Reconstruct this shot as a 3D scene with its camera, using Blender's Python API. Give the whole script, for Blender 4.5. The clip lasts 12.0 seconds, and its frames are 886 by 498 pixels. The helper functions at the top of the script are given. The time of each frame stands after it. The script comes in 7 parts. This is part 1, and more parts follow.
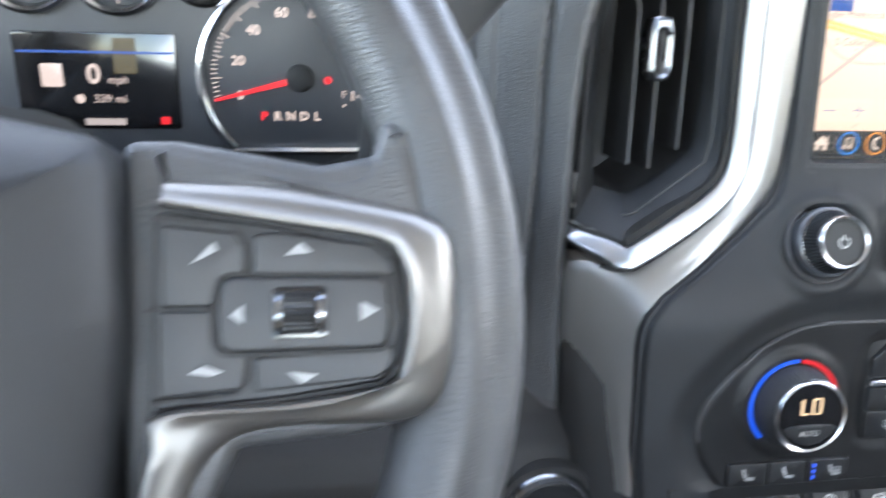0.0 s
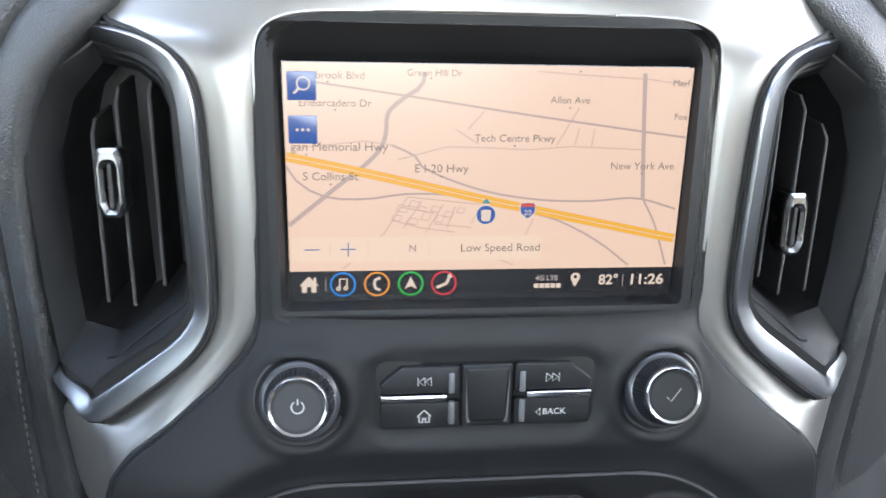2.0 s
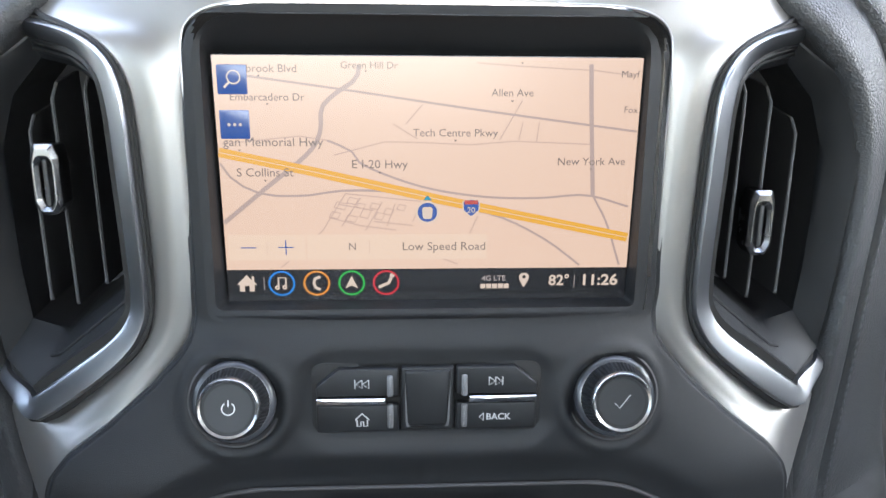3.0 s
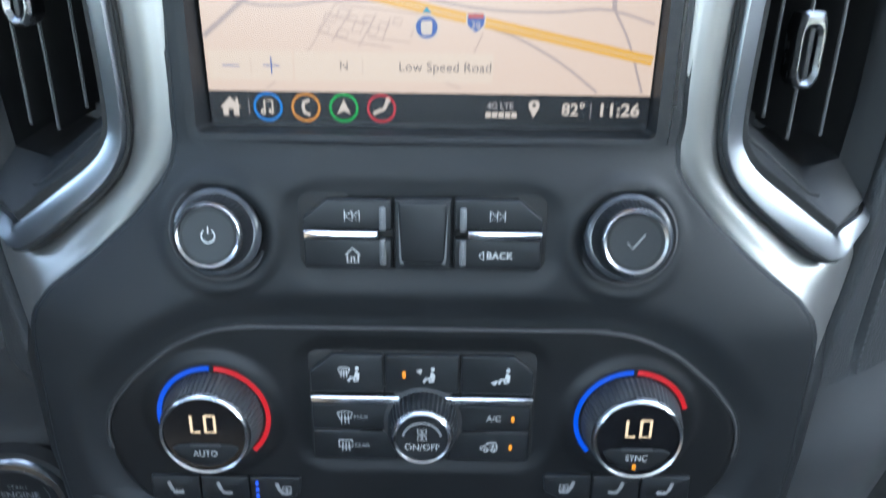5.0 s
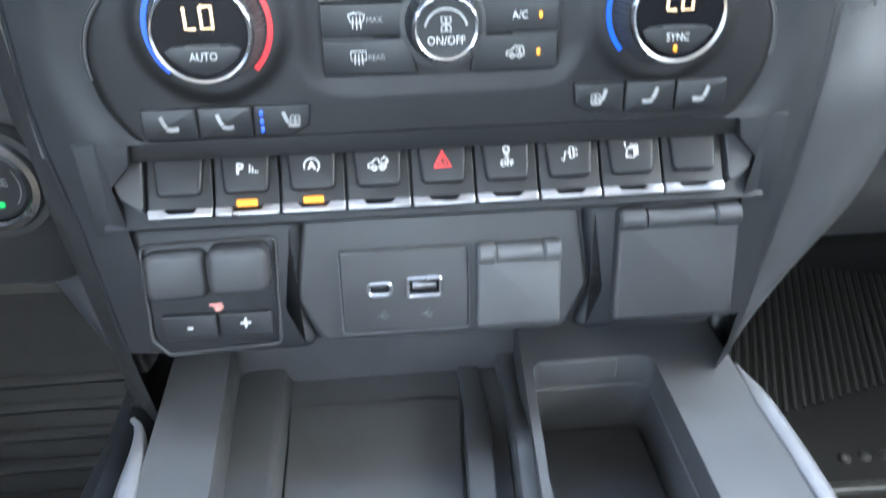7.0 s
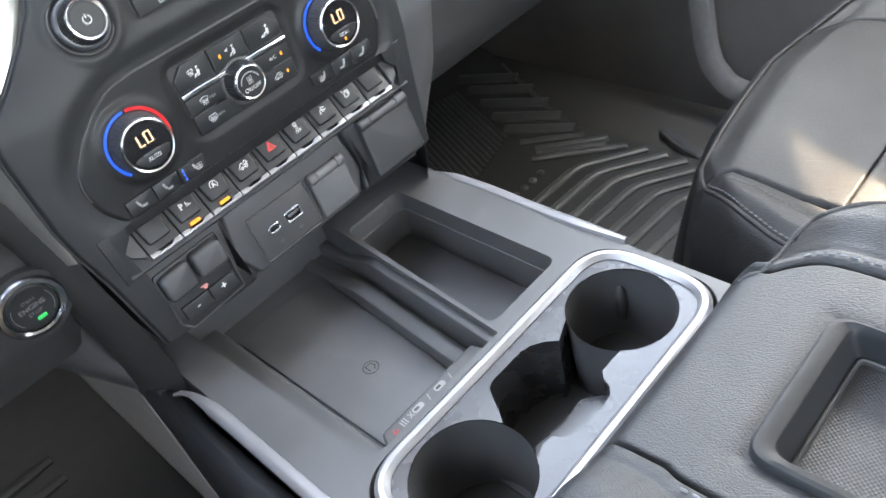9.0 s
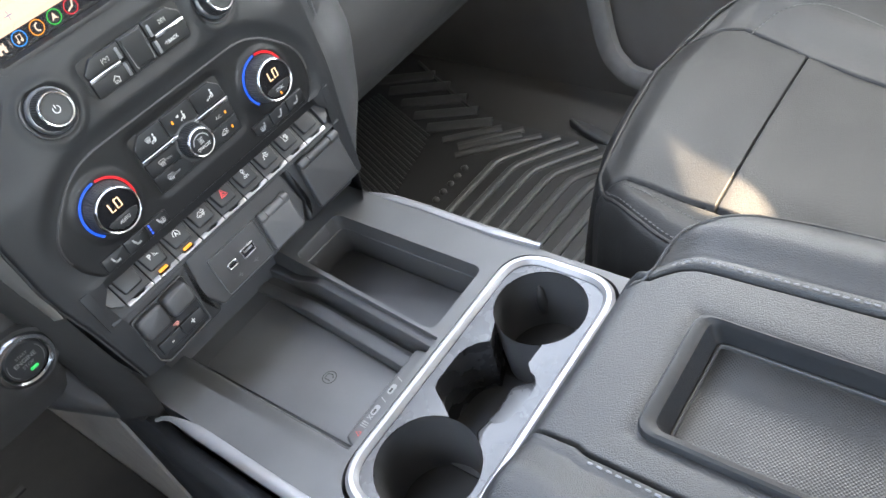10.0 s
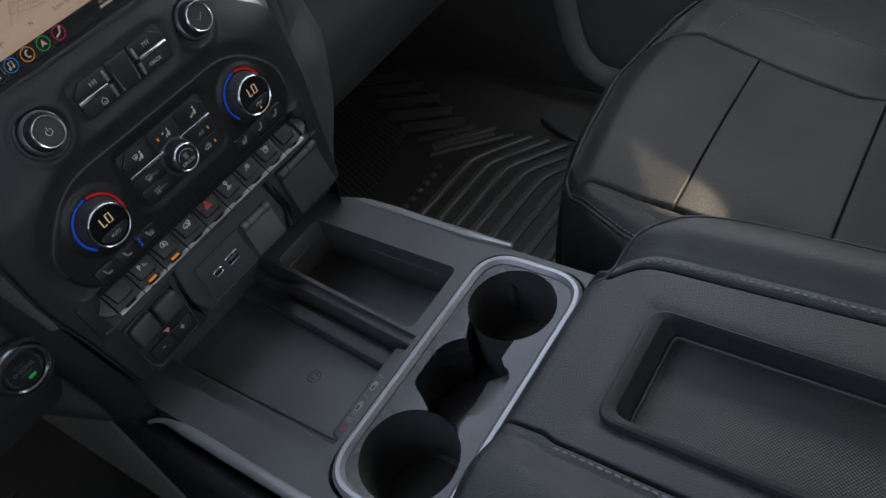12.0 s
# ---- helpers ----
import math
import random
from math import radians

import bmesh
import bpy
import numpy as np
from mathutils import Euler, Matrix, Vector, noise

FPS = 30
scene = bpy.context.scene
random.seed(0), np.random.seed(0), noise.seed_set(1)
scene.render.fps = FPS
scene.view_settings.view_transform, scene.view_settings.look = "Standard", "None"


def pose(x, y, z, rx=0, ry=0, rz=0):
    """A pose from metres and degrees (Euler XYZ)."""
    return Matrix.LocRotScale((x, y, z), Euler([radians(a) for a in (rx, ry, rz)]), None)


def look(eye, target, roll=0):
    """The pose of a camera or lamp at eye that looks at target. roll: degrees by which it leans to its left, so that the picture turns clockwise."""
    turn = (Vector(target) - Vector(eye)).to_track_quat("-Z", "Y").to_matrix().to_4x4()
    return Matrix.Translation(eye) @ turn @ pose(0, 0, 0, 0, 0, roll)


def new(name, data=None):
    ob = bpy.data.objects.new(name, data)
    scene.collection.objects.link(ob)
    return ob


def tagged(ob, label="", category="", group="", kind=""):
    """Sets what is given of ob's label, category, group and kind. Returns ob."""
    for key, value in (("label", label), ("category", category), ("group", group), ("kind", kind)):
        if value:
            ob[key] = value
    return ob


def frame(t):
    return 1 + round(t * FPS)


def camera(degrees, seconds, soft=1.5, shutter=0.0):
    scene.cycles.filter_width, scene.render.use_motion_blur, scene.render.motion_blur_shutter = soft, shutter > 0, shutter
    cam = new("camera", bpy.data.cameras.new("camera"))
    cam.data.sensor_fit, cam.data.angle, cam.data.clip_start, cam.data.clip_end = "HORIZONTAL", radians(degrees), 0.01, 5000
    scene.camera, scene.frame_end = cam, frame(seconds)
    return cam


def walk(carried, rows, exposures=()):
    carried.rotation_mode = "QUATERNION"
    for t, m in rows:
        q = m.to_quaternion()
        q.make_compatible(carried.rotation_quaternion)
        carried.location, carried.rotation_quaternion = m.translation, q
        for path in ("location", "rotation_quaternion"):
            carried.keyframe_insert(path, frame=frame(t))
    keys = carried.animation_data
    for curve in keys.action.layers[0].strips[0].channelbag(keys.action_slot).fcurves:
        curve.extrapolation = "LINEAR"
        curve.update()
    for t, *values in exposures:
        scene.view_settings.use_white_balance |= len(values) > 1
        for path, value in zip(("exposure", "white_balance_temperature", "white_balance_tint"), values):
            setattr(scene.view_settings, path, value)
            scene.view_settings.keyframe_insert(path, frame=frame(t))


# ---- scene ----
cam = camera(59.6, 12.0, shutter=0.4)
PATH = [
    (0, (-0.3249, -0.357, 0.7759), (-0.0238, 1.5072, 0.1172), 1.98),
    (0.5, (-0.2385, -0.351, 0.8069), (0.1087, 1.5079, 0.1557), 1.99),
    (1, (-0.1612, -0.348, 0.833), (0.1569, 1.5105, 0.1659), 2.18),
    (1.5, (-0.0971, -0.338, 0.8412), (0.1758, 1.525, 0.1669), 1.98),
    (2, (-0.0551, -0.328, 0.8397), (0.1586, 1.5376, 0.1512), 1.67),
    (2.5, (-0.0291, -0.32, 0.8384), (0.1304, 1.5472, 0.1397), 1.27),
    (2.7, (-0.0212, -0.322, 0.8363), (0.1197, 1.5522, 0.1525), 1.07),
    (4.5, (0.0098, -0.308, 0.8349), (0.0057, 1.507, -0.0051), 0.54),
    (5, (0.0094, -0.307, 0.7959), (0.0014, 1.4726, -0.1168), 0.73),
    (5.5, (0.0018, -0.308, 0.752), (0.0127, 1.4645, -0.1744), 1.02),
    (6, (-0.0036, -0.307, 0.7181), (0.0271, 1.4551, -0.2275), 1.62),
    (6.5, (-0.0069, -0.312, 0.6951), (0.0532, 1.4202, -0.3028), 1.31),
    (7, (-0.0292, -0.345, 0.6634), (0.1308, 1.3342, -0.4112), -0.41),
    (7.2, (-0.0424, -0.371, 0.6535), (0.1709, 1.3092, -0.4102), -2.0),
    (8.8, (-0.2326, -0.531, 0.8028), (0.6653, 0.7222, -0.4713), -14.62),
    (9, (-0.2433, -0.542, 0.8259), (0.6835, 0.6684, -0.4687), -15.51),
    (9.5, (-0.2597, -0.563, 0.8801), (0.7205, 0.5571, -0.4558), -16.09),
    (10, (-0.2652, -0.581, 0.9162), (0.7262, 0.4779, -0.4607), -16.79),
    (10.5, (-0.272, -0.594, 0.9383), (0.7241, 0.4397, -0.4543), -17.08),
    (11, (-0.2759, -0.601, 0.9473), (0.7324, 0.4189, -0.4467), -16.98),
    (11.5, (-0.2768, -0.602, 0.9493), (0.7343, 0.4109, -0.4477), -16.87),
    (12, (-0.2768, -0.602, 0.9493), (0.7318, 0.4083, -0.4513), -16.98),
]
EXPOSURE = 4.0
EXPOSURES = [(0, EXPOSURE + 0.35, 6350, 10), (0.5, EXPOSURE + 0.05, 6500, 11), (1.0, EXPOSURE, 6450, 10), (2.5, EXPOSURE - 0.2, 6350, 10), (4.5, EXPOSURE - 0.25, 6150, 7), (5.5, EXPOSURE - 0.03, 5200, -2), (6.0, EXPOSURE + 0.46, 5250, -3), (6.5, EXPOSURE + 0.66, 5800, 2), (7.0, EXPOSURE + 0.98, 6150, 5), (9.0, EXPOSURE + 0.62, 6850, 9), (11.2, EXPOSURE + 0.60, 6850, 9), (11.6, EXPOSURE + 0.38, 6700, 8), (12, EXPOSURE - 1.78, 6600, 8)]
walk(cam, [(t, look(eye, target, roll)) for t, eye, target, roll in PATH], EXPOSURES)

# ---- world and sun ----
SUN_FROM = Vector((0.60, -0.35, 0.50)).normalized()
world = bpy.data.worlds.new("sky")
scene.world = world
world.use_nodes = True
wn = world.node_tree
sky = wn.nodes.new("ShaderNodeTexSky")
sky.sky_type = "NISHITA"
sky.sun_disc = False
sky.sun_elevation = math.asin(SUN_FROM.z)
sky.sun_rotation = math.atan2(SUN_FROM.x, SUN_FROM.y)
wn.links.new(sky.outputs[0], wn.nodes["Background"].inputs[0])
wn.nodes["Background"].inputs[1].default_value = 0.15
sun_data = bpy.data.lights.new("sun", "SUN")
sun_data.energy, sun_data.angle, sun_data.color = 4.5, radians(0.5), (1.0, 0.80, 0.58)
sun = new("sun", sun_data)
sun.matrix_basis = look(SUN_FROM * 10, (0, 0, 0))
# added area lamp for passenger-side skylight; the wall behind it has no window
fill_data = bpy.data.lights.new("passenger_fill", "AREA")
fill_data.shape, fill_data.size, fill_data.size_y, fill_data.energy, fill_data.color = "RECTANGLE", 0.95, 0.34, 2.1, (0.92, 0.96, 1.0)
passenger_fill = new("passenger_fill", fill_data)
passenger_fill.matrix_basis = look((0.944, -0.22, 0.92), (0, -0.22, 0.80))


# skylight in the driver window
door_data = bpy.data.lights.new("door_skylight", "AREA")
door_data.shape, door_data.size, door_data.size_y, door_data.energy, door_data.color = "RECTANGLE", 1.0, 0.32, 0.45, (0.93, 0.96, 1.0)
door_skylight = new("door_skylight", door_data)
door_skylight.matrix_basis = look((-0.946, -0.20, 0.92), (0, -0.20, 0.78))


# daylight in the windscreen
screen_data = bpy.data.lights.new("windscreen_skylight", "AREA")
screen_data.shape, screen_data.size, screen_data.size_y, screen_data.energy, screen_data.color = "RECTANGLE", 1.6, 0.88, 2.15, (0.95, 0.97, 1.0)
windscreen_skylight = new("windscreen_skylight", screen_data)
windscreen_skylight.matrix_basis = look((0, 0.36, 0.976), (0, -0.02, 0.056))


# daylight in the rear window
rear_data = bpy.data.lights.new("rear_skylight", "AREA")
rear_data.shape, rear_data.size, rear_data.size_y, rear_data.energy, rear_data.color = "RECTANGLE", 1.4, 0.34, 1.3, (0.97, 0.97, 1.0)
rear_skylight = new("rear_skylight", rear_data)
rear_skylight.matrix_basis = look((0, -1.74, 0.97), (0, 0.0, 0.62))


# ---- materials ----
def material(name, color, rough=0.5, metal=0.0, grain=0.0, grain_size=900.0, spots=0.12, spots_size=40.0,
             kind="noise", coat=0.0, emit=None, power=1.0, spec=0.5, worn=0.0):
    """Colour varied at two scales, roughness varied, fine relief by noise or pebbled cells. Sizes are repeats a metre."""
    m = bpy.data.materials.new(name)
    m.use_nodes = True
    nt = m.node_tree
    b = nt.nodes["Principled BSDF"]
    b.inputs["Roughness"].default_value = rough
    b.inputs["Metallic"].default_value = metal
    b.inputs["Specular IOR Level"].default_value = spec
    b.inputs["Coat Weight"].default_value = coat
    b.inputs["Coat Roughness"].default_value = 0.08
    co = nt.nodes.new("ShaderNodeTexCoord")
    wide = nt.nodes.new("ShaderNodeTexNoise")
    wide.inputs["Scale"].default_value = spots_size
    wide.inputs["Detail"].default_value = 5.0
    nt.links.new(co.outputs["Object"], wide.inputs["Vector"])
    ramp = nt.nodes.new("ShaderNodeMapRange")
    ramp.inputs[1].default_value, ramp.inputs[2].default_value = 0.3, 0.7
    ramp.inputs[3].default_value, ramp.inputs[4].default_value = 1.0 - spots, 1.0 + spots
    nt.links.new(wide.outputs[0], ramp.inputs[0])
    mix = nt.nodes.new("ShaderNodeVectorMath")
    mix.operation = "SCALE"
    mix.inputs[0].default_value = color
    nt.links.new(ramp.outputs[0], mix.inputs["Scale"])
    nt.links.new(mix.outputs[0], b.inputs["Base Color"])
    rr = nt.nodes.new("ShaderNodeMapRange")
    rr.inputs[1].default_value, rr.inputs[2].default_value = 0.3, 0.7
    rr.inputs[3].default_value, rr.inputs[4].default_value = max(0.02, rough * (1 - spots - worn)), min(1.0, rough * (1 + spots + worn))
    nt.links.new(wide.outputs[0], rr.inputs[0])
    nt.links.new(rr.outputs[0], b.inputs["Roughness"])
    if grain > 0:
        bump = nt.nodes.new("ShaderNodeBump")
        bump.inputs["Strength"].default_value = grain
        bump.inputs["Distance"].default_value = 0.0006
        if kind == "crease":
            mp = nt.nodes.new("ShaderNodeMapping")
            mp.inputs["Scale"].default_value = (0.6, 2.6, 1.0)
            mp.inputs["Rotation"].default_value = (0, 0, 0.12)
            nt.links.new(co.outputs["Object"], mp.inputs[0])
            tex = nt.nodes.new("ShaderNodeTexNoise")
            tex.inputs["Scale"].default_value = grain_size
            tex.inputs["Detail"].default_value = 2.0
            nt.links.new(mp.outputs[0], tex.inputs["Vector"])
            out = tex.outputs[0]
        elif kind == "pebble":
            tex = nt.nodes.new("ShaderNodeTexVoronoi")
            tex.inputs["Scale"].default_value = grain_size
            bend = nt.nodes.new("ShaderNodeTexNoise")
            bend.inputs["Scale"].default_value = grain_size * 0.6
            nt.links.new(co.outputs["Object"], bend.inputs["Vector"])
            add = nt.nodes.new("ShaderNodeVectorMath")
            add.operation = "MULTIPLY_ADD"
            add.inputs[1].default_value = (0.5 / grain_size,) * 3
            nt.links.new(bend.outputs["Color"], add.inputs[0])
            nt.links.new(co.outputs["Object"], add.inputs[2])
            nt.links.new(add.outputs[0], tex.inputs["Vector"])
            out = tex.outputs["Distance"]
        elif kind == "dots":
            mp = nt.nodes.new("ShaderNodeMapping")
            mp.inputs["Rotation"].default_value = (0, 0, 0.62)
            nt.links.new(co.outputs["Object"], mp.inputs[0])
            tex = nt.nodes.new("ShaderNodeTexVoronoi")
            tex.voronoi_dimensions = "2D"
            tex.inputs["Scale"].default_value = grain_size
            tex.inputs["Randomness"].default_value = 0.0
            nt.links.new(mp.outputs[0], tex.inputs["Vector"])
            out = tex.outputs["Distance"]
        elif kind == "brushed":
            mp = nt.nodes.new("ShaderNodeMapping")
            mp.inputs["Scale"].default_value = (1, 1, 22)
            nt.links.new(co.outputs["Object"], mp.inputs[0])
            tex = nt.nodes.new("ShaderNodeTexNoise")
            tex.inputs["Scale"].default_value = grain_size
            nt.links.new(mp.outputs[0], tex.inputs["Vector"])
            out = tex.outputs[0]
        else:
            tex = nt.nodes.new("ShaderNodeTexNoise")
            tex.inputs["Scale"].default_value = grain_size
            tex.inputs["Detail"].default_value = 3.0
            nt.links.new(co.outputs["Object"], tex.inputs["Vector"])
            out = tex.outputs[0]
        bump.invert = kind in ("pebble", "dots")
        nt.links.new(out, bump.inputs["Height"])
        nt.links.new(bump.outputs[0], b.inputs["Normal"])
    if emit:
        b.inputs["Emission Color"].default_value = (*emit, 1)
        b.inputs["Emission Strength"].default_value = power
    return m


SOFT = material("soft_black_plastic", (0.0106, 0.0113, 0.0124), 0.47, grain=0.32, grain_size=2400, spots_size=25, spec=0.27)
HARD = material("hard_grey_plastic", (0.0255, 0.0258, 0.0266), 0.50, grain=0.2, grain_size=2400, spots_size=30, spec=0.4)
CONSOLE = material("grey_console_plastic", (0.060, 0.0607, 0.062), 0.46, grain=0.2, grain_size=2200, spots_size=22, spec=0.42, worn=0.1)
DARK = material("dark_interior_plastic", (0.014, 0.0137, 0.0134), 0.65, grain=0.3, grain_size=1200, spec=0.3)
VENT_DARK = material("vent_interior", (0.019, 0.0187, 0.019), 0.55, grain=0.2, grain_size=1500, spec=0.35)
HOLLOW = material("vent_hollow", (0.042, 0.041, 0.042), 0.6, spec=0.35)
GLOSS = material("satin_black_panel", (0.0075, 0.0076, 0.0080), 0.42, grain=0.2, grain_size=2200, spots_size=30, spec=0.22)
LEVER = material("lever_plastic", (0.040, 0.0405, 0.042), 0.42, grain=0.25, grain_size=1500, spots_size=30, spec=0.4)
KEY = material("button_plastic", (0.0105, 0.0111, 0.0120), 0.40, grain=0.2, grain_size=2000, spots_size=60, spec=0.28)
SKIRT = material("glossy_dark_grey", (0.030, 0.032, 0.036), 0.22, spots_size=90, spec=0.5)
PIANO = material("piano_black", (0.006, 0.006, 0.007), 0.12, spots_size=80)
LEATHER = material("black_leather", (0.036, 0.0372, 0.0388), 0.40, grain=0.5, grain_size=900, kind="pebble", spots_size=12, spots=0.2, spec=0.45)
ARMSKIN = material("armrest_leather", (0.0205, 0.0212, 0.0222), 0.43, grain=0.55, grain_size=1150, kind="pebble", spots_size=12, spots=0.2, spec=0.38)
SEATSKIN = material("seat_leather", (0.0098, 0.0097, 0.0096), 0.47, grain=0.5, grain_size=900, kind="pebble", spots_size=9, spots=0.25, spec=0.24)
RIMSKIN = material("steering_wheel_leather", (0.031, 0.0316, 0.0328), 0.48, grain=0.5, grain_size=420, kind="crease", spots_size=35, spots=0.25)
SILVER = material("satin_silver_trim", (0.245, 0.240, 0.232), 0.37, metal=0.76, grain=0.05, grain_size=400, kind="brushed", spots_size=14, spots=0.06)
# Darker, browner copy of the trim silver; brown reflections put into its colour.
SPOKE_SILVER = material("dimmed_satin_silver", (0.150, 0.143, 0.134), 0.40, metal=0.85, grain=0.05, grain_size=400, kind="brushed", spots_size=14, spots=0.08)
CHROME = material("bright_chrome", (0.72, 0.73, 0.75), 0.13, metal=1.0, spots_size=30, spots=0.05, worn=0.2)
SATIN_CHROME = material("satin_chrome", (0.50, 0.505, 0.515), 0.25, metal=1.0, spots_size=30, spots=0.05, worn=0.15)
TAB = material("dark_chrome", (0.22, 0.224, 0.232), 0.26, metal=1.0, spots_size=40, spots=0.08)
FRAME_CHROME = material("smoked_chrome", (0.275, 0.283, 0.30), 0.30, metal=1.0, spots_size=30, spots=0.05)
BRIGHT = material("bright_satin_line", (0.30, 0.30, 0.31), 0.30, metal=0.9, spots_size=60)
# Lighter copy of the mat rubber; paints the shine on the rib tops.
MAT_LIT = material("lit_mat_rubber", (0.075, 0.074, 0.071), 0.34, grain=0.3, grain_size=900)
CARPET = material("dark_grey_carpet", (0.19, 0.178, 0.165), 0.95, grain=1.0, grain_size=700)
HIGHLIGHT = material("highlight_grey", (0.11, 0.112, 0.115), 0.38, spots_size=60)
ARMTHREAD = material("slate_thread", (0.13, 0.133, 0.139), 0.6, grain=0.5, grain_size=2500)
THREAD = material("grey_thread", (0.080, 0.081, 0.085), 0.7, grain=0.5, grain_size=2500)
HEADLINER = material("light_grey_headliner", (0.48, 0.47, 0.45), 0.9, grain=0.4, grain_size=500)
PRINT = material("white_print", (0.42, 0.42, 0.41), 0.6, spots_size=200)
PRINT_MID = material("grey_print", (0.21, 0.21, 0.21), 0.6, spots_size=200)
PRINT_DIM = material("faded_print", (0.10, 0.10, 0.10), 0.6, spots_size=200)
PRINT_RED = material("red_print", (0.55, 0.03, 0.03), 0.5, spots_size=200)
PRINT_PINK = material("pink_print", (0.50, 0.20, 0.17), 0.6, spots_size=200)
DIAL = material("dial_face", (0.018, 0.020, 0.024), 0.45, spots_size=60)


LAMP_SCALE = 2.0 ** -EXPOSURE


def glow(name, color, power):
    """A lit surface; its power is given for a picture taken with no exposure change."""
    return material(name, (0.01, 0.01, 0.01), 0.25, emit=color, power=power * LAMP_SCALE, spots=0.02)


AMBER = glow("amber_lamp", (1.0, 0.36, 0.02), 1.3)
DIGIT = glow("warm_white_digits", (1.0, 0.72, 0.45), 1.5)
BLUE_L = glow("blue_light_ring", (0.004, 0.115, 1.0), 0.85)
RED_L = glow("red_light_ring", (1.0, 0.006, 0.018), 0.78)
GREEN_L = glow("green_lamp", (0.02, 0.62, 0.14), 0.8)
NEEDLE = glow("red_needle", (1.0, 0.02, 0.03), 1.0)
GAUGE_W = glow("gauge_white", (1.0, 0.80, 0.72), 0.75)
MAP = glow("map_ground", (1.0, 0.71, 0.54), 0.95)
MAP_PALE = glow("map_pale", (1.0, 0.75, 0.57), 0.97)
ROAD_G = glow("map_grey_road", (0.58, 0.43, 0.38), 0.95)
ROAD_T = glow("map_thin_road", (0.74, 0.52, 0.42), 0.95)
ROAD_Y = glow("map_yellow_road", (1.0, 0.50, 0.055), 0.95)
MAP_TXT = glow("map_lettering", (0.25, 0.19, 0.17), 0.95)
MAP_BLUE = glow("map_blue", (0.035, 0.12, 0.45), 0.9)
MAP_RED = glow("map_red", (0.65, 0.08, 0.07), 0.9)
SCREEN_K = glow("screen_black", (0.006, 0.006, 0.009), 1.0)
UI_W = glow("screen_white", (1.0, 0.80, 0.66), 0.85)
UI_GREY = glow("screen_grey", (0.50, 0.43, 0.41), 0.9)
UI_BLUE = glow("screen_blue", (0.02, 0.28, 0.85), 0.9)
UI_ORANGE = glow("screen_orange", (0.95, 0.36, 0.04), 0.9)
UI_GREEN = glow("screen_green", (0.03, 0.55, 0.08), 0.9)
UI_RED = glow("screen_red", (0.75, 0.03, 0.05), 0.9)
CLUSTER_BLUE = glow("cluster_blue_line", (0.03, 0.12, 0.55), 0.8)


# ---- building helpers ----
def part(name, bm, mat, parent=None, label="", angle=38.0, m=None):
    """Links a bmesh as one mesh object, under a thing or a part if one is given."""
    bmesh.ops.recalc_face_normals(bm, faces=bm.faces[:])
    me = bpy.data.meshes.new(name)
    bm.to_mesh(me)
    bm.free()
    me.polygons.foreach_set("use_smooth", [True] * len(me.polygons))
    me.set_sharp_from_angle(angle=radians(angle))
    me.materials.append(mat)
    ob = new(name, me)
    if parent:
        ob.parent = parent
    if m is not None:
        ob.matrix_basis = m
    if label:
        ob["label"] = label
    return ob


def thing(name, label, category, m=None, group="", kind=""):
    ob = new(name)
    ob.empty_display_size = 0.02
    if m is not None:
        ob.matrix_basis = m
    return tagged(ob, label, category, group, kind)


def rounded(pts, r, seg=5):
    """A closed outline with its corners rounded by r (a number, or one for each corner)."""
    out, n = [], len(pts)
    for i in range(n):
        p, a, b = Vector(pts[i]), Vector(pts[i - 1]), Vector(pts[(i + 1) % n])
        rad = r[i] if isinstance(r, (list, tuple)) else r
        da, db = (a - p), (b - p)
        if rad <= 0:
            out.append(tuple(p))
            continue
        ang = da.angle(db)
        cut = min(rad / max(math.tan(ang / 2), 1e-4), da.length * 0.49, db.length * 0.49)
        pa, pb = p + da.normalized() * cut, p + db.normalized() * cut
        for k in range(seg + 1):
            t = k / seg
            q = pa * (1 - t) ** 2 + p * 2 * t * (1 - t) + pb * t ** 2
            out.append(tuple(q))
    return out


def rect(w, h, x=0.0, y=0.0):
    return [(x - w / 2, y - h / 2), (x + w / 2, y - h / 2), (x + w / 2, y + h / 2), (x - w / 2, y + h / 2)]


def disc(r, n=32, x=0.0, y=0.0, a0=0.0):
    return [(x + r * math.cos(a0 + 2 * math.pi * k / n), y + r * math.sin(a0 + 2 * math.pi * k / n)) for k in range(n)]


def turned_left(pts):
    """The outline in counter-clockwise order."""
    area = sum(a[0] * b[1] - b[0] * a[1] for a, b in zip(pts, pts[1:] + pts[:1]))
    return pts if area > 0 else pts[::-1]


def stack_loops(loops, cap0=True, cap1=True):
    """Skins a row of closed loops of equal length."""
    bm = bmesh.new()
    rings = [[bm.verts.new(p) for p in loop] for loop in loops]
    n = len(rings[0])
    for a, b in zip(rings, rings[1:]):
        for k in range(n):
            bm.faces.new((a[k], a[(k + 1) % n], b[(k + 1) % n], b[k]))
    if cap0:
        bm.faces.new(rings[0])
    if cap1:
        bm.faces.new(rings[-1])
    return bm


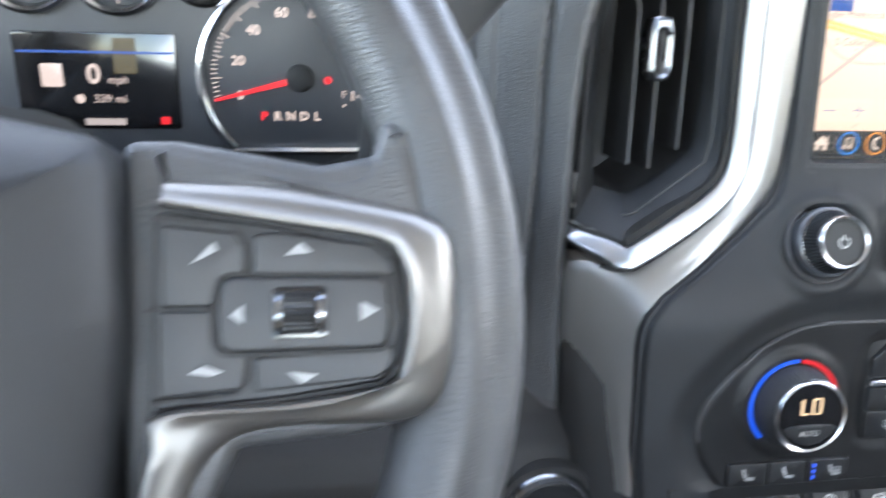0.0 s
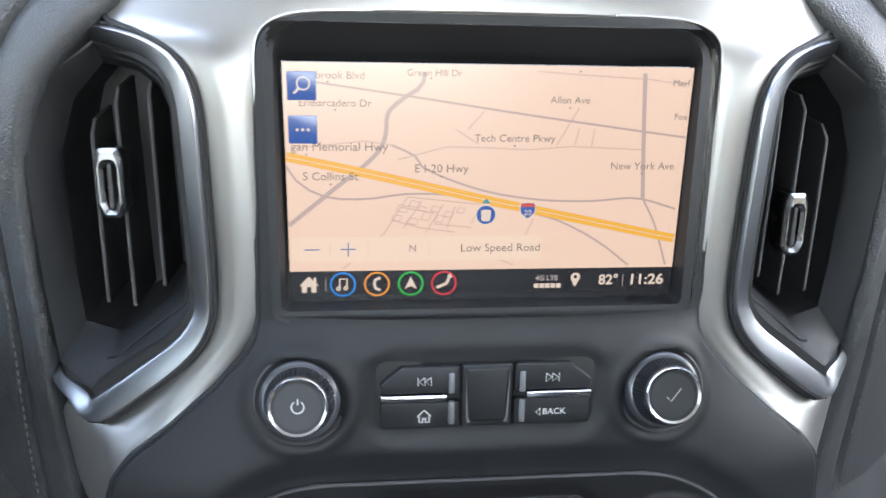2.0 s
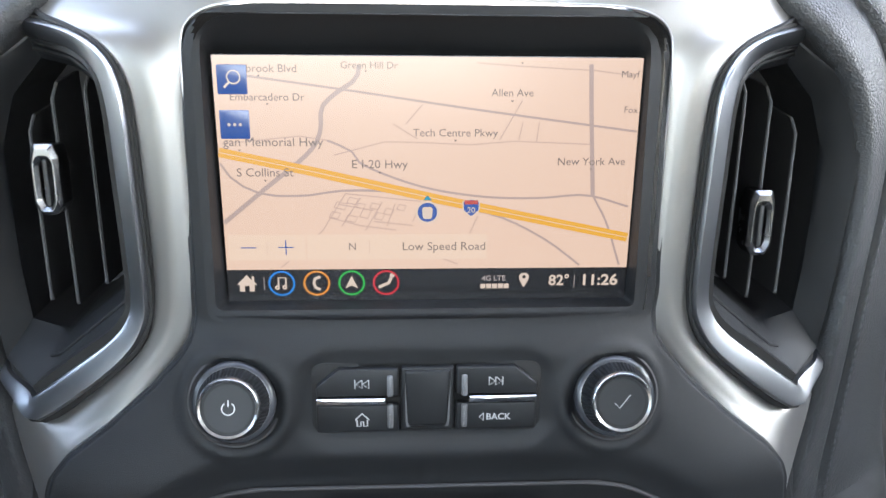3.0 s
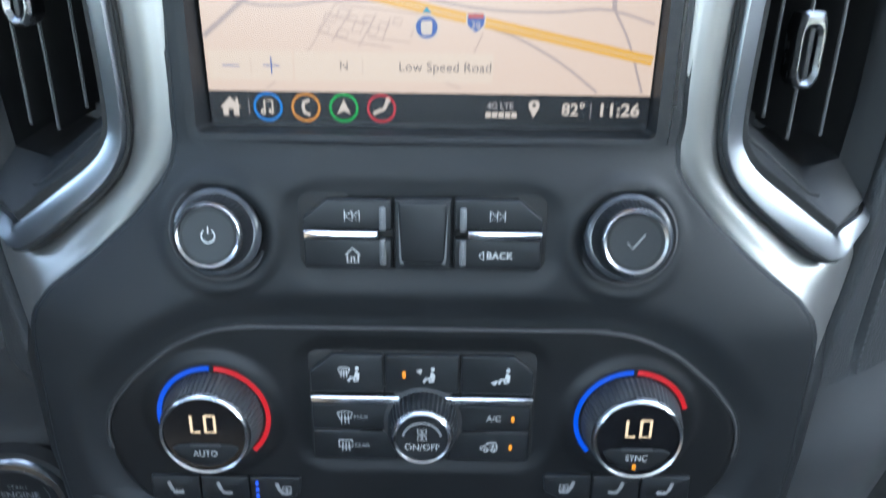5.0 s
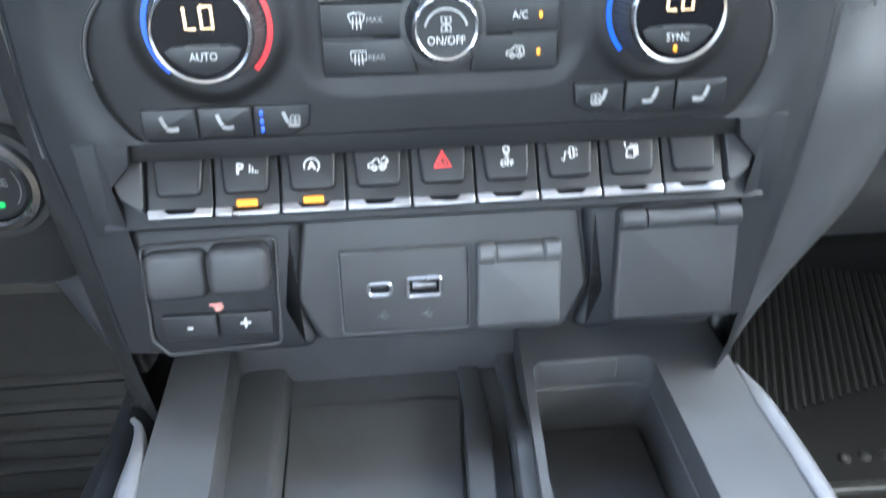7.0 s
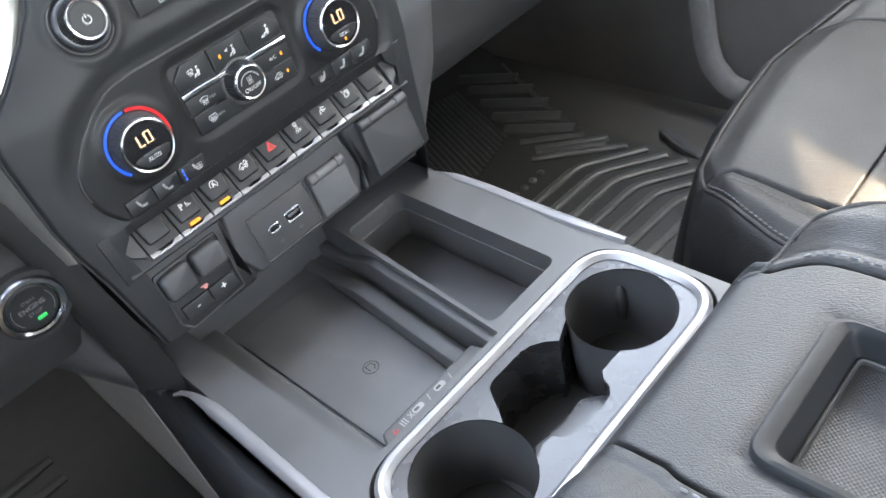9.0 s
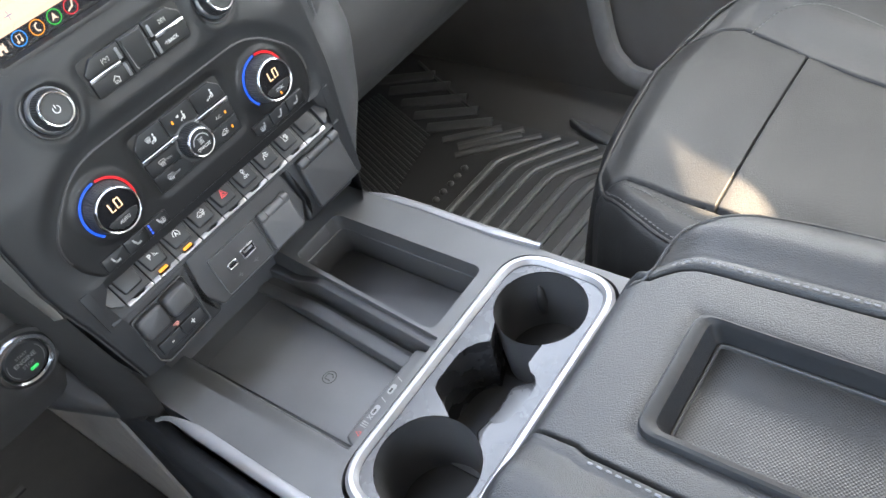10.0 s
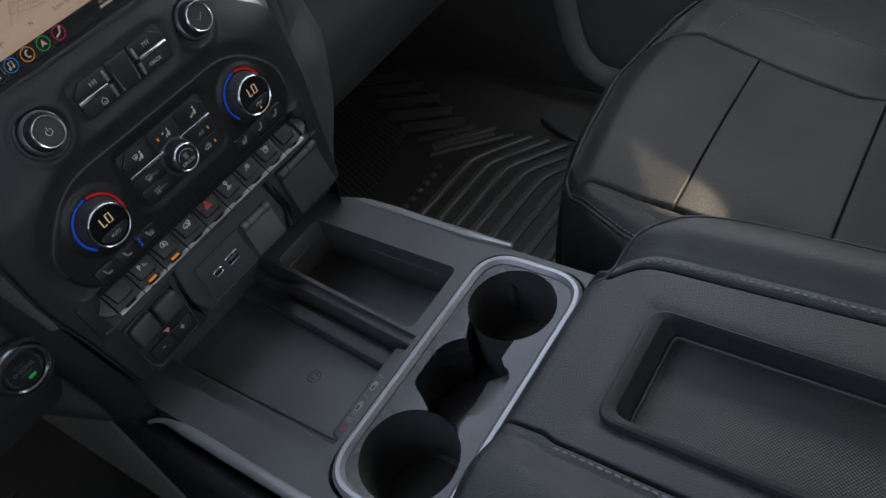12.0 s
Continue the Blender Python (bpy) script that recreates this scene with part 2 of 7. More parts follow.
def inset(pts, d):
    """Moves a closed outline inwards by d (for outlines that run counter-clockwise)."""
    out, n = [], len(pts)
    for i in range(n):
        p, a, b = Vector(pts[i]), Vector(pts[i - 1]), Vector(pts[(i + 1) % n])
        e1, e2 = (p - a), (b - p)
        if e1.length < 1e-9 or e2.length < 1e-9:
            out.append(tuple(p))
            continue
        n1 = Vector((-e1.y, e1.x)).normalized()
        n2 = Vector((-e2.y, e2.x)).normalized()
        s = (n1 + n2)
        s = s / max(s.length_squared / 2, 0.4)
        out.append(tuple(p + s * d))
    return out


def slab(outline, z0, z1, edge=0.0008, steps=3):
    """A plate of that outline from z0 to z1 with a rounded upper edge."""
    outline = turned_left(outline)
    loops = [[(x, y, z0) for x, y in outline], [(x, y, z1 - edge) for x, y in outline]]
    for k in range(1, steps + 1):
        a = k / steps * math.pi / 2
        loops.append([(x, y, z1 - edge + edge * math.sin(a)) for x, y in inset(outline, edge * (1 - math.cos(a)))])
    return stack_loops(loops)


def ring_plate(outer, inner, z0, z1, edge=0.0006):
    """A frame between two outlines of equal point count."""
    o2, i2 = inset(outer, edge), inset(inner, -edge)
    loops = [[(x, y, z0) for x, y in outer], [(x, y, z1 - edge) for x, y in outer], [(x, y, z1) for x, y in o2],
             [(x, y, z1) for x, y in i2], [(x, y, z1 - edge) for x, y in inner], [(x, y, z0) for x, y in inner]]
    return stack_loops(loops, False, False)


def lathe(profile, n=40, cap=True):
    """Turns (radius, height) rows about z."""
    return stack_loops([[(r * math.cos(2 * math.pi * k / n), r * math.sin(2 * math.pi * k / n), z) for k in range(n)] for r, z in profile], cap, cap)


def knurled(r0, r1, z0, z1, teeth=60, depth=0.0006):
    loops = []
    for z, r in ((z0, r0), (z0 + (z1 - z0) * 0.12, r0), (z1 - (z1 - z0) * 0.1, r1), (z1, r1 - 0.0008)):
        loops.append([((r - (depth if k % 2 else 0)) * math.cos(math.pi * k / teeth), (r - (depth if k % 2 else 0)) * math.sin(math.pi * k / teeth), z) for k in range(2 * teeth)])
    return stack_loops(loops)


def grid(f, us, vs, keep=None):
    bm = bmesh.new()
    rows = [[bm.verts.new(f(u, v)) for u in us] for v in vs]
    for j in range(len(vs) - 1):
        for i in range(len(us) - 1):
            if keep is None or keep((us[i] + us[i + 1]) / 2, (vs[j] + vs[j + 1]) / 2):
                bm.faces.new((rows[j][i], rows[j][i + 1], rows[j + 1][i + 1], rows[j + 1][i]))
    loose = [v for v in bm.verts if not v.link_faces]
    bmesh.ops.delete(bm, geom=loose, context="VERTS")
    return bm


def span(a, b, n):
    return [a + (b - a) * k / n for k in range(n + 1)]


def smooth(t):
    t = min(1.0, max(0.0, t))
    return t * t * (3 - 2 * t)


def along(pts, n):
    """n + 1 points at even steps on a smooth curve through pts."""
    P = [Vector(p) for p in pts]
    P = [P[0] * 2 - P[1]] + P + [P[-1] * 2 - P[-2]]
    fine = []
    for i in range(1, len(P) - 2):
        for k in range(24):
            t = k / 24
            fine.append(0.5 * ((2 * P[i]) + (P[i + 1] - P[i - 1]) * t + (2 * P[i - 1] - 5 * P[i] + 4 * P[i + 1] - P[i + 2]) * t * t + (3 * P[i] - P[i - 1] - 3 * P[i + 1] + P[i + 2]) * t ** 3))
    fine.append(P[-2])
    run = [0.0]
    for a, b in zip(fine, fine[1:]):
        run.append(run[-1] + (b - a).length)
    out, j = [], 0
    for k in range(n + 1):
        s = run[-1] * k / n
        while j < len(run) - 2 and run[j + 1] < s:
            j += 1
        t = (s - run[j]) / max(run[j + 1] - run[j], 1e-9)
        out.append(fine[j].lerp(fine[j + 1], min(1, t)))
    return out


def sweep(path, profile, up=(0, -1, 0), closed=False, scale=None):
    """Carries a closed profile (side, up) along a path of 3D points."""
    P = [Vector(p) for p in path]
    n, loops = len(P), []
    for i, p in enumerate(P):
        a = P[i - 1] if (i or closed) else p
        b = P[(i + 1) % n] if (i < n - 1 or closed) else p
        d = (b - a).normalized()
        u = Vector(up)
        side = d.cross(u).normalized()
        u = side.cross(d).normalized()
        s = scale(i / (n - 1)) if scale else 1.0
        loops.append([p + side * x * s + u * y * s for x, y in profile])
    if closed:
        loops.append(loops[0])
        bm = stack_loops(loops, False, False)
        bmesh.ops.remove_doubles(bm, verts=bm.verts[:], dist=1e-7)
        return bm
    return stack_loops(loops)


def tube(path, r, n=10, up=(0, -1, 0.01), closed=False, scale=None):
    return sweep(path, disc(r, n), up, closed, scale)


def plate_holes(outer, holes, z1, z0, hole_depth=None):
    """A flat top with holes in it; walls go down from the outer edge to z0 and from each hole to hole_depth."""
    bm = bmesh.new()
    edges = []
    for i, loop in enumerate([outer] + holes):
        vs = [bm.verts.new((x, y, z1)) for x, y in loop]
        es = [bm.edges.new((vs[k], vs[(k + 1) % len(vs)])) for k in range(len(vs))]
        edges += es
        low = z0 if i == 0 else (hole_depth[i - 1] if hole_depth else z0)
        lo = [bm.verts.new((x, y, low)) for x, y in loop]
        for k in range(len(vs)):
            bm.faces.new((vs[k], vs[(k + 1) % len(vs)], lo[(k + 1) % len(vs)], lo[k]))
    bmesh.ops.triangle_fill(bm, use_beauty=True, edges=edges)
    return bm


def ribbon(lines, widths, z=0.0):
    """Flat strokes: each line a row of points."""
    bm = bmesh.new()
    if not isinstance(widths, (list, tuple)):
        widths = [widths] * len(lines)
    for li, (line, w) in enumerate(zip(lines, widths)):
        P = [Vector((p[0], p[1])) for p in line]
        L, R = [], []
        for i, p in enumerate(P):
            d = (P[min(i + 1, len(P) - 1)] - P[max(i - 1, 0)])
            d = d.normalized() if d.length > 1e-9 else Vector((1, 0))
            nrm = Vector((-d.y, d.x)) * (w / 2)
            L.append(bm.verts.new((p.x + nrm.x, p.y + nrm.y, z)))
            R.append(bm.verts.new((p.x - nrm.x, p.y - nrm.y, z)))
        for i in range(len(P) - 1):
            bm.faces.new((L[i], R[i], R[i + 1], L[i + 1]))
    return bm


def flat(outlines, z=0.0):
    bm = bmesh.new()
    for o in outlines:
        bm.faces.new([bm.verts.new((x, y, z)) for x, y in o])
    return bm


def arc(r, a0, a1, n=16, x=0.0, y=0.0):
    return [(x + r * math.cos(radians(a0 + (a1 - a0) * k / n)), y + r * math.sin(radians(a0 + (a1 - a0) * k / n))) for k in range(n + 1)]


def text(name, body, size, mat, parent, x, y, z, align="CENTER", spacing=1.0, width=1.0, bold=0.0):
    cu = bpy.data.curves.new(name, "FONT")
    cu.body, cu.size, cu.align_x, cu.align_y = body, size, align, "CENTER"
    cu.space_character, cu.offset = spacing, bold
    cu.resolution_u = 3
    tmp = bpy.data.objects.new(name + "_curve", cu)
    me = bpy.data.meshes.new_from_object(tmp)
    bpy.data.objects.remove(tmp)
    bpy.data.curves.remove(cu)
    me.name = name
    me.materials.clear()
    me.materials.append(mat)
    ob = new(name, me)
    ob.parent = parent
    ob.matrix_basis = pose(x, y, z) @ Matrix.Diagonal((width, 1, 1, 1))
    return ob


def stitches(name, path, length, gap, r, parent, up=(0, -1, 0), label="", mat=None):
    """A row of short raised threads along a path, in one mesh."""
    pts = [Vector(p) for p in path]
    run = sum((b - a).length for a, b in zip(pts, pts[1:]))
    n = max(2, int(run / (length + gap)))
    ev = along(pts, n * 3)
    bm = bmesh.new()
    for k in range(n):
        a, b = ev[3 * k], ev[3 * k + 2]
        d = (b - a).normalized()
        u = Vector(up).normalized()
        s = d.cross(u).normalized()
        mid, loops = (a + b) / 2, []
        for t, q in ((-0.5, 0.3), (-0.3, 1.0), (0.3, 1.0), (0.5, 0.3)):
            c = mid + (b - a) * t
            loops.append([bm.verts.new(c + s * x * r * q + u * (y * r * q + r * 0.3)) for x, y in ((-1, 0), (0, 1), (1, 0), (0, -0.6))])
        for l0, l1 in zip(loops, loops[1:]):
            for i in range(4):
                bm.faces.new((l0[i], l0[(i + 1) % 4], l1[(i + 1) % 4], l1[i]))
    return part(name, bm, mat or THREAD, parent, label)


# ---- cab: floor, walls, roof, glass openings ----
def box(x0, x1, y0, y1, z0, z1):
    return stack_loops([[(x0, y0, z0), (x1, y0, z0), (x1, y1, z0), (x0, y1, z0)], [(x0, y0, z1), (x1, y0, z1), (x1, y1, z1), (x0, y1, z1)]])


def structure(name, bm, mat, label, category):
    return tagged(part(name, bm, mat), label, category, kind="structure")


FLOORCARPET = material("dark_grey_floor_carpet", (0.050, 0.047, 0.043), 0.95, grain=1.0, grain_size=700, spots_size=6, spots=0.3)
structure("floor", box(-0.95, 0.95, -1.75, 0.80, -0.08, -0.042), FLOORCARPET, "dark grey carpeted cab floor", "floor")
structure("firewall", box(-0.95, 0.95, 0.80, 0.84, -0.08, 0.78), CARPET, "dark grey carpeted firewall ahead of the footwells", "wall")
structure("wall_rear", box(-0.95, 0.95, -1.79, -1.75, -0.08, 0.78), CARPET, "dark rear cab wall", "wall")
def plate_x(x0, x1, outer, holes):
    """An upright wall in the plane of y and z with openings through it."""
    bm = bmesh.new()
    for x in (x0, x1):
        es = []
        for loop in [outer] + holes:
            vs = [bm.verts.new((x, y, z)) for y, z in loop]
            es += [bm.edges.new((vs[k], vs[(k + 1) % len(vs)])) for k in range(len(vs))]
        bmesh.ops.triangle_fill(bm, use_beauty=True, edges=es)
    for loop in [outer] + holes:
        a = [bm.verts.new((x0, y, z)) for y, z in loop]
        b = [bm.verts.new((x1, y, z)) for y, z in loop]
        for k in range(len(a)):
            bm.faces.new((a[k], a[(k + 1) % len(a)], b[(k + 1) % len(a)], b[k]))
    bmesh.ops.remove_doubles(bm, verts=bm.verts[:], dist=1e-6)
    return bm


DOORTRIM = material("grey_door_trim", (0.11, 0.103, 0.096), 0.6, grain=0.3, grain_size=1200, spots_size=12)
side = [(-1.79, -0.08), (0.84, -0.08), (0.84, 0.76), (-0.12, 1.20), (-1.79, 1.20)]
front_window = [(-0.72, 0.74), (0.44, 0.74), (0.48, 0.82), (0.00, 1.12), (-0.72, 1.12)]
rear_window = [(-1.66, 0.74), (-1.18, 0.72), (-1.18, 1.12), (-1.64, 1.12)]
# Invented opening, shaped so the sun throws its patch on the seat.
sun_slot = [(-0.6642, 0.9169), (-0.7186, 0.9362), (-0.747, 0.9452), (-0.7779, 0.956), (-0.7933, 0.9583), (-0.8166, 0.9645), (-0.8382, 0.9734), (-0.8536, 0.9835), (-0.862, 1.0), (-0.8, 1.0), (-0.781, 0.9906), (-0.7465, 0.9691), (-0.7038, 0.9415)]
structure("wall_driver", plate_x(-0.955, -0.95, side, [front_window, rear_window]), DOORTRIM, "dark driver side of the cab with two windows", "cab side")
structure("wall_passenger", plate_x(0.95, 0.955, side, [sun_slot, rear_window]), DOORTRIM, "dark passenger side of the cab", "cab side")
for x0, x1 in ((-1.0, -0.95), (0.955, 1.0)):
    bm = stack_loops([[(x0, 0.80, 0.76), (x1, 0.80, 0.76), (x1, 0.88, 0.76), (x0, 0.88, 0.76)], [(x0, -0.14, 1.17), (x1, -0.14, 1.17), (x1, -0.06, 1.17), (x0, -0.06, 1.17)]])
    structure("trim_pillar", bm, HEADLINER, "light grey windscreen pillar", "post")
# Unseen ground, added pale to bounce sunlight up into the cab.
GROUND = material("pale_concrete", (0.36, 0.34, 0.31), 0.9, grain=0.4, grain_size=60, spots_size=1.5, spots=0.15)
structure("ground", box(-60, 60, -60, 60, -0.95, -0.85), GROUND, "unseen pale concrete ground added outside the truck", "ground")
structure("ceiling", box(-1.0, 1.0, -1.79, -0.12, 1.17, 1.20), HEADLINER, "light grey cloth headliner", "ceiling")

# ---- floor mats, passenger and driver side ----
# Sheet darker than its ribs: shade between the ribs put into the colour.
MAT_SHADE = material("shaded_mat_rubber", (0.034, 0.0333, 0.032), 0.50, grain=0.3, grain_size=900)
mat_right = thing("floor_mat", "black rubber floor mat with raised ribs in the passenger footwell", "floor mat", group="rubber floor mats")


def mat_z(x, y):
    return -0.030


part("mat_sheet", grid(lambda u, y: (0.20 + u * (0.575 + 0.46 * max(0.0, y - 0.27)), y, mat_z(0.5, y)), span(0, 1, 40), span(-0.20, 0.68, 70)), MAT_SHADE, mat_right)


def rib(pts, w, h, parent, n=24):
    path = [Vector((p.x, p.y, mat_z(p.x, p.y))) for p in along([(x, y, 0) for x, y in pts], n)]
    part("rib", sweep(path, [(-w / 2, -0.001), (-w / 2, h * 0.6), (-w / 4, h), (w / 4, h), (w / 2, h * 0.6), (w / 2, -0.001)], (0, 0, 1)), MAT_LIT, parent)


for k in range(10):
    dy = -0.0395 * k
    rib([(0.300, 0.196 + dy), (0.482, 0.192 + dy), (0.640, 0.186 + dy * 1.02), (0.668, 0.178 + dy * 1.02), (0.762, 0.102 + dy)], 0.015, 0.008, mat_right)
for a, b in (((0.642, 0.275), (0.756, 0.140)), ((0.670, 0.288), (0.763, 0.186))):
    rib([a, b], 0.015, 0.008, mat_right, 8)
for a, b in (((0.664, 0.281), (0.746, 0.180)), ((0.675, 0.329), (0.752, 0.232)), ((0.698, 0.386), (0.762, 0.262)), ((0.724, 0.440), (0.786, 0.313)), ((0.754, 0.498), (0.818, 0.365)), ((0.785, 0.558), (0.847, 0.431)), ((0.812, 0.612), (0.872, 0.492))):
    rib([a, b], 0.030 if a[0] > 0.68 else 0.018, 0.008, mat_right, 8)
rib([(0.905, 0.560), (0.840, 0.436), (0.780, 0.318)], 0.006, 0.008, mat_right, 8)
for k in range(24):
    o = 0.226 + 0.0112 * k
    y0, y1 = 0.66 - 0.08 * (o - 0.226) / 0.26, 0.290 + 0.075 * (o - 0.226) / 0.26
    ends = [(0.923 * o + 0.386 * (y + 0.386 * o) / 0.923, y) for y in (y0, y1)]
    rib(ends, 0.0055, 0.0035, mat_right, 8)
for k in range(6):
    m = pose(0.494 + 0.0246 * k, 0.235, -0.030)
    part("stud", lathe([(0.0075, 0), (0.007, 0.003), (0.0045, 0.0055), (0.001, 0.0062)], 14), MAT_LIT, mat_right, m=m)
# Driver mat in a darker plastic; its deeper shade is put into the colour.
mat_left = thing("floor_mat", "black rubber floor mat with raised ribs in the driver footwell", "floor mat", group="rubber floor mats")
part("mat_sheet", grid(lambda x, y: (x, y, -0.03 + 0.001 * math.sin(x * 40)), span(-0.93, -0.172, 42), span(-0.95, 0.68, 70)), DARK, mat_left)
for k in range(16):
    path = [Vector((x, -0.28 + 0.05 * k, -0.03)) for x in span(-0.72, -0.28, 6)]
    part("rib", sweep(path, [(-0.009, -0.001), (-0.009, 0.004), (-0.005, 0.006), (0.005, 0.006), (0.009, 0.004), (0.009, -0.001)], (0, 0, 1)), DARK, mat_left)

# curved sill trim at the passenger door opening
sill = [Vector(p) for p in ((0.925, 0.10, 0.25), (0.915, 0.082, 0.150), (0.912, 0.070, 0.095), (0.905, 0.045, 0.060), (0.90, -0.02, 0.035), (0.90, -0.30, 0.030))]
structure("trim_sill", sweep(along(sill, 40), [(-0.018, -0.02), (-0.018, 0.001), (-0.010, 0.004), (0.010, 0.004), (0.018, 0.001), (0.018, -0.02)], (-1, 0, 0.3)), material("grey_sill_plastic", (0.17, 0.167, 0.162), 0.5, grain=0.2, grain_size=1500), "grey plastic sill trim at the passenger door", "trim")


# ---- centre stack: frames of reference ----
def plane_frame(origin, up):
    """x to the right, y up along the face, z out of it towards the seats."""
    y = Vector(up).normalized()
    x = Vector((1, 0, 0))
    z = x.cross(y)
    m = Matrix((x, y, z)).transposed().to_4x4()
    return Matrix.Translation(origin) @ m


FACE = plane_frame((0, -0.0415, 0.58), (0, 0.109, 0.994))
DISPLAY = plane_frame((0.0018, -0.003, 0.75), (0, 0.055, 1))


def lerp_table(rows, v):
    for (a, x), (b, y) in zip(rows, rows[1:]):
        if v <= b:
            t = (v - a) / (b - a) if b > a else 0
            return x + (y - x) * max(0.0, min(1.0, t))
    return rows[-1][1]


def crown(u, v):
    hi = 2.2 * max(0.0, abs(u) - 0.03) ** 2
    lo = 3.0 * max(0.0, abs(u) - 0.115) ** 2
    t = smooth((v - 0.035) / 0.075)
    return lo + (hi - lo) * t


def dish(u, v, cx, cy, r, depth, soft):
    d = math.hypot(u - cx, v - cy)
    return depth * (1 - smooth((d - r) / soft))


def box_dish(u, v, cx, cy, w, h, r, depth, soft):
    dx, dy = max(0.0, abs(u - cx) - w / 2 + r), max(0.0, abs(v - cy) - h / 2 + r)
    d = math.hypot(dx, dy) - r
    return depth * (1 - smooth(d / soft))


FASCIA_HALF = [(-0.150, 0.150), (-0.085, 0.159), (-0.05, 0.166), (-0.03, 0.1685), (0.024, 0.1690), (0.034, 0.1682), (0.042, 0.1655), (0.0515, 0.158), (0.0655, 0.1395), (0.0830, 0.1195), (0.098, 0.1060),
               (0.106, 0.1010), (0.116, 0.0985), (0.135, 0.0975), (0.2200, 0.0972), (0.2270, 0.0960), (0.2325, 0.0940), (0.2365, 0.0912), (0.2400, 0.0862), (0.2424, 0.0775), (0.2436, 0.066)]


CLIM_OUT = rounded([(0, -0.0490), (0.1255, -0.0490), (0.1368, -0.0330), (0.1408, -0.0160), (0.1378, -0.0010), (0.1252, 0.0150), (0.1082, 0.0300), (0.0895, 0.0390), (0.0700, 0.0408), (0, 0.0408)], [0, 0.012, 0.03, 0.03, 0.04, 0.05, 0.05, 0.05, 0.03, 0], 8)
CLIM_HALF = [(v, u) for u, v in CLIM_OUT if u > 0]
CLIM_EDGE = [Vector(p).lerp(Vector(q), k / 12) for p, q in zip(CLIM_OUT, CLIM_OUT[1:]) for k in range(12) if p[1] > -0.047]


def off_panel(u, v):
    """Distance from the climate panel's outline, 0 inside it."""
    if v > 0.075:
        return 1.0
    if v < 0.0408 and abs(u) < lerp_table(CLIM_HALF, v):
        return 0.0
    if v < -0.047:
        return abs(u) - lerp_table(CLIM_HALF, v)
    q = Vector((abs(u), v))
    return min((q - p).length for p in CLIM_EDGE)


def fascia_w(u, v):
    w = -crown(u, v)
    w -= box_dish(u, v, 0, 0.0815, 0.098, 0.033, 0.010, 0.0022, 0.009)
    for s in (-1, 1):
        w -= dish(u, v, s * 0.0815, 0.0795, 0.0170, 0.0034, 0.0045)
        w += dish(u, v, s * 0.0815, 0.0795, 0.0235, 0.0014, 0.0035)
    # soft step below the display
    w -= 0.004 * smooth((v - 0.098) / 0.018)
    # lowered bed of the climate panel
    w -= 0.0034 * (1 - smooth((off_panel(u, v) - 0.0005) / 0.016))
    return w


def fascia_point(s, v):
    hw = lerp_table(FASCIA_HALF, v)
    if abs(s) > 1:
        u = math.copysign(hw + 0.0015 + (0.0042 if s > 0 else 0.0014) * smooth((v - 0.098) / 0.03), s)
        return (u, v, fascia_w(math.copysign(hw, s), v) - (0.003 if abs(s) < 1.5 else 0.10))
    wide = (0.0042 if s > 0 else 0.0014) * s * smooth((v - 0.098) / 0.03)
    u = s * hw + wide
    edge = 0.0025 * max(0.0, (abs(s) - 0.985) / 0.015) ** 2
    return (u, v, fascia_w(u, v) - edge)


centre_stack = thing("centre_stack", "dark grey soft plastic centre stack of a pickup dashboard", "dashboard", FACE)
ss = [-2, -1.2] + span(-1, -0.985, 3) + span(-0.98, 0.98, 130) + span(0.985, 1, 3) + [1.2, 2]


def fascia_keep(s, v):
    u = s * lerp_table(FASCIA_HALF, v)
    if v < -0.0495:
        return abs(s) > 0.86
    return not (v > 0.1155 and v < 0.2388 and -0.0898 < u < 0.0935)


part("fascia", grid(fascia_point, ss, span(-0.150, 0.1165, 128) + span(0.1185, 0.2375, 46) + [0.2400, 0.2420, 0.2430, 0.2436], fascia_keep), SOFT, centre_stack)

# display surround: sloping inner walls
o1 = rounded([(-0.0932, 0.1138), (0.0962, 0.1138), (0.0962, 0.2398), (-0.0932, 0.2398)], [0.006, 0.006, 0.021, 0.021], 5)
o2 = rounded([(-0.0893, 0.1185), (0.0910, 0.1185), (0.0910, 0.2365), (-0.0893, 0.2365)], [0.0035, 0.0035, 0.011, 0.011], 5)
o3 = rounded([(-0.0880, 0.1190), (0.0904, 0.1190), (0.0904, 0.2290), (-0.0880, 0.2290)], [0.003, 0.003, 0.006, 0.006], 5)
o4 = rounded([(-0.0868, 0.1192), (0.0900, 0.1192), (0.0900, 0.2250), (-0.0868, 0.2250)], 0.002, 5)
loops = [[(x, y, fascia_w(x, y) - 0.003) for x, y in inset(o1, -0.0006)], [(x, y, fascia_w(x, y) + 0.0004) for x, y in o1], [(x, y, -0.0120) for x, y in o2], [(x, y, -0.0170) for x, y in o3], [(x, y, -0.0245) for x, y in o4]]
part("display_surround", stack_loops(loops, False, False), SOFT, centre_stack)


# ---- satin silver surround and chrome-framed air vents ----
def mirrored(pts, s):
    return [(s * p[0], p[1], p[2]) for p in pts]


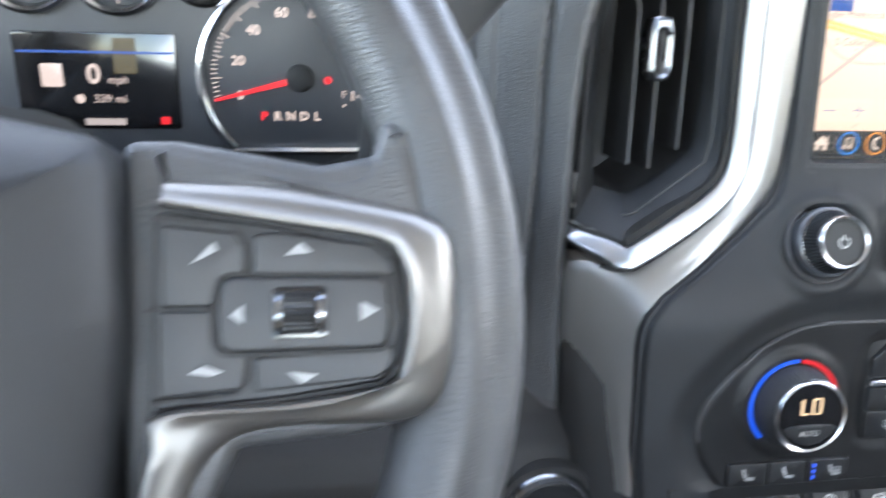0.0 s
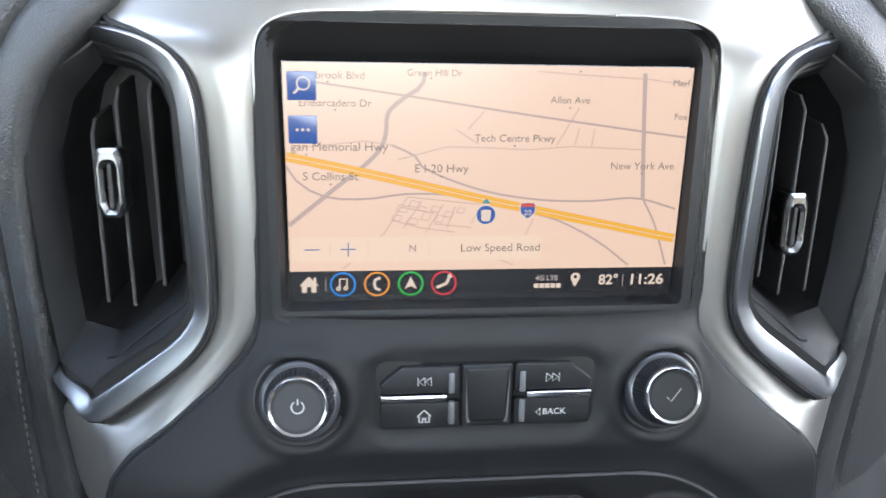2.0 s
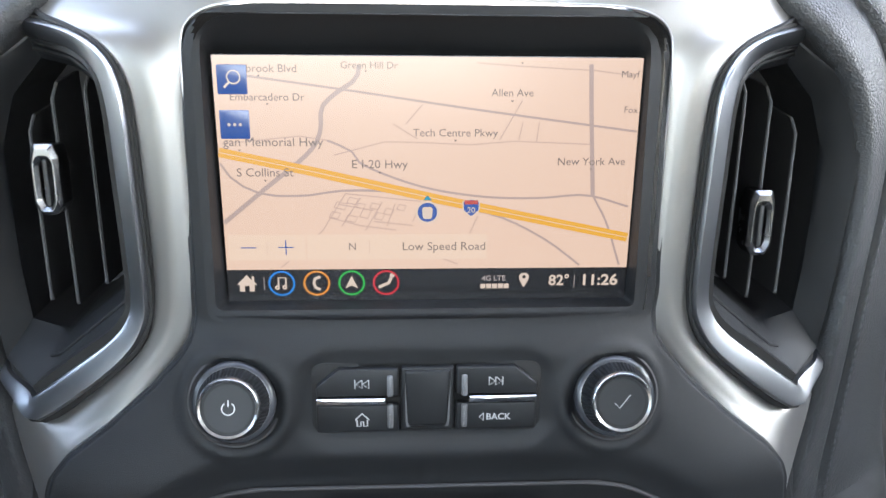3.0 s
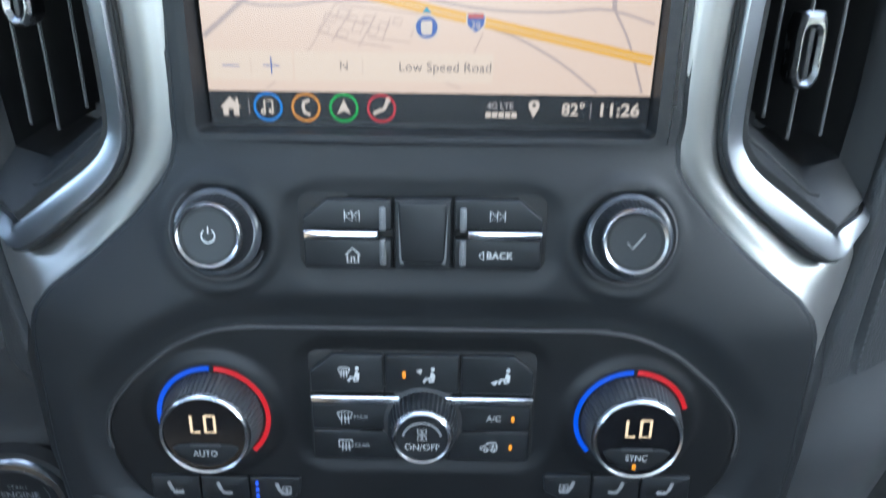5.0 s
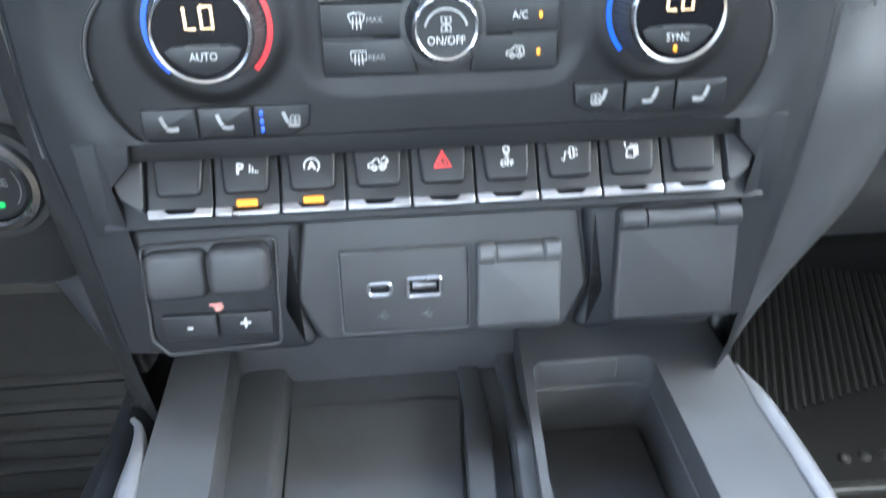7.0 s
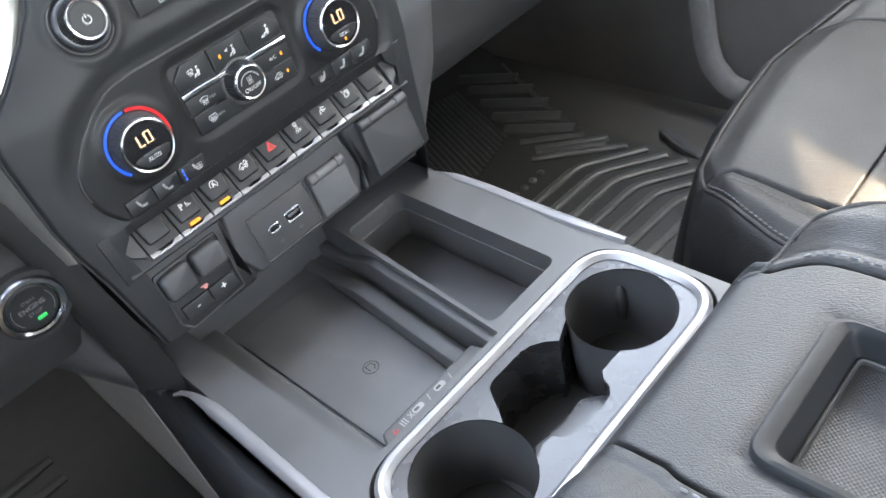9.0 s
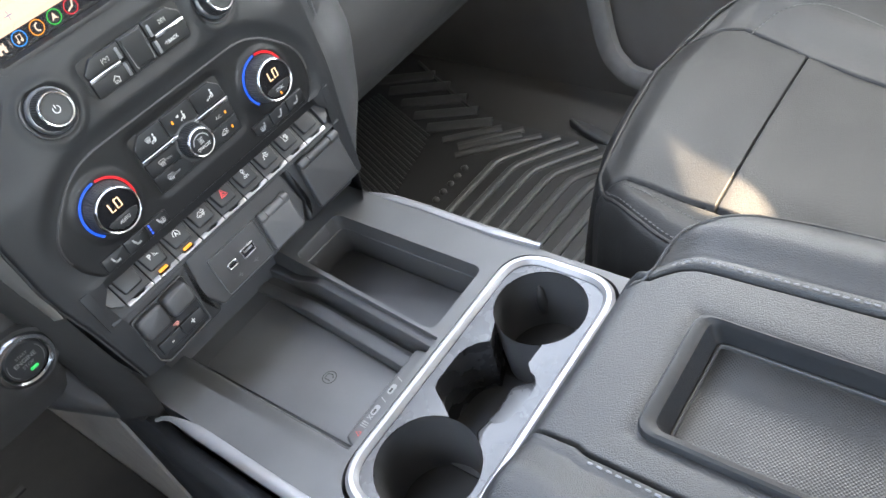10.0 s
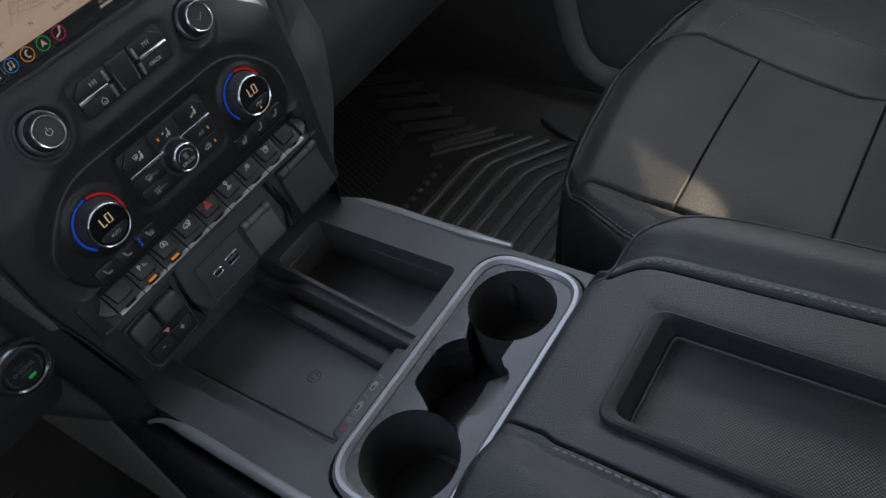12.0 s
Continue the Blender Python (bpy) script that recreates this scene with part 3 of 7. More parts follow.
TRIM_IN = [(0, -0.004, 0.8225), (0.068, -0.003, 0.8222), (0.0815, -0.0025, 0.8203), (0.0890, -0.002, 0.8172), (0.0932, -0.002, 0.8132), (0.0950, -0.002, 0.8085), (0.0956, -0.003, 0.8020), (0.0956, -0.004, 0.7900),
           (0.0955, -0.005, 0.77), (0.0955, -0.008, 0.73), (0.0965, -0.010, 0.70), (0.1000, -0.011, 0.684), (0.1180, -0.014, 0.6615), (0.1370, -0.018, 0.6445), (0.1575, -0.022, 0.6290), (0.1655, -0.025, 0.616),
           (0.1675, -0.026, 0.600), (0.1680, -0.030, 0.565), (0.167, -0.034, 0.52)]
TRIM_MID = {14: (0.169, -0.013, 0.6325), 15: (0.1745, -0.011, 0.6270), 16: (0.1765, -0.013, 0.605), 17: (0.1760, -0.020, 0.565), 18: (0.171, -0.030, 0.52)}
TRIM_OUT = [(0, 0.012, 0.868), (0.085, 0.018, 0.866), (0.128, 0.028, 0.862), (0.150, 0.030, 0.842), (0.1675, 0.0245, 0.8155), (0.1475, 0.0105, 0.8125), (0.1312, 0.0015, 0.8062), (0.1210, -0.0025, 0.7935),
            (0.1186, -0.0035, 0.78), (0.1179, -0.005, 0.73), (0.1177, -0.0075, 0.695), (0.1242, -0.009, 0.6742), (0.1482, -0.009, 0.6558), (0.1685, -0.007, 0.6385), (0.178, -0.004, 0.6370), (0.2005, 0.014, 0.6420),
            (0.200, 0.016, 0.61), (0.195, 0.017, 0.565), (0.180, 0.018, 0.50)]
surround = thing("dashboard_trim", "satin silver painted trim around the display and vents", "dashboard trim")
for s in (-1, 1):
    a, b = [Vector(p) for p in mirrored(TRIM_IN, s)], [Vector(p) for p in mirrored(TRIM_OUT, s)]
    for p in a[1:]:
        p.x += (0.0050 if s > 0 else -0.0016) * smooth((p.z - 0.68) / 0.03)
    mids = [Vector((s * TRIM_MID[i][0], *TRIM_MID[i][1:])) if i in TRIM_MID else a[i].lerp(b[i], 0.5) + Vector((0, -0.0018, 0)) for i in range(len(a))]
    rows = []
    for i in range(len(a) - 1):
        for k in range(4):
            rows.append((a[i].lerp(a[i + 1], k / 4), mids[i].lerp(mids[i + 1], k / 4), b[i].lerp(b[i + 1], k / 4)))
    rows.append((a[-1], mids[-1], b[-1]))
    for _ in range(5):
        rows = rows[:1] + [tuple(u * 0.25 + v * 0.5 + w * 0.25 for u, v, w in zip(*three)) for three in zip(rows, rows[1:], rows[2:])] + rows[-1:]
    bm = bmesh.new()
    R = []
    for p, c, q in rows:
        line = [bm.verts.new(p + Vector((0, 0.010, 0))), bm.verts.new(p + Vector((0, 0.0012, 0)))]
        line += [bm.verts.new(p.lerp(c, k / 4)) for k in range(1, 4)]
        line += [bm.verts.new(c)]
        line += [bm.verts.new(c.lerp(q, k / 4)) for k in range(1, 4)]
        line += [bm.verts.new(q + Vector((0, 0.0008, 0))), bm.verts.new(q + Vector((0, 0.02, 0)))]
        R.append(line)
    for r0, r1 in zip(R, R[1:]):
        for k in range(len(r0) - 1):
            bm.faces.new((r0[k], r0[k + 1], r1[k + 1], r1[k]))
    side = part("trim_side", bm, SILVER, surround, angle=50)
    # Dark tubes added along the trim's edges to draw the shaded gaps.
    part("trim_gap_strip", tube([p + Vector((-s * 0.0008, -0.0012, 0)) for p, _, _ in rows[40:]], 0.0013, 8), DARK, side, "dark strip added for the shaded gap beside the trim")
    lip = [p for p, c, q in rows]
    part("bright_lip", tube([p + Vector((0, -0.0002, 0)) for p in lip[3:50]], 0.0005, 6), BRIGHT, side, "thin bright trim lip")
    part("trim_gap", tube([q + Vector((0, -0.0001, 0)) for p, c, q in rows[16:58]], 0.0013, 6), DARK, side)
    # rolled dark edge of the hood inside the lip
    inner = []
    for i, p in enumerate(lip[:46]):
        d = (lip[min(i + 1, 45)] - lip[max(i - 1, 0)]).normalized()
        inner.append(p + Vector((s * d.z, 0, -s * d.x)) * 0.0024)
    part("hood_edge", sweep(inner, [(-0.0022, -0.007), (-0.0022, 0.0002), (-0.0014, 0.0010), (0.0, 0.0013), (0.0014, 0.0010), (0.0022, 0.0002), (0.0022, -0.007)]), SOFT, centre_stack)

CHROME_PATH = [(0.166, 0.022, 0.8100), (0.145, 0.009, 0.8066), (0.1312, 0.000, 0.7995), (0.1248, -0.004, 0.786), (0.1235, -0.006, 0.75), (0.1228, -0.009, 0.702), (0.1258, -0.0105, 0.687),
               (0.135, -0.0115, 0.675), (0.154, -0.0115, 0.6600), (0.170, -0.0105, 0.6485), (0.1765, -0.009, 0.6455), (0.184, -0.002, 0.6485), (0.1950, 0.0085, 0.6515), (0.1990, 0.015, 0.6530), (0.2050, 0.026, 0.6550)]
VENT_OUT = [(0.167, 0.024, 0.8060), (0.146, 0.012, 0.8020), (0.1335, 0.003, 0.7955), (0.1289, 0.000, 0.7840), (0.1276, -0.004, 0.7020), (0.1302, -0.007, 0.6890), (0.1715, -0.006, 0.6545),
            (0.1765, -0.005, 0.6540), (0.1965, 0.014, 0.6590), (0.1975, 0.012, 0.7000), (0.1975, 0.012, 0.7600), (0.190, 0.016, 0.7880)]
VENT_IN = [(0.1655, 0.030, 0.7960), (0.1490, 0.024, 0.7930), (0.1400, 0.020, 0.7870), (0.1362, 0.018, 0.7780), (0.1345, 0.014, 0.7050), (0.1375, 0.014, 0.6950), (0.1640, 0.018, 0.6740),
           (0.1690, 0.019, 0.6720), (0.1850, 0.022, 0.6760), (0.1870, 0.024, 0.7000), (0.1870, 0.026, 0.7560), (0.1800, 0.030, 0.7800)]


def frame_width(t):
    return 0.92 + 0.38 * smooth((t - 0.52) / 0.2) - 0.62 * smooth((t - 0.80) / 0.16)


def air_vent(s, label):
    vent = thing("air_vent", label, "air vent", group="dashboard air vents")
    path = along(mirrored(CHROME_PATH, s), 60)
    prof = [(-0.0045, -0.004), (-0.0045, 0.0000), (-0.0034, 0.0008), (-0.0006, 0.0018), (0.0014, 0.0028), (0.0026, 0.0031), (0.0036, 0.0022), (0.0041, 0.0006), (0.0041, -0.004)]
    if s < 0:
        prof = [(-x, y) for x, y in prof[::-1]]
    part("chrome_frame", sweep(path, prof, (0, -1, 0), scale=frame_width), FRAME_CHROME, vent, "bright chrome frame")
    # Dark strips added on both sides of the chrome stand for shaded gaps.
    for strip in ([(-0.0076, -0.009), (-0.0076, -0.0026), (-0.0044, -0.0026), (-0.0044, -0.009)], [(0.0040, -0.006), (0.0040, 0.0006), (0.0056, 0.0006), (0.0056, -0.006)]):
        if s < 0:
            strip = [(-x, y) for x, y in strip[::-1]]
        part("frame_gap_strip", sweep(path, strip, (0, -1, 0), scale=frame_width), DARK, vent, "dark strip added for the shaded gap beside the frame")
    out = [Vector(p) for p in mirrored(VENT_OUT, s)]
    inn = [Vector(p) for p in mirrored(VENT_IN, s)]

    def fine(loop):
        n = len(loop)
        return [loop[i].lerp(loop[(i + 1) % n], k / 3) for i in range(n) for k in range(3)]
    fo, fi = fine(out), fine(inn)
    lip = [p.lerp(q, 0.12) + Vector((0, -0.001, 0)) for p, q in zip(fo, fi)]
    mid = [p.lerp(q, 0.88) for p, q in zip(fo, fi)]
    deep = [Vector((p.x, 0.075, p.z)) for p in fi]
    part("vent_frame", stack_loops([fo, lip, mid, fi, [p + Vector((0, 0.003, 0)) for p in fi]], False, False), SOFT, vent)
    part("inner_bezel", tube([p.lerp(q, 0.55) + Vector((0, -0.0006, 0)) for p, q in zip(fo[:22], fi[:22])], 0.0011, 8), KEY, vent, "thin dark inner bezel")
    part("vent_duct", stack_loops([[p + Vector((0, 0.003, 0)) for p in fi], deep], False, True), VENT_DARK, vent)
    for k, x in enumerate((0.1450, 0.1592, 0.1708) if s < 0 else (0.1437, 0.1560, 0.1698)):
        top = 0.786 if k else 0.790
        low = 0.697 if k == 0 else (0.687 if k == 1 else 0.689)
        if k == 2:
            top = 0.772
        prof = [(0.0135, low), (0.050, low - 0.002), (0.050, top + 0.002), (0.0262, top), (0.0198, top - 0.006)]
        bm = stack_loops([[(s * (x - 0.0008), y, z) for y, z in prof], [(s * (x + 0.0008), y, z) for y, z in prof]])
        part("louver", bm, VENT_DARK, vent)
        part("louver_edge", tube([(s * x, 0.0135, low + 0.001), (s * x, 0.0163, (low + top) / 2), (s * x, 0.0196, top - 0.006), (s * x, 0.0260, top)], 0.0006, 6, (1, 0, 0)), CONSOLE, vent, "thin lighter louver edge")
    # slide tab: a bright clip round the middle louver
    tab = rounded([(-0.0030, -0.0155), (0.0030, -0.0155), (0.0058, -0.0110), (0.0058, 0.0090), (0.0042, 0.0150), (-0.0042, 0.0150), (-0.0058, 0.0090), (-0.0058, -0.0110)], 0.0016, 3)
    hole = rounded([(-0.0012, -0.0120), (0.0012, -0.0120), (0.0026, -0.0085), (0.0026, 0.0060), (0.0012, 0.0085), (-0.0012, 0.0085), (-0.0026, 0.0060), (-0.0026, -0.0085)], 0.0006, 3)
    m = plane_frame((-0.162, 0.0090, 0.7475) if s < 0 else (0.1547, 0.0095, 0.7265), (0, 0.10, 1))
    clip = part("slide_tab", ring_plate(tab, hole, -0.010, 0.0026, 0.0019), TAB, vent, "chrome slide tab", m=m)
    part("tab_groove", slab(rounded(rect(0.0022, 0.0200, 0, -0.0016), 0.0008, 3), -0.008, 0.0012, 0.0006), HARD, clip)
    return vent


air_vent(-1, "tall dark air vent with chrome frame beside the driver")
air_vent(1, "tall dark air vent with chrome frame beside the passenger")


# ---- infotainment display ----
display = thing("infotainment_display", "lit touch display showing a road map in warm tones", "display", DISPLAY)
part("display_glass", slab(rect(0.1765, 0.1056, 0, -0.0012), -0.006, -0.0004, 0.0002), PIANO, display)
map_area = part("map_view", flat([rect(0.1756, 0.0906, 0, 0.0058)], 0.0), MAP, display, "warm map page")
bar_area = part("task_bar", flat([rect(0.1756, 0.0144, 0, -0.0468)], 0.0), SCREEN_K, display, "black task bar")
MM = 0.001


def mmline(pts):
    return [(x * MM, (y - 1.5) * MM) for x, y in pts]


def smooth_line(pts, n=24):
    return [(p.x, p.y) for p in along([(x, y, 0) for x, y in mmline(pts)], n)]


ROADS_WIDE = [[(-29.0, 49.0), (-30.7, 43.3), (-38.5, 37.9), (-44.7, 31.8), (-45.6, 22.1), (-51.0, 13.0), (-69.1, -1.8), (-87.5, -16.9)], [(66.1, 50), (67.5, 29.4), (70.3, -5.1)]]
ROADS_MID = [[(-87.5, 8.9), (-81.4, 0.8), (-69.2, -4.6), (-51.3, -4.9), (-36.8, -2.9), (-11.3, -4.0), (18.6, -11.3), (34.0, -16.1), (51.9, -25.8), (66.4, -36.8)],
             [(-43.0, 18.5), (-33.2, 14.1), (-27.8, 7.9), (-4.0, -1.1), (22.1, -5.6), (46.6, -6.3), (67.4, -5.1), (86.2, -10.2)], [(70.3, -5.1), (77.3, -17.8), (84.2, -36.8)],
             [(-74.5, 44.5), (-33.3, 38.9), (20.2, 31.2), (87.3, 22.4)]]
ROADS_THIN = [[(-85.9, 16.9), (-54.4, 20.2), (-43.0, 18.5)], [(-40.4, 12.2), (-19.0, 17.9), (-4.6, 17.6), (17.3, 16.7), (35.5, 18.2), (69.1, 16.9)], [(-15.5, 25.3), (-5.5, 19.2)],
              [(-10.2, 25.3), (-3.2, 33.4)], [(29.1, 18.7), (38.1, 35.1)], [(44.8, 18.0), (45.6, 26.3)], [(37.3, 18.9), (38.7, 26.2)], [(19.1, 50.2), (37.1, 49.0), (68.0, 47.5), (84.7, 45.4)],
              [(20.7, -14.2), (17.3, -22.0)], [(12.2, -35.9), (4.5, -32.9)], [(-64.6, -37.0), (-60.9, -34.1)]]
BLOCKS = [[(-35.9, -4.2), (-46.0, -20.5), (-53.4, -27.2)], [(-35.9, -4.2), (-3.8, -7.7), (-7.3, -16.4)], [(-43.2, -14.6), (-29.5, -18.4), (-14.7, -20.3)], [(-29.6, -6.0), (-37.8, -18.5)],
          [(-20.4, -7.8), (-27.6, -20.4)], [(-38.6, -8.9), (-24.0, -11.6)], [(-24.0, -16.5), (-7.3, -18.3)], [(-14.9, -8.7), (-18.4, -18.4)]]
for x, y, w, h in ((-38.0, -9.5, 4.4, 2.6), (-33.0, -7.4, 3.6, 2.4), (-40.6, -13.6, 3.6, 2.4), (-33.6, -15.2, 4.2, 2.4), (-27.6, -13.0, 3.4, 3.4), (-23.4, -9.8, 3.6, 2.2), (-21.6, -14.2, 3.2, 2.8), (-29.4, -9.6, 3.0, 1.8), (-17.6, -12.2, 3.4, 2.4), (-12.2, -10.4, 3.0, 2.2)):
    BLOCKS.append([(x + px * w + py * h * 0.5, y + py * h - px * w * 0.22) for px, py in ((-0.5, -0.5), (0.5, -0.5), (0.5, 0.5), (-0.5, 0.5), (-0.5, -0.5))])
for r in ROADS_THIN + BLOCKS:
    part("street", ribbon([mmline(r)], 0.0006, 0.0001), ROAD_T, map_area)
for r in ROADS_MID:
    part("side_road", ribbon([smooth_line(r)], 0.0010, 0.00015), ROAD_G, map_area)
for r in ROADS_WIDE:
    part("main_road", ribbon([smooth_line(r)], 0.0019, 0.0002), ROAD_G, map_area)
HWY = [(-87.6, 13.4), (-51.1, 5.7), (3.5, -6.7), (86.9, -24.1)]
part("highway", ribbon([mmline(HWY)], 0.0040, 0.00025), ROAD_Y, map_area)
part("highway_line", ribbon([mmline(HWY)], 0.0003, 0.0003), MAP_PALE, map_area)
for body, x, y, size in (("E Arbrook Blvd", -68.5, 47.4, 4.0), ("Green Hill Dr", -25.0, 48.9, 3.6), ("Embarcadero Dr", -66.6, 36.0, 3.9), ("Allen Ave", 33.9, 38.2, 3.9),
                         ("Tech Centre Pkwy", 10.5, 21.6, 4.1), ("gan Memorial Hwy", -65.0, 17.6, 4.7), ("E I-20 Hwy", -21.3, 8.3, 4.6), ("S Collins St", -69.1, 4.8, 4.5), ("New York Ave", 68.7, 9.5, 4.2),
                         ("Mayf", 82.6, 46.0, 3.6), ("Fox", 84.0, 31.4, 3.6), ("Low Speed Road", 6.2, -27.8, 4.7), ("N", -33.5, -27.7, 4.2)):
    text("map_lettering", body, size * 1.12 * MM, MAP_TXT, map_area, x * MM, (y - 1.5) * MM, 0.0004, width=1.02 if len(body) > 8 else 1.0)
marks = [(-69.5, 44.6), (-26.4, 46.6), (-66.6, 33.2), (33.9, 34.8), (10.5, 18.4), (-79.0, 14.2), (-21.3, 4.8), (-69.1, 1.4), (68.7, 6.2), (37.5, 50.2)]
for x, y in marks:
    part("place_mark", flat([[(x * MM - 0.0006, (y - 1.5) * MM + 0.0004), (x * MM, (y - 1.5) * MM - 0.0005), (x * MM + 0.0006, (y - 1.5) * MM + 0.0004)]], 0.00035), MAP_TXT, map_area)
for x0, w in ((-70.0, 33.0), (-14.0, 78.0)):
    part("map_button_bar", flat([rect(w * MM, 0.0115, x0 * MM, -0.0293)], 0.00032), MAP_PALE, map_area)
for y in (43.0, 24.9):
    tile = part("menu_tile", slab(rounded(rect(0.0120, 0.0118, -0.0802, (y - 1.5) * MM), 0.0006, 2), 0.0002, 0.00045, 0.0001), MAP_BLUE, map_area)
    if y > 40:
        part("search_sign", ribbon([arc(0.0026, 0, 360, 20, -0.0795, 0.0425), [(-0.0814, 0.0405), (-0.0835, 0.0383)]], [0.0006, 0.0009], 0.0006), UI_W, tile)
    else:
        part("dots_sign", flat([disc(0.0007, 10, -0.0802 + k * 0.0023, 0.0234) for k in (-1, 0, 1)], 0.0006), UI_W, tile)
part("zoom_out_sign", ribbon([[(-0.0812, -0.0294), (-0.0746, -0.0294)]], 0.0005, 0.0004), MAP_BLUE, map_area)
part("zoom_in_sign", ribbon([[(-0.0653, -0.0293), (-0.0587, -0.0293)], [(-0.0620, -0.0326), (-0.0620, -0.0260)]], 0.0005, 0.0004), MAP_BLUE, map_area)
for x in (-0.0700, -0.0262):
    part("bar_divider", ribbon([[(x, -0.0325), (x, -0.0262)]], 0.0002, 0.0004), ROAD_T, map_area)
pin = part("position_disc", flat([disc(0.0050, 28, -0.0011, -0.0139)], 0.0004), UI_W, map_area)
part("position_core", flat([disc(0.0042, 28, -0.0011, -0.0139)], 0.0005), MAP_BLUE, pin)
part("position_blank", flat([rounded([(-0.0031, -0.0168), (0.0009, -0.0168), (0.0012, -0.0115), (-0.0034, -0.0115)], 0.0012, 4)], 0.0006), UI_W, pin)
part("heading_arrow", flat([[(-0.0030, -0.0086), (0.0008, -0.0086), (-0.0011, -0.0064)]], 0.0006), glow("map_teal", (0.02, 0.35, 0.5), 0.9), pin)
sh = rounded([(0.0177, -0.0164), (0.0213, -0.0132), (0.0216, -0.0088), (0.0177, -0.0078), (0.0138, -0.0088), (0.0141, -0.0132)], 0.0012, 3)
shield = part("route_shield", flat([sh], 0.0004), UI_W, map_area)
part("shield_field", flat([[(x * 0.86 + 0.0177 * 0.14, y * 0.86 - 0.0120 * 0.14) for x, y in sh]], 0.0005), MAP_BLUE, shield)
part("shield_top", flat([rect(0.0058, 0.0018, 0.0177, -0.0095)], 0.0006), MAP_RED, shield)
text("shield_number", "20", 0.0036, UI_W, shield, 0.0177, -0.0130, 0.0007)

BY = -0.0458
part("home_sign", flat([[(-0.0840, BY - 0.0005), (-0.0796, BY + 0.0040), (-0.0775, BY + 0.0018), (-0.0775, BY + 0.0034), (-0.0764, BY + 0.0034), (-0.0764, BY + 0.0008), (-0.0752, BY - 0.0005), (-0.0764, BY - 0.0005), (-0.0764, BY - 0.0036), (-0.0786, BY - 0.0036), (-0.0786, BY - 0.0010), (-0.0806, BY - 0.0010), (-0.0806, BY - 0.0036), (-0.0828, BY - 0.0036), (-0.0828, BY - 0.0005)]], 0.0002), UI_W, bar_area)
for x in (-0.0722, 0.0646):
    part("bar_mark", ribbon([[(x, BY - 0.003), (x, BY + 0.003)]], 0.00035, 0.0002), UI_GREY, bar_area)
for x, mat in ((-0.0646, UI_BLUE), (-0.0494, UI_ORANGE), (-0.0342, UI_GREEN), (-0.0191, UI_RED)):
    part("app_ring", ribbon([arc(0.0054, 0, 360, 36, x, BY)], 0.0009, 0.0002), mat, bar_area)
part("music_sign", ribbon([[(-0.0660, BY - 0.0018), (-0.0660, BY + 0.0026), (-0.0628, BY + 0.0026), (-0.0628, BY - 0.0016)], arc(0.0007, 0, 360, 10, -0.0666, BY - 0.0019), arc(0.0007, 0, 360, 10, -0.0634, BY - 0.0017)], 0.0008, 0.0002), UI_W, bar_area)
part("phone_sign", ribbon([[(-0.0478, BY + 0.0030), (-0.0502, BY + 0.0020), (-0.0506, BY), (-0.0500, BY - 0.0020), (-0.0478, BY - 0.0030)]], 0.0013, 0.0002), UI_W, bar_area)
part("arrow_sign", flat([[(-0.0342, BY + 0.0034), (-0.0370, BY - 0.0026), (-0.0342, BY - 0.0012), (-0.0314, BY - 0.0026)]], 0.0002), UI_W, bar_area)
part("seat_sign", ribbon([[(-0.0168, BY + 0.0024), (-0.0180, BY - 0.0002), (-0.0200, BY - 0.0010), (-0.0224, BY - 0.0022)], arc(0.0006, 0, 360, 10, -0.0164, BY + 0.0034)], [0.0014, 0.0010], 0.0002), UI_W, bar_area)
text("signal_lettering", "4G LTE", 0.0034, UI_GREY, bar_area, 0.0284, -0.0442, 0.0002, bold=0.0001)
for k in range(5):
    part("signal_bar", flat([rect(0.0022, 0.0022, 0.0237 + 0.0026 * k, -0.0478)], 0.0002), UI_W, bar_area)
part("place_sign", flat([[(0.0419, -0.0487), (0.0440, -0.0448), (0.0441, -0.0430), (0.0430, -0.0418), (0.0408, -0.0418), (0.0397, -0.0430), (0.0398, -0.0448)]], 0.0002), UI_W, bar_area)
part("place_dot", flat([disc(0.0008, 12, 0.0419, -0.0436)], 0.0003), SCREEN_K, bar_area)
text("temperature_lettering", "82°", 0.0068, UI_W, bar_area, 0.0577, -0.0455, 0.0002, bold=0.00015)
text("clock_lettering", "11:26", 0.0070, UI_W, bar_area, 0.0757, -0.0455, 0.0002, width=1.10, bold=0.00018)


# ---- small printed signs ----
def sign(name, strokes, width, mat, parent, x, y, z, size):
    """Line pictures in a unit square centred on (x, y)."""
    return part(name, ribbon([[(x + px * size, y + py * size) for px, py in s] for s in strokes], width, z), mat, parent)


SEAT_SIT = [[(-0.42, 0.50), (-0.30, 0.10), (-0.18, -0.14)], [(-0.20, -0.24), (0.12, -0.30), (0.44, -0.26)]]
HEAT = [[(0.02, 0.02), (0.10, -0.14), (0.02, -0.30)], [(0.22, 0.02), (0.30, -0.14), (0.22, -0.30)], [(0.42, 0.02), (0.50, -0.14), (0.42, -0.30)]]
FLOWMAN = [[(0.30, 0.26), (0.24, -0.02), (0.20, -0.16)], [(0.20, -0.16), (-0.06, -0.16), (-0.20, -0.40)], [(0.40, 0.14), (0.34, -0.30), (0.10, -0.34)]]
WINDSCREEN = [[(-0.48, 0.30), (-0.2, 0.42), (0.2, 0.42), (0.48, 0.30), (0.34, -0.10), (-0.34, -0.10), (-0.48, 0.30)], [(-0.2, 0.2), (-0.24, -0.45)], [(0, 0.2), (0.0, -0.48)], [(0.2, 0.2), (0.24, -0.45)]]
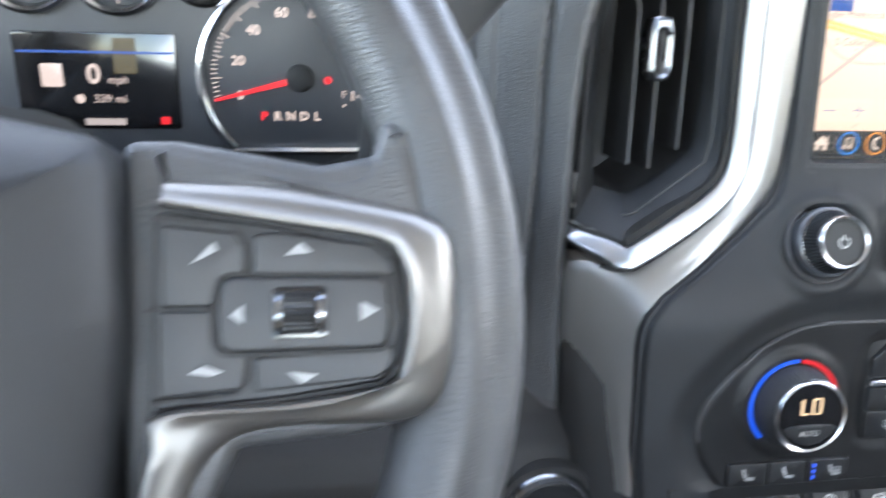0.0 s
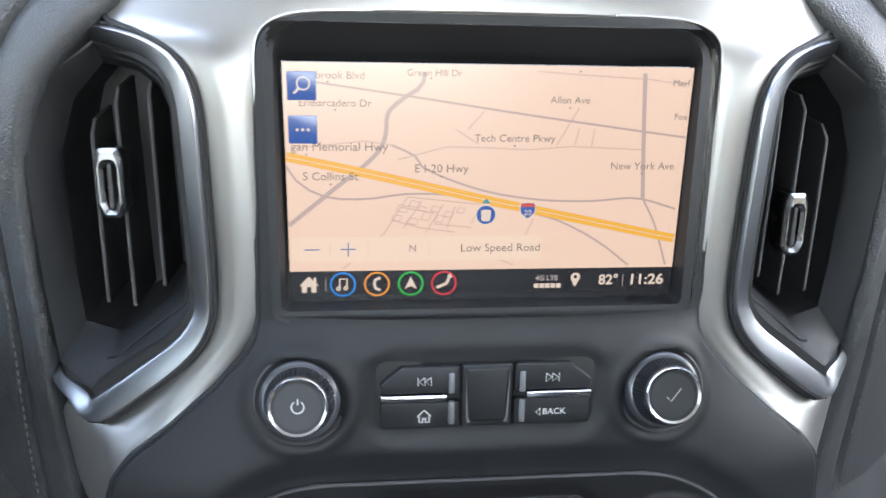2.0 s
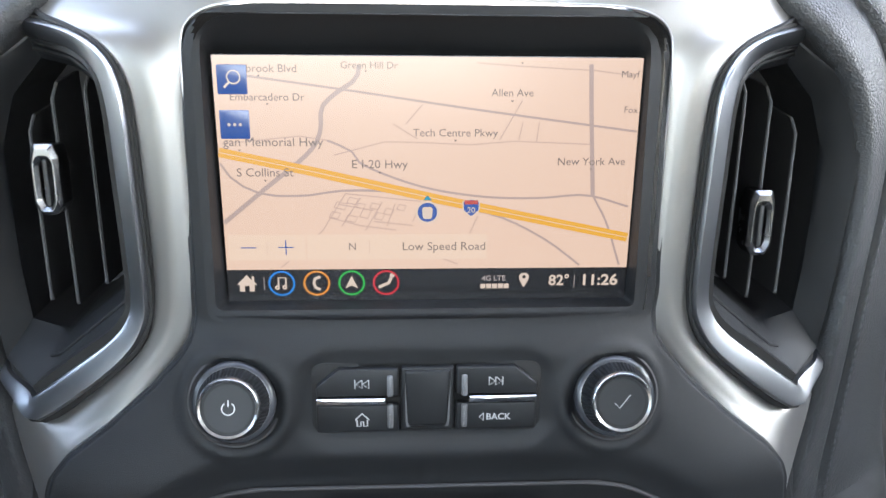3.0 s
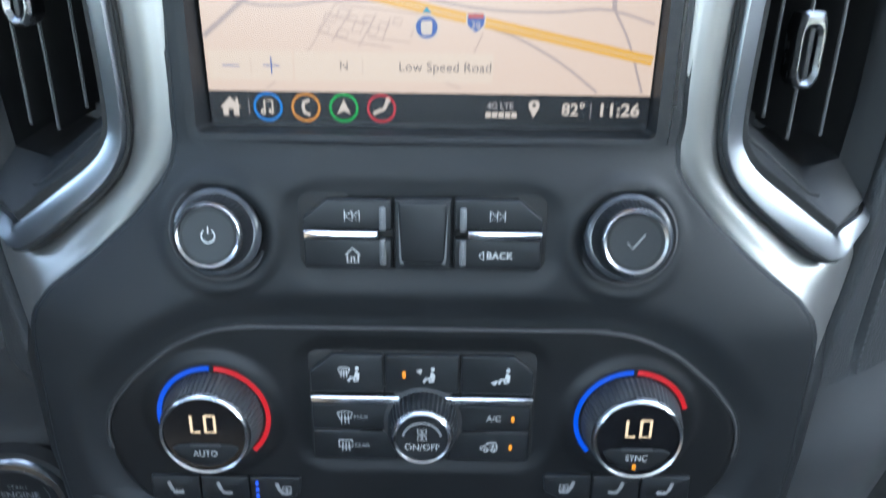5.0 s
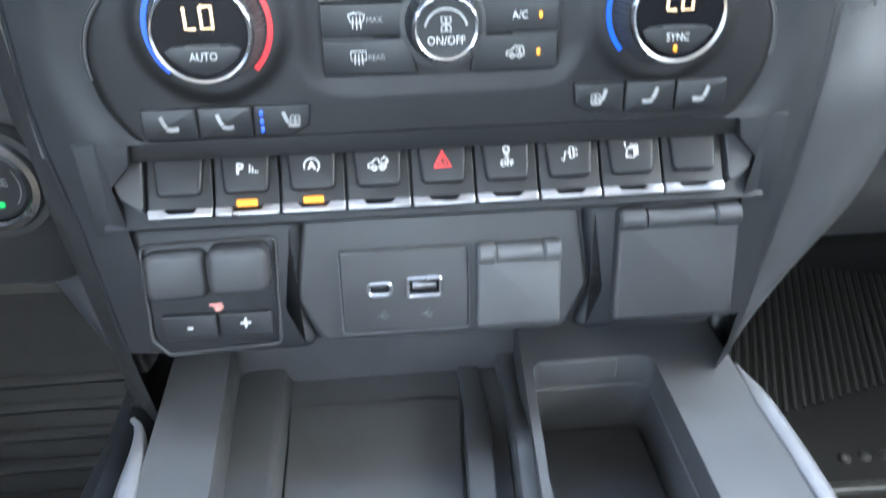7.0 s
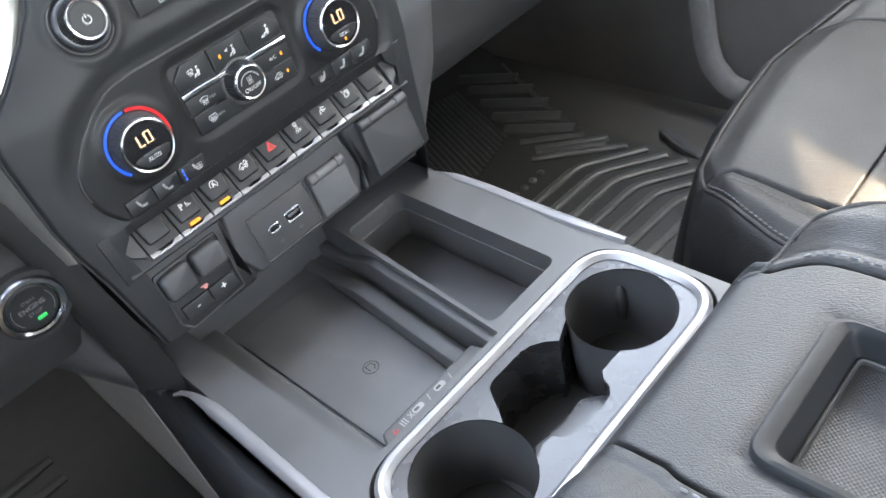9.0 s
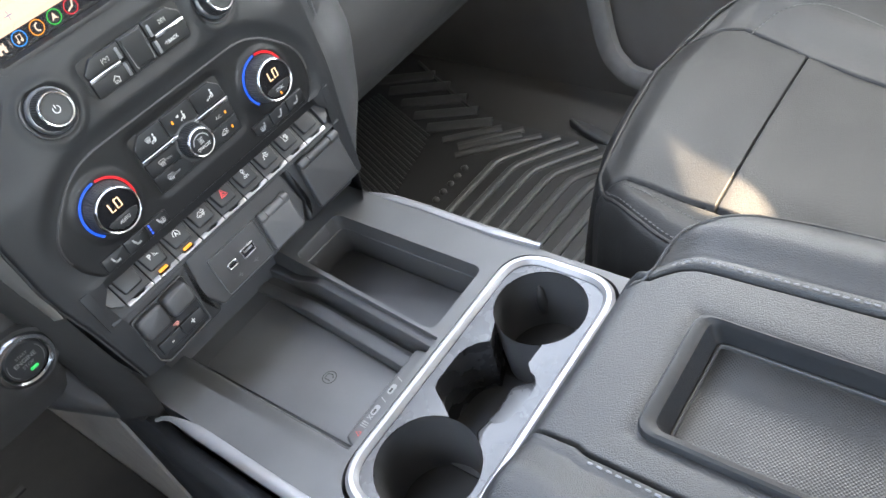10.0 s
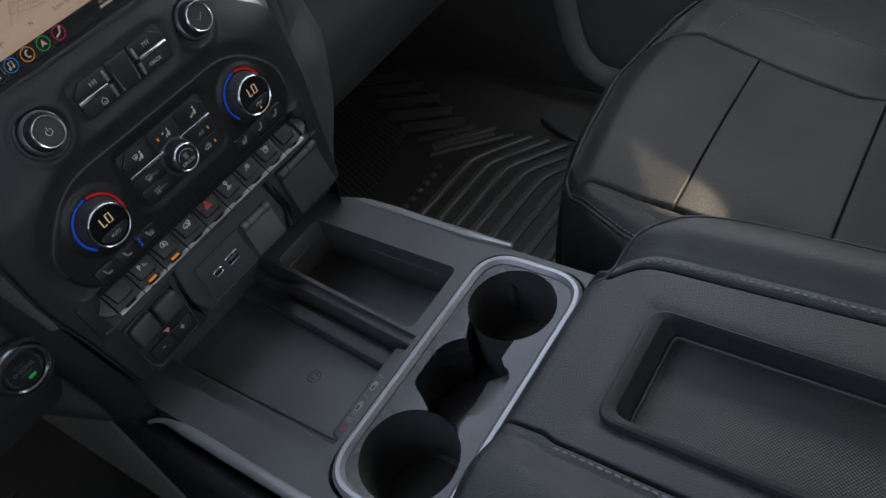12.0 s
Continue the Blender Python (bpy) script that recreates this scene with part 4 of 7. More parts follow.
REARGLASS = [[(-0.46, 0.36), (0.46, 0.36), (0.46, -0.16), (-0.46, -0.16), (-0.46, 0.36)], [(-0.2, 0.2), (-0.24, -0.45)], [(0, 0.2), (0.0, -0.48)], [(0.2, 0.2), (0.24, -0.45)]]
FAN = [[(0.0, 0.0), (-0.28, 0.12), (-0.30, 0.42), (-0.05, 0.40), (0.0, 0.0)], [(0.0, 0.0), (0.28, 0.12), (0.30, 0.42), (0.05, 0.40), (0, 0)], [(0, 0), (-0.28, -0.12), (-0.30, -0.42), (-0.05, -0.40), (0, 0)], [(0, 0), (0.28, -0.12), (0.30, -0.42), (0.05, -0.40), (0, 0)]]
CARSIDE = [[(-0.30, -0.16), (-0.50, -0.14), (-0.48, 0.04), (-0.24, 0.10), (-0.04, 0.32), (0.40, 0.32), (0.48, 0.06), (0.48, -0.16), (0.40, -0.16)], [(0.12, -0.16), (-0.04, -0.16)],
           arc(0.11, 0, 360, 12, -0.17, -0.18), arc(0.11, 0, 360, 12, 0.26, -0.18), [(0.02, 0.10), (0.30, 0.10), (0.22, 0.20), (0.30, 0.10), (0.22, 0.0)]]
PICKUP = [[(-0.30, -0.20), (-0.50, -0.18), (-0.50, 0.00), (-0.30, 0.06), (-0.14, 0.26), (0.06, 0.26), (0.10, 0.02), (0.44, 0.02), (0.44, -0.20), (0.40, -0.20)], [(0.10, -0.20), (-0.06, -0.20)],
          arc(0.11, 0, 360, 12, -0.19, -0.22), arc(0.11, 0, 360, 12, 0.26, -0.22), [(0.20, 0.20), (0.36, 0.36), (0.52, 0.24), (0.52, 0.06)], [(0.44, 0.14), (0.52, 0.04), (0.60, 0.14)]]


# ---- media controls under the display ----
media = thing("media_controls", "black media keys between two chrome-ringed knobs", "controls", FACE)
E0 = -0.0026
media_keys = [
    ([(-0.0470, 0.0838), (-0.0121, 0.0838), (-0.0121, 0.0962), (-0.0375, 0.0962), (-0.0470, 0.0882)], "prev"),
    ([(-0.0470, 0.0672), (-0.0121, 0.0672), (-0.0121, 0.0798), (-0.0470, 0.0798)], "home"),
    ([(0.0125, 0.0843), (0.0472, 0.0843), (0.0472, 0.0890), (0.0376, 0.0968), (0.0125, 0.0968)], "next"),
    ([(0.0125, 0.0677), (0.0472, 0.0677), (0.0472, 0.0803), (0.0125, 0.0803)], "back"),
]
for pts, what in media_keys:
    k = part("key", slab(rounded(pts, 0.0012, 3), E0 - 0.002, E0 + 0.0035, 0.0007), KEY, media)
    cx = -0.0277 if pts[0][0] < 0 else 0.0295
    cy = (pts[0][1] + max(p[1] for p in pts)) / 2 - 0.0004
    z = E0 + 0.0037
    if what in ("prev", "next"):
        s = -1 if what == "prev" else 1
        tri = [[(cx + s * (-0.0030 + 0.0028 * j), cy + 0.0019), (cx + s * (-0.0030 + 0.0028 * j), cy - 0.0019), (cx + s * (-0.0004 + 0.0028 * j), cy)] for j in (0, 1)]
        part("track_sign", ribbon([t + [t[0]] for t in tri] + [[(cx + s * 0.0028, cy - 0.002), (cx + s * 0.0028, cy + 0.002)]], 0.00040, z), PRINT, k)
    elif what == "home":
        part("home_sign", ribbon([[(cx - 0.003, cy), (cx, cy + 0.0030), (cx + 0.003, cy)], [(cx - 0.0022, cy), (cx - 0.0022, cy - 0.0028), (cx - 0.0006, cy - 0.0028), (cx - 0.0006, cy - 0.0008), (cx + 0.0006, cy - 0.0008), (cx + 0.0006, cy - 0.0028), (cx + 0.0022, cy - 0.0028), (cx + 0.0022, cy)]], 0.0006, z), PRINT, k)
    else:
        text("key_lettering", "BACK", 0.0041, PRINT, k, cx + 0.0012, cy, z, bold=0.00006)
        part("back_arrow", ribbon([[(cx - 0.0052, cy + 0.0018), (cx - 0.0070, cy), (cx - 0.0052, cy - 0.0018), (cx - 0.0052, cy + 0.0018)]], 0.0004, z), PRINT, k)
for x0, x1, y in ((-0.0470, -0.0175, 0.0818), (0.0178, 0.0472, 0.0823)):
    part("bright_bar", slab(rounded(rect(x1 - x0, 0.0030, (x0 + x1) / 2, y), 0.0004, 2), E0 - 0.002, E0 + 0.0046, 0.0006), CHROME, media)
# Pale strips painted as the upright highlights near the key ends.
for x in (-0.0157, 0.0160):
    for y, h in ((0.0885, 0.0098), (0.0745, 0.0110)):
        part("key_highlight", slab(rounded(rect(0.0026, h, x, y), 0.0010, 3), E0 + 0.002, E0 + 0.0044, 0.0009), HIGHLIGHT, media)
mid_key = part("middle_key", slab(rounded(rect(0.0226, 0.0292, 0.0002, 0.0820), 0.0012, 3), E0 - 0.002, E0 + 0.0030, 0.0008), KEY, media)
part("middle_key_face", slab(rounded([(-0.0085, 0.0700), (0.0089, 0.0700), (0.0100, 0.0955), (-0.0096, 0.0955)], 0.0015, 3), E0 + 0.0028, E0 + 0.0042, 0.0010), KEY, mid_key)
# Curved pale lines painted as highlights down the middle key's sides.
for x in (-0.0092, 0.0096):
    part("key_edge_highlight", flat([[(x * 0.78, 0.0698), (x * 0.95, 0.0700), (x, 0.0730), (x * 1.03, 0.0935), (x * 0.98, 0.0850), (x * 0.90, 0.0722)][::(1 if x > 0 else -1)]], E0 + 0.0044), HIGHLIGHT, mid_key)
part("bed", slab(rounded(rect(0.0985, 0.0325, 0, 0.0818), 0.006, 5), E0 - 0.006, E0 + 0.0004, 0.0004), DARK, media)
for s, what in ((-1, "power"), (1, "check")):
    m = pose(s * 0.0817, 0.0806, -0.0046, -12, 0, 0)
    knob = part("knob", knurled(0.0160, 0.0131, 0.0030, 0.0150, 54, 0.0005), KEY, media, m=m)
    part("knob_gap", lathe([(0.0206, -0.003), (0.0204, 0.0006), (0.0196, 0.0010), (0.0186, 0.0002), (0.0176, -0.003)], 56, False), HOLLOW, knob)
    part("knob_skirt", lathe([(0.0180, -0.002), (0.0179, 0.0030), (0.0175, 0.0044), (0.0168, 0.0054), (0.0158, 0.0060), (0.0152, 0.0060)], 56, False), SKIRT, knob, "glossy dark knob skirt")
    part("knob_ring", lathe([(0.0131, 0.0138), (0.0129, 0.0156), (0.0122, 0.0164), (0.0112, 0.0158), (0.0110, 0.0140)], 56, False), SATIN_CHROME, knob, "chrome knob ring")
    part("knob_face", lathe([(0.0111, 0.012), (0.0109, 0.0151), (0.0080, 0.0148), (0.001, 0.0147)], 40), GLOSS, knob)
    if what == "power":
        part("power_sign", ribbon([arc(0.0026, 125, 415, 24), [(0, 0.0008), (0, 0.0036)]], 0.0005, 0.0153), PRINT, knob)
    else:
        part("check_sign", ribbon([[(-0.0030, -0.0004), (-0.0010, -0.0026), (0.0036, 0.0030)]], 0.0005, 0.0153), PRINT_MID, knob)

# ---- climate panel ----
climate = thing("climate_panel", "black climate control panel with two lit temperature knobs", "climate controls", FACE @ pose(0, -0.0010, -0.0025))
def clim_point(s, v):
    hw = lerp_table(CLIM_HALF, v)
    u = max(-1, min(1, s)) * hw
    w = -crown(u, v) + 0.0008
    w -= box_dish(u, v, 0, 0.0025, 0.100, 0.054, 0.010, 0.0016, 0.008)
    for q in (-1, 1):
        w += dish(u, v, q * 0.0903, -0.0018, 0.0260, 0.0020, 0.006)
    e = max(0.0, (abs(s) - 0.97) / 0.03)
    w -= 0.0016 * min(1, e) ** 2
    if abs(s) > 1:
        w -= 0.006
    if v > 0.0400 or v < -0.0485:
        w -= 0.0020
    return (u, v, w)


part("panel", grid(clim_point, [-1.1] + span(-1, -0.97, 3) + span(-0.96, 0.96, 120) + span(0.97, 1, 3) + [1.1], [-0.0492] + span(-0.0488, 0.0395, 60) + [0.0402, 0.0408, 0.0409]), GLOSS, climate)
rim_half = [(u, v) for u, v in CLIM_OUT if v > -0.0260]
rim_loop = [(u, v) for u, v in rim_half if u > 0.0005] + [(-u, v) for u, v in rim_half[::-1] if u > 0.0005]
part("panel_rim", tube([(u * 1.004, v * 1.004, -crown(u, v) + 0.0004) for u, v, _ in along([(u, v, 0) for u, v in rim_loop], 150)], 0.00026, 8, (0, 0, 1)), HARD, climate, "thin grey panel rim")
part("panel_gap", tube([(u * 0.993, v * 0.985, -crown(u, v) + 0.0006) for u, v, _ in along([(u, v, 0) for u, v in rim_loop], 150)], 0.0007, 8, (0, 0, 1)), HOLLOW, climate)
Z0 = -0.0012
rowA, rowB, rowC = (0.0100, 0.0284), (-0.0088, 0.0044), (-0.0240, -0.0094)
clim_keys = [
    ([(-0.0478, rowA[0]), (-0.0164, rowA[0]), (-0.0164, rowA[1]), (-0.0385, rowA[1]), (-0.0478, 0.0200)], "face"),
    ([(-0.0157, rowA[0]), (0.0159, rowA[0]), (0.0159, rowA[1]), (-0.0157, rowA[1])], "bilevel"),
    ([(0.0166, rowA[0]), (0.0476, rowA[0]), (0.0476, 0.0205), (0.0390, rowA[1]), (0.0166, rowA[1])], "feet"),
    ([(-0.0478, rowB[0]), (-0.0130, rowB[0]), (-0.0130, rowB[1]), (-0.0478, rowB[1])], "max"),
    ([(-0.0478, rowC[0]), (-0.0100, rowC[0]), (-0.0130, rowC[1]), (-0.0478, rowC[1])], "rear"),
    ([(0.0136, rowB[0]), (0.0474, rowB[0]), (0.0474, rowB[1]), (0.0136, rowB[1])], "ac"),
    ([(0.0110, rowC[0]), (0.0472, rowC[0]), (0.0472, rowC[1]), (0.0136, rowC[1])], "recirculate"),
]
for pts, what in clim_keys:
    k = part("key", slab(rounded(pts, 0.0014, 3), Z0 - 0.002, Z0 + 0.0030, 0.0008), KEY, climate)
    z = Z0 + 0.0032
    cx, cy = (pts[0][0] + pts[1][0]) / 2, (pts[0][1] + pts[-2][1]) / 2
    if what in ("face", "bilevel", "feet"):
        sign("flow_sign", FLOWMAN, 0.0011, PRINT, k, cx + 0.002, cy - 0.0006, z, 0.0075)
        part("flow_head", flat([disc(0.0009, 12, cx + 0.0044, cy + 0.0028)], z), PRINT, k)
        if what == "face":
            sign("screen_sign", WINDSCREEN, 0.0005, PRINT, k, cx - 0.0012, cy + 0.001, z, 0.0052)
        else:
            part("flow_arrow", flat([[(cx - 0.0028, cy + (0.002 if what == "bilevel" else -0.0034)), (cx + 0.0002, cy + (0.003 if what == "bilevel" else -0.0020)), (cx - 0.0008, cy + (0.0005 if what == "bilevel" else -0.0045))]], z), PRINT, k)
        if what == "bilevel":
            part("lamp", slab(rounded(rect(0.0016, 0.0032, cx - 0.0078, cy), 0.0006, 3), z - 0.0006, z + 0.0002, 0.0002), AMBER, k)
    elif what == "max":
        sign("screen_sign", WINDSCREEN, 0.00045, PRINT, k, -0.0335, cy, z, 0.0068)
        text("key_lettering", "MAX", 0.0030, PRINT_MID, k, -0.0266, cy, z)
    elif what == "rear":
        sign("rear_sign", REARGLASS, 0.00045, PRINT, k, -0.0335, cy + 0.0003, z, 0.0066)
        text("key_lettering", "REAR", 0.0029, PRINT_MID, k, -0.0264, cy, z)
    elif what == "ac":
        text("key_lettering", "A/C", 0.0042, PRINT, k, 0.0312, cy, z, width=0.92)
        part("lamp", slab(rounded(rect(0.0015, 0.0028, 0.0395, cy), 0.0006, 3), z - 0.0006, z + 0.0002, 0.0002), AMBER, k)
    else:
        sign("car_sign", CARSIDE, 0.00055, PRINT, k, 0.0295, cy, z, 0.0074)
        part("lamp", slab(rounded(rect(0.0015, 0.0028, 0.0390, cy), 0.0006, 3), z - 0.0006, z + 0.0002, 0.0002), AMBER, k)
for x0, x1 in ((-0.0480, -0.0095), (0.0098, 0.0478)):
    part("bright_bar", slab(rounded(rect(x1 - x0, 0.0034, (x0 + x1) / 2, 0.0072), 0.0004, 2), Z0 - 0.002, Z0 + 0.0044, 0.0006), CHROME, climate)
for x0, x1 in ((-0.0470, -0.0270), (0.0280, 0.0468)):
    part("thin_bar", slab(rounded(rect(x1 - x0, 0.0008, (x0 + x1) / 2, -0.0091), 0.0002, 2), Z0 - 0.001, Z0 + 0.0034, 0.0002), HARD, climate)
part("key_bed", slab(rounded(rect(0.0975, 0.054, 0, 0.0022), 0.004, 4), Z0 - 0.005, Z0 + 0.0006, 0.0003), DARK, climate)
# fan knob
fan = part("fan_knob", knurled(0.0158, 0.0142, 0.0, 0.0140, 44, 0.0006), KEY, climate, m=pose(0.0004, -0.0042, Z0))
part("fan_collar", lathe([(0.0185, -0.001), (0.0182, 0.0026), (0.0160, 0.0034), (0.0150, 0.0034)], 40, False), HARD, fan)
part("knob_ring", lathe([(0.0131, 0.0135), (0.0127, 0.0155), (0.0120, 0.0162), (0.0112, 0.0156), (0.0110, 0.0140)], 48, False), SATIN_CHROME, fan, "chrome knob ring")
part("knob_face", lathe([(0.0111, 0.012), (0.0110, 0.0150), (0.008, 0.0148), (0.001, 0.0146)], 36), KEY, fan)
sign("fan_sign", FAN, 0.0007, PRINT_MID, fan, 0, 0.0016, 0.0152, 0.0062)
part("fan_arc", ribbon([arc(0.0082, 168, 12, 24, 0, -0.0008)], [0.0009], 0.0152), PRINT_MID, fan)
text("fan_lettering", "ON/OFF", 0.0043, PRINT, fan, 0, -0.0046, 0.0152, width=0.95)


def temp_knob(s, word, split, a_end, lamp):
    m = pose(s * 0.0903, -0.0022 if s < 0 else -0.0012, 0.0012)
    knob = part("temperature_knob", knurled(0.0217, 0.0196, 0.0, 0.0150, 60, 0.0006), HARD, climate, m=m)
    part("knob_well", lathe([(0.0262, -0.003), (0.0262, 0.0004), (0.0258, 0.0010), (0.0215, 0.0004), (0.0214, -0.003)], 56, False), PIANO, knob)
    b0 = split
    for name, mat, a0, a1 in (("blue_ring", BLUE_L, b0 + 3 if s < 0 else split + 2, 226 if s < 0 else 222), ("red_ring", RED_L, split - 2, a_end)):
        prof = [(-0.0013, -0.0006), (-0.0010, 0.0009), (0.0010, 0.0009), (0.0013, -0.0006)]
        part(name, sweep([(x, y, 0.0011) for x, y in arc(0.0236, a0, a1, 40)], prof, (0, 0, 1)), mat, knob)
    part("knob_ring", lathe([(0.0192, 0.0142), (0.0189, 0.0164), (0.0182, 0.0171), (0.0173, 0.0165), (0.0171, 0.0145)], 60, False), SATIN_CHROME, knob, "chrome knob ring")
    f = part("knob_display", lathe([(0.0172, 0.012), (0.0170, 0.0158), (0.008, 0.0158), (0.001, 0.0158)], 48), PIANO, knob, "dark knob display")
    # LO in seven-segment bars
    x0, h, w, y0 = -0.0050, 0.0078, 0.0036, 0.0016
    digit = [[(x0, y0 + h), (x0, y0), (x0 + w, y0)], [(x0 + 0.0058, y0 + h), (x0 + 0.0058, y0), (x0 + 0.0058 + w + 0.0004, y0), (x0 + 0.0058 + w + 0.0004, y0 + h), (x0 + 0.0058, y0 + h)]]
    part("temperature_digit", ribbon([digit[0]], 0.0012, 0.0161), DIGIT, knob, "lit warm white digits")
    part("temperature_digit", ribbon([digit[1]], 0.0012, 0.0161), DIGIT, knob, "lit warm white digits")
    low = [(-0.0140, -0.0062), (-0.0110, -0.0046), (0.0110, -0.0046), (0.0140, -0.0062), (0.0118, -0.0100), (0.0060, -0.0140), (0, -0.0152), (-0.0060, -0.0140), (-0.0118, -0.0100)]
    lowkey = part("knob_key", slab(low[::-1], 0.0156, 0.0166, 0.0004), KEY, knob)
    part("key_edge", slab(rounded(rect(0.0130, 0.0011, 0, -0.0048), 0.0004, 2), 0.0156, 0.0170, 0.0003), HARD, knob)
    text("key_lettering", word, 0.0042, PRINT, knob, 0, -0.0086, 0.0169, width=0.88)
    if lamp:
        part("lamp", slab(rounded(rect(0.0016, 0.0026, -0.0006, -0.0128), 0.0006, 3), 0.016, 0.0170, 0.0002), AMBER, knob)


temp_knob(-1, "AUTO", 87, -46, False)
temp_knob(1, "SYNC", 90, 16, True)
# seat keys
for s in (-1, 1):
    edges = [-0.1222, -0.0998, -0.0777, -0.0540] if s < 0 else [0.0540, 0.0762, 0.0981, 0.1205]
    y0, y1 = (-0.0470, -0.0340) if s < 0 else (-0.0435, -0.0305)
    for k in range(3):
        a, b = edges[k] + 0.0003, edges[k + 1] - 0.0003
        pts = [(a, y0), (b, y0), (b, y1), (a, y1)]
        if s < 0 and k == 2:
            pts = [(a, y0), (b - 0.008, y0), (b - 0.001, y0 + 0.004), (b, y1), (a, y1)]
        if s > 0 and k == 0:
            pts = [(a + 0.008, y0), (b, y0), (b, y1), (a, y1), (a + 0.001, y0 + 0.004)]
        zc = -crown((a + b) / 2, -0.04) + 0.0004
        key = part("seat_key", slab(rounded(pts, 0.0010, 3), zc - 0.003, zc + 0.0024, 0.0008), KEY, climate)
        cx, cy = (a + b) / 2 + (0.0035 if (s < 0 and k == 2) else 0), (y0 + y1) / 2
        mirror = -1 if s > 0 else 1
        sign("seat_sign", [[(px * mirror, py) for px, py in q] for q in SEAT_SIT], 0.0016, PRINT_MID, key, cx, cy, zc + 0.0026, 0.0072)
        if (s < 0 and k == 2) or (s > 0 and k == 0):
            loops = [arc(0.0011, 0, 360, 12, cx + mirror * 0.0014 + dx, cy + dy) for dx, dy in ((-0.0008, 0.0008), (0.0010, 0.0008), (-0.0008, -0.0010), (0.0010, -0.0010))]
            part("fan_sign", ribbon(loops, 0.0005, zc + 0.0027), PRINT_MID, key)
        elif (s < 0 and k == 0) or (s > 0 and k == 2):
            sign("heat_sign", [[(px * mirror, py - 0.12) for px, py in q] for q in HEAT], 0.0005, PRINT_MID, key, cx, cy, zc + 0.0027, 0.0070)
        if s < 0 and k == 2:
            for j in (-1, 0, 1):
                part("lamp_blue", slab(rounded(rect(0.0015, 0.0024, -0.0742, cy + j * 0.0034), 0.0005, 3), zc + 0.002, zc + 0.0028, 0.0002), glow("blue_lamp", (0.03, 0.12, 1.0), 1.2) if j == -1 else bpy.data.materials["blue_lamp"], key)

# ---- row of switches ----
ROW = FACE @ pose(0, -0.0805, -0.0012, -31, 0, 0)
switches = thing("switch_row", "row of nine black toggle switches with silver lips", "switches", ROW)
pitch = 0.02812
for k in range(9):
    x = -0.1269 + pitch * (k + 0.5)
    key = part("switch", slab(rounded(rect(pitch - 0.0009, 0.0260, x, 0.0142), 0.0010, 3), -0.004, 0.0014, 0.0007), KEY, switches)
    padp = [(x - 0.0094, 0.0066), (x + 0.0094, 0.0066), (x + 0.0110, 0.0268), (x - 0.0110, 0.0268)]
    part("switch_pad", slab(rounded(padp, 0.0030, 5), 0.0006, 0.0044, 0.0016), KEY, key)
    w = pitch / 2 - 0.0005
    lip = [(x - w, -0.0020), (x - w + 0.0006, -0.0026), (x + w - 0.0006, -0.0026), (x + w, -0.0020), (x + w, 0.0014), (x + 0.0070, 0.0014), (x + 0.0052, -0.0006), (x - 0.0052, -0.0006), (x - 0.0070, 0.0014), (x - w, 0.0014)]
    part("switch_lip", slab(lip, -0.0008, 0.0026, 0.0007), BRIGHT, key, "satin silver lip")
    z = 0.0046
    cy = 0.0168
    if k == 1:
        text("switch_lettering", "P", 0.0064, PRINT, key, x - 0.0022, cy, z, bold=0.0002)
        sign("sensor_sign", [[(-0.2, -0.3), (-0.2, 0.3)], [(0.0, -0.3), (0.0, 0.1)], [(0.2, -0.3), (0.2, -0.1)], [(0.35, -0.3), (0.35, -0.2)]], 0.0007, PRINT, key, x + 0.0032, cy, z, 0.006)
    elif k == 2:
        text("switch_lettering", "A", 0.0048, PRINT, key, x, cy, z, bold=0.0002)
        part("circle_sign", ribbon([arc(0.0032, -50, 200, 24, x, cy)], 0.0007, z), PRINT, key)
    elif k == 3:
        sign("tailgate_sign", PICKUP, 0.00075, PRINT, key, x, cy - 0.0006, z, 0.0080)
    elif k == 4:
        part("hazard_sign", ribbon([[(x - 0.0036, cy - 0.0032), (x, cy + 0.0036), (x + 0.0036, cy - 0.0032), (x - 0.0036, cy - 0.0032)], [(x - 0.0016, cy - 0.0018), (x, cy + 0.0014), (x + 0.0016, cy - 0.0018), (x - 0.0016, cy - 0.0018)]], [0.0011, 0.0008], z), PRINT_RED, key)
    elif k == 5:
        text("switch_lettering", "OFF", 0.0034, PRINT, key, x, cy - 0.0032, z, bold=0.0001)
        part("skid_sign", ribbon([arc(0.0013, 0, 360, 14, x, cy + 0.0030), [(x - 0.0012, cy + 0.0014), (x + 0.0010, cy + 0.0006), (x - 0.0010, cy - 0.0006), (x + 0.0010, cy - 0.0012)]], 0.0008, z), PRINT, key)
    elif k == 6:
        sign("plug_sign", [[(-0.5, -0.3), (-0.35, -0.38), (-0.25, 0.05), (0.0, 0.05)], [(0, -0.25), (0.0, 0.32), (0.2, 0.3), (0.22, -0.22), (0, -0.25)], [(0.22, 0.18), (0.45, 0.18)], [(0.22, -0.1), (0.45, -0.1)]], 0.0007, PRINT, key, x, cy, z, 0.0080)
    elif k == 7:
        sign("window_sign", [[(-0.4, -0.4), (0.1, -0.42), (0.12, 0.1), (-0.3, 0.1), (-0.4, -0.4)], [(0.2, -0.34), (0.22, 0.2), (-0.2, 0.2)], [(0.32, -0.26), (0.34, 0.3), (-0.1, 0.3)], [(-0.42, 0.5), (-0.42, 0.2)]], 0.0007, PRINT, key, x, cy, z, 0.0074)
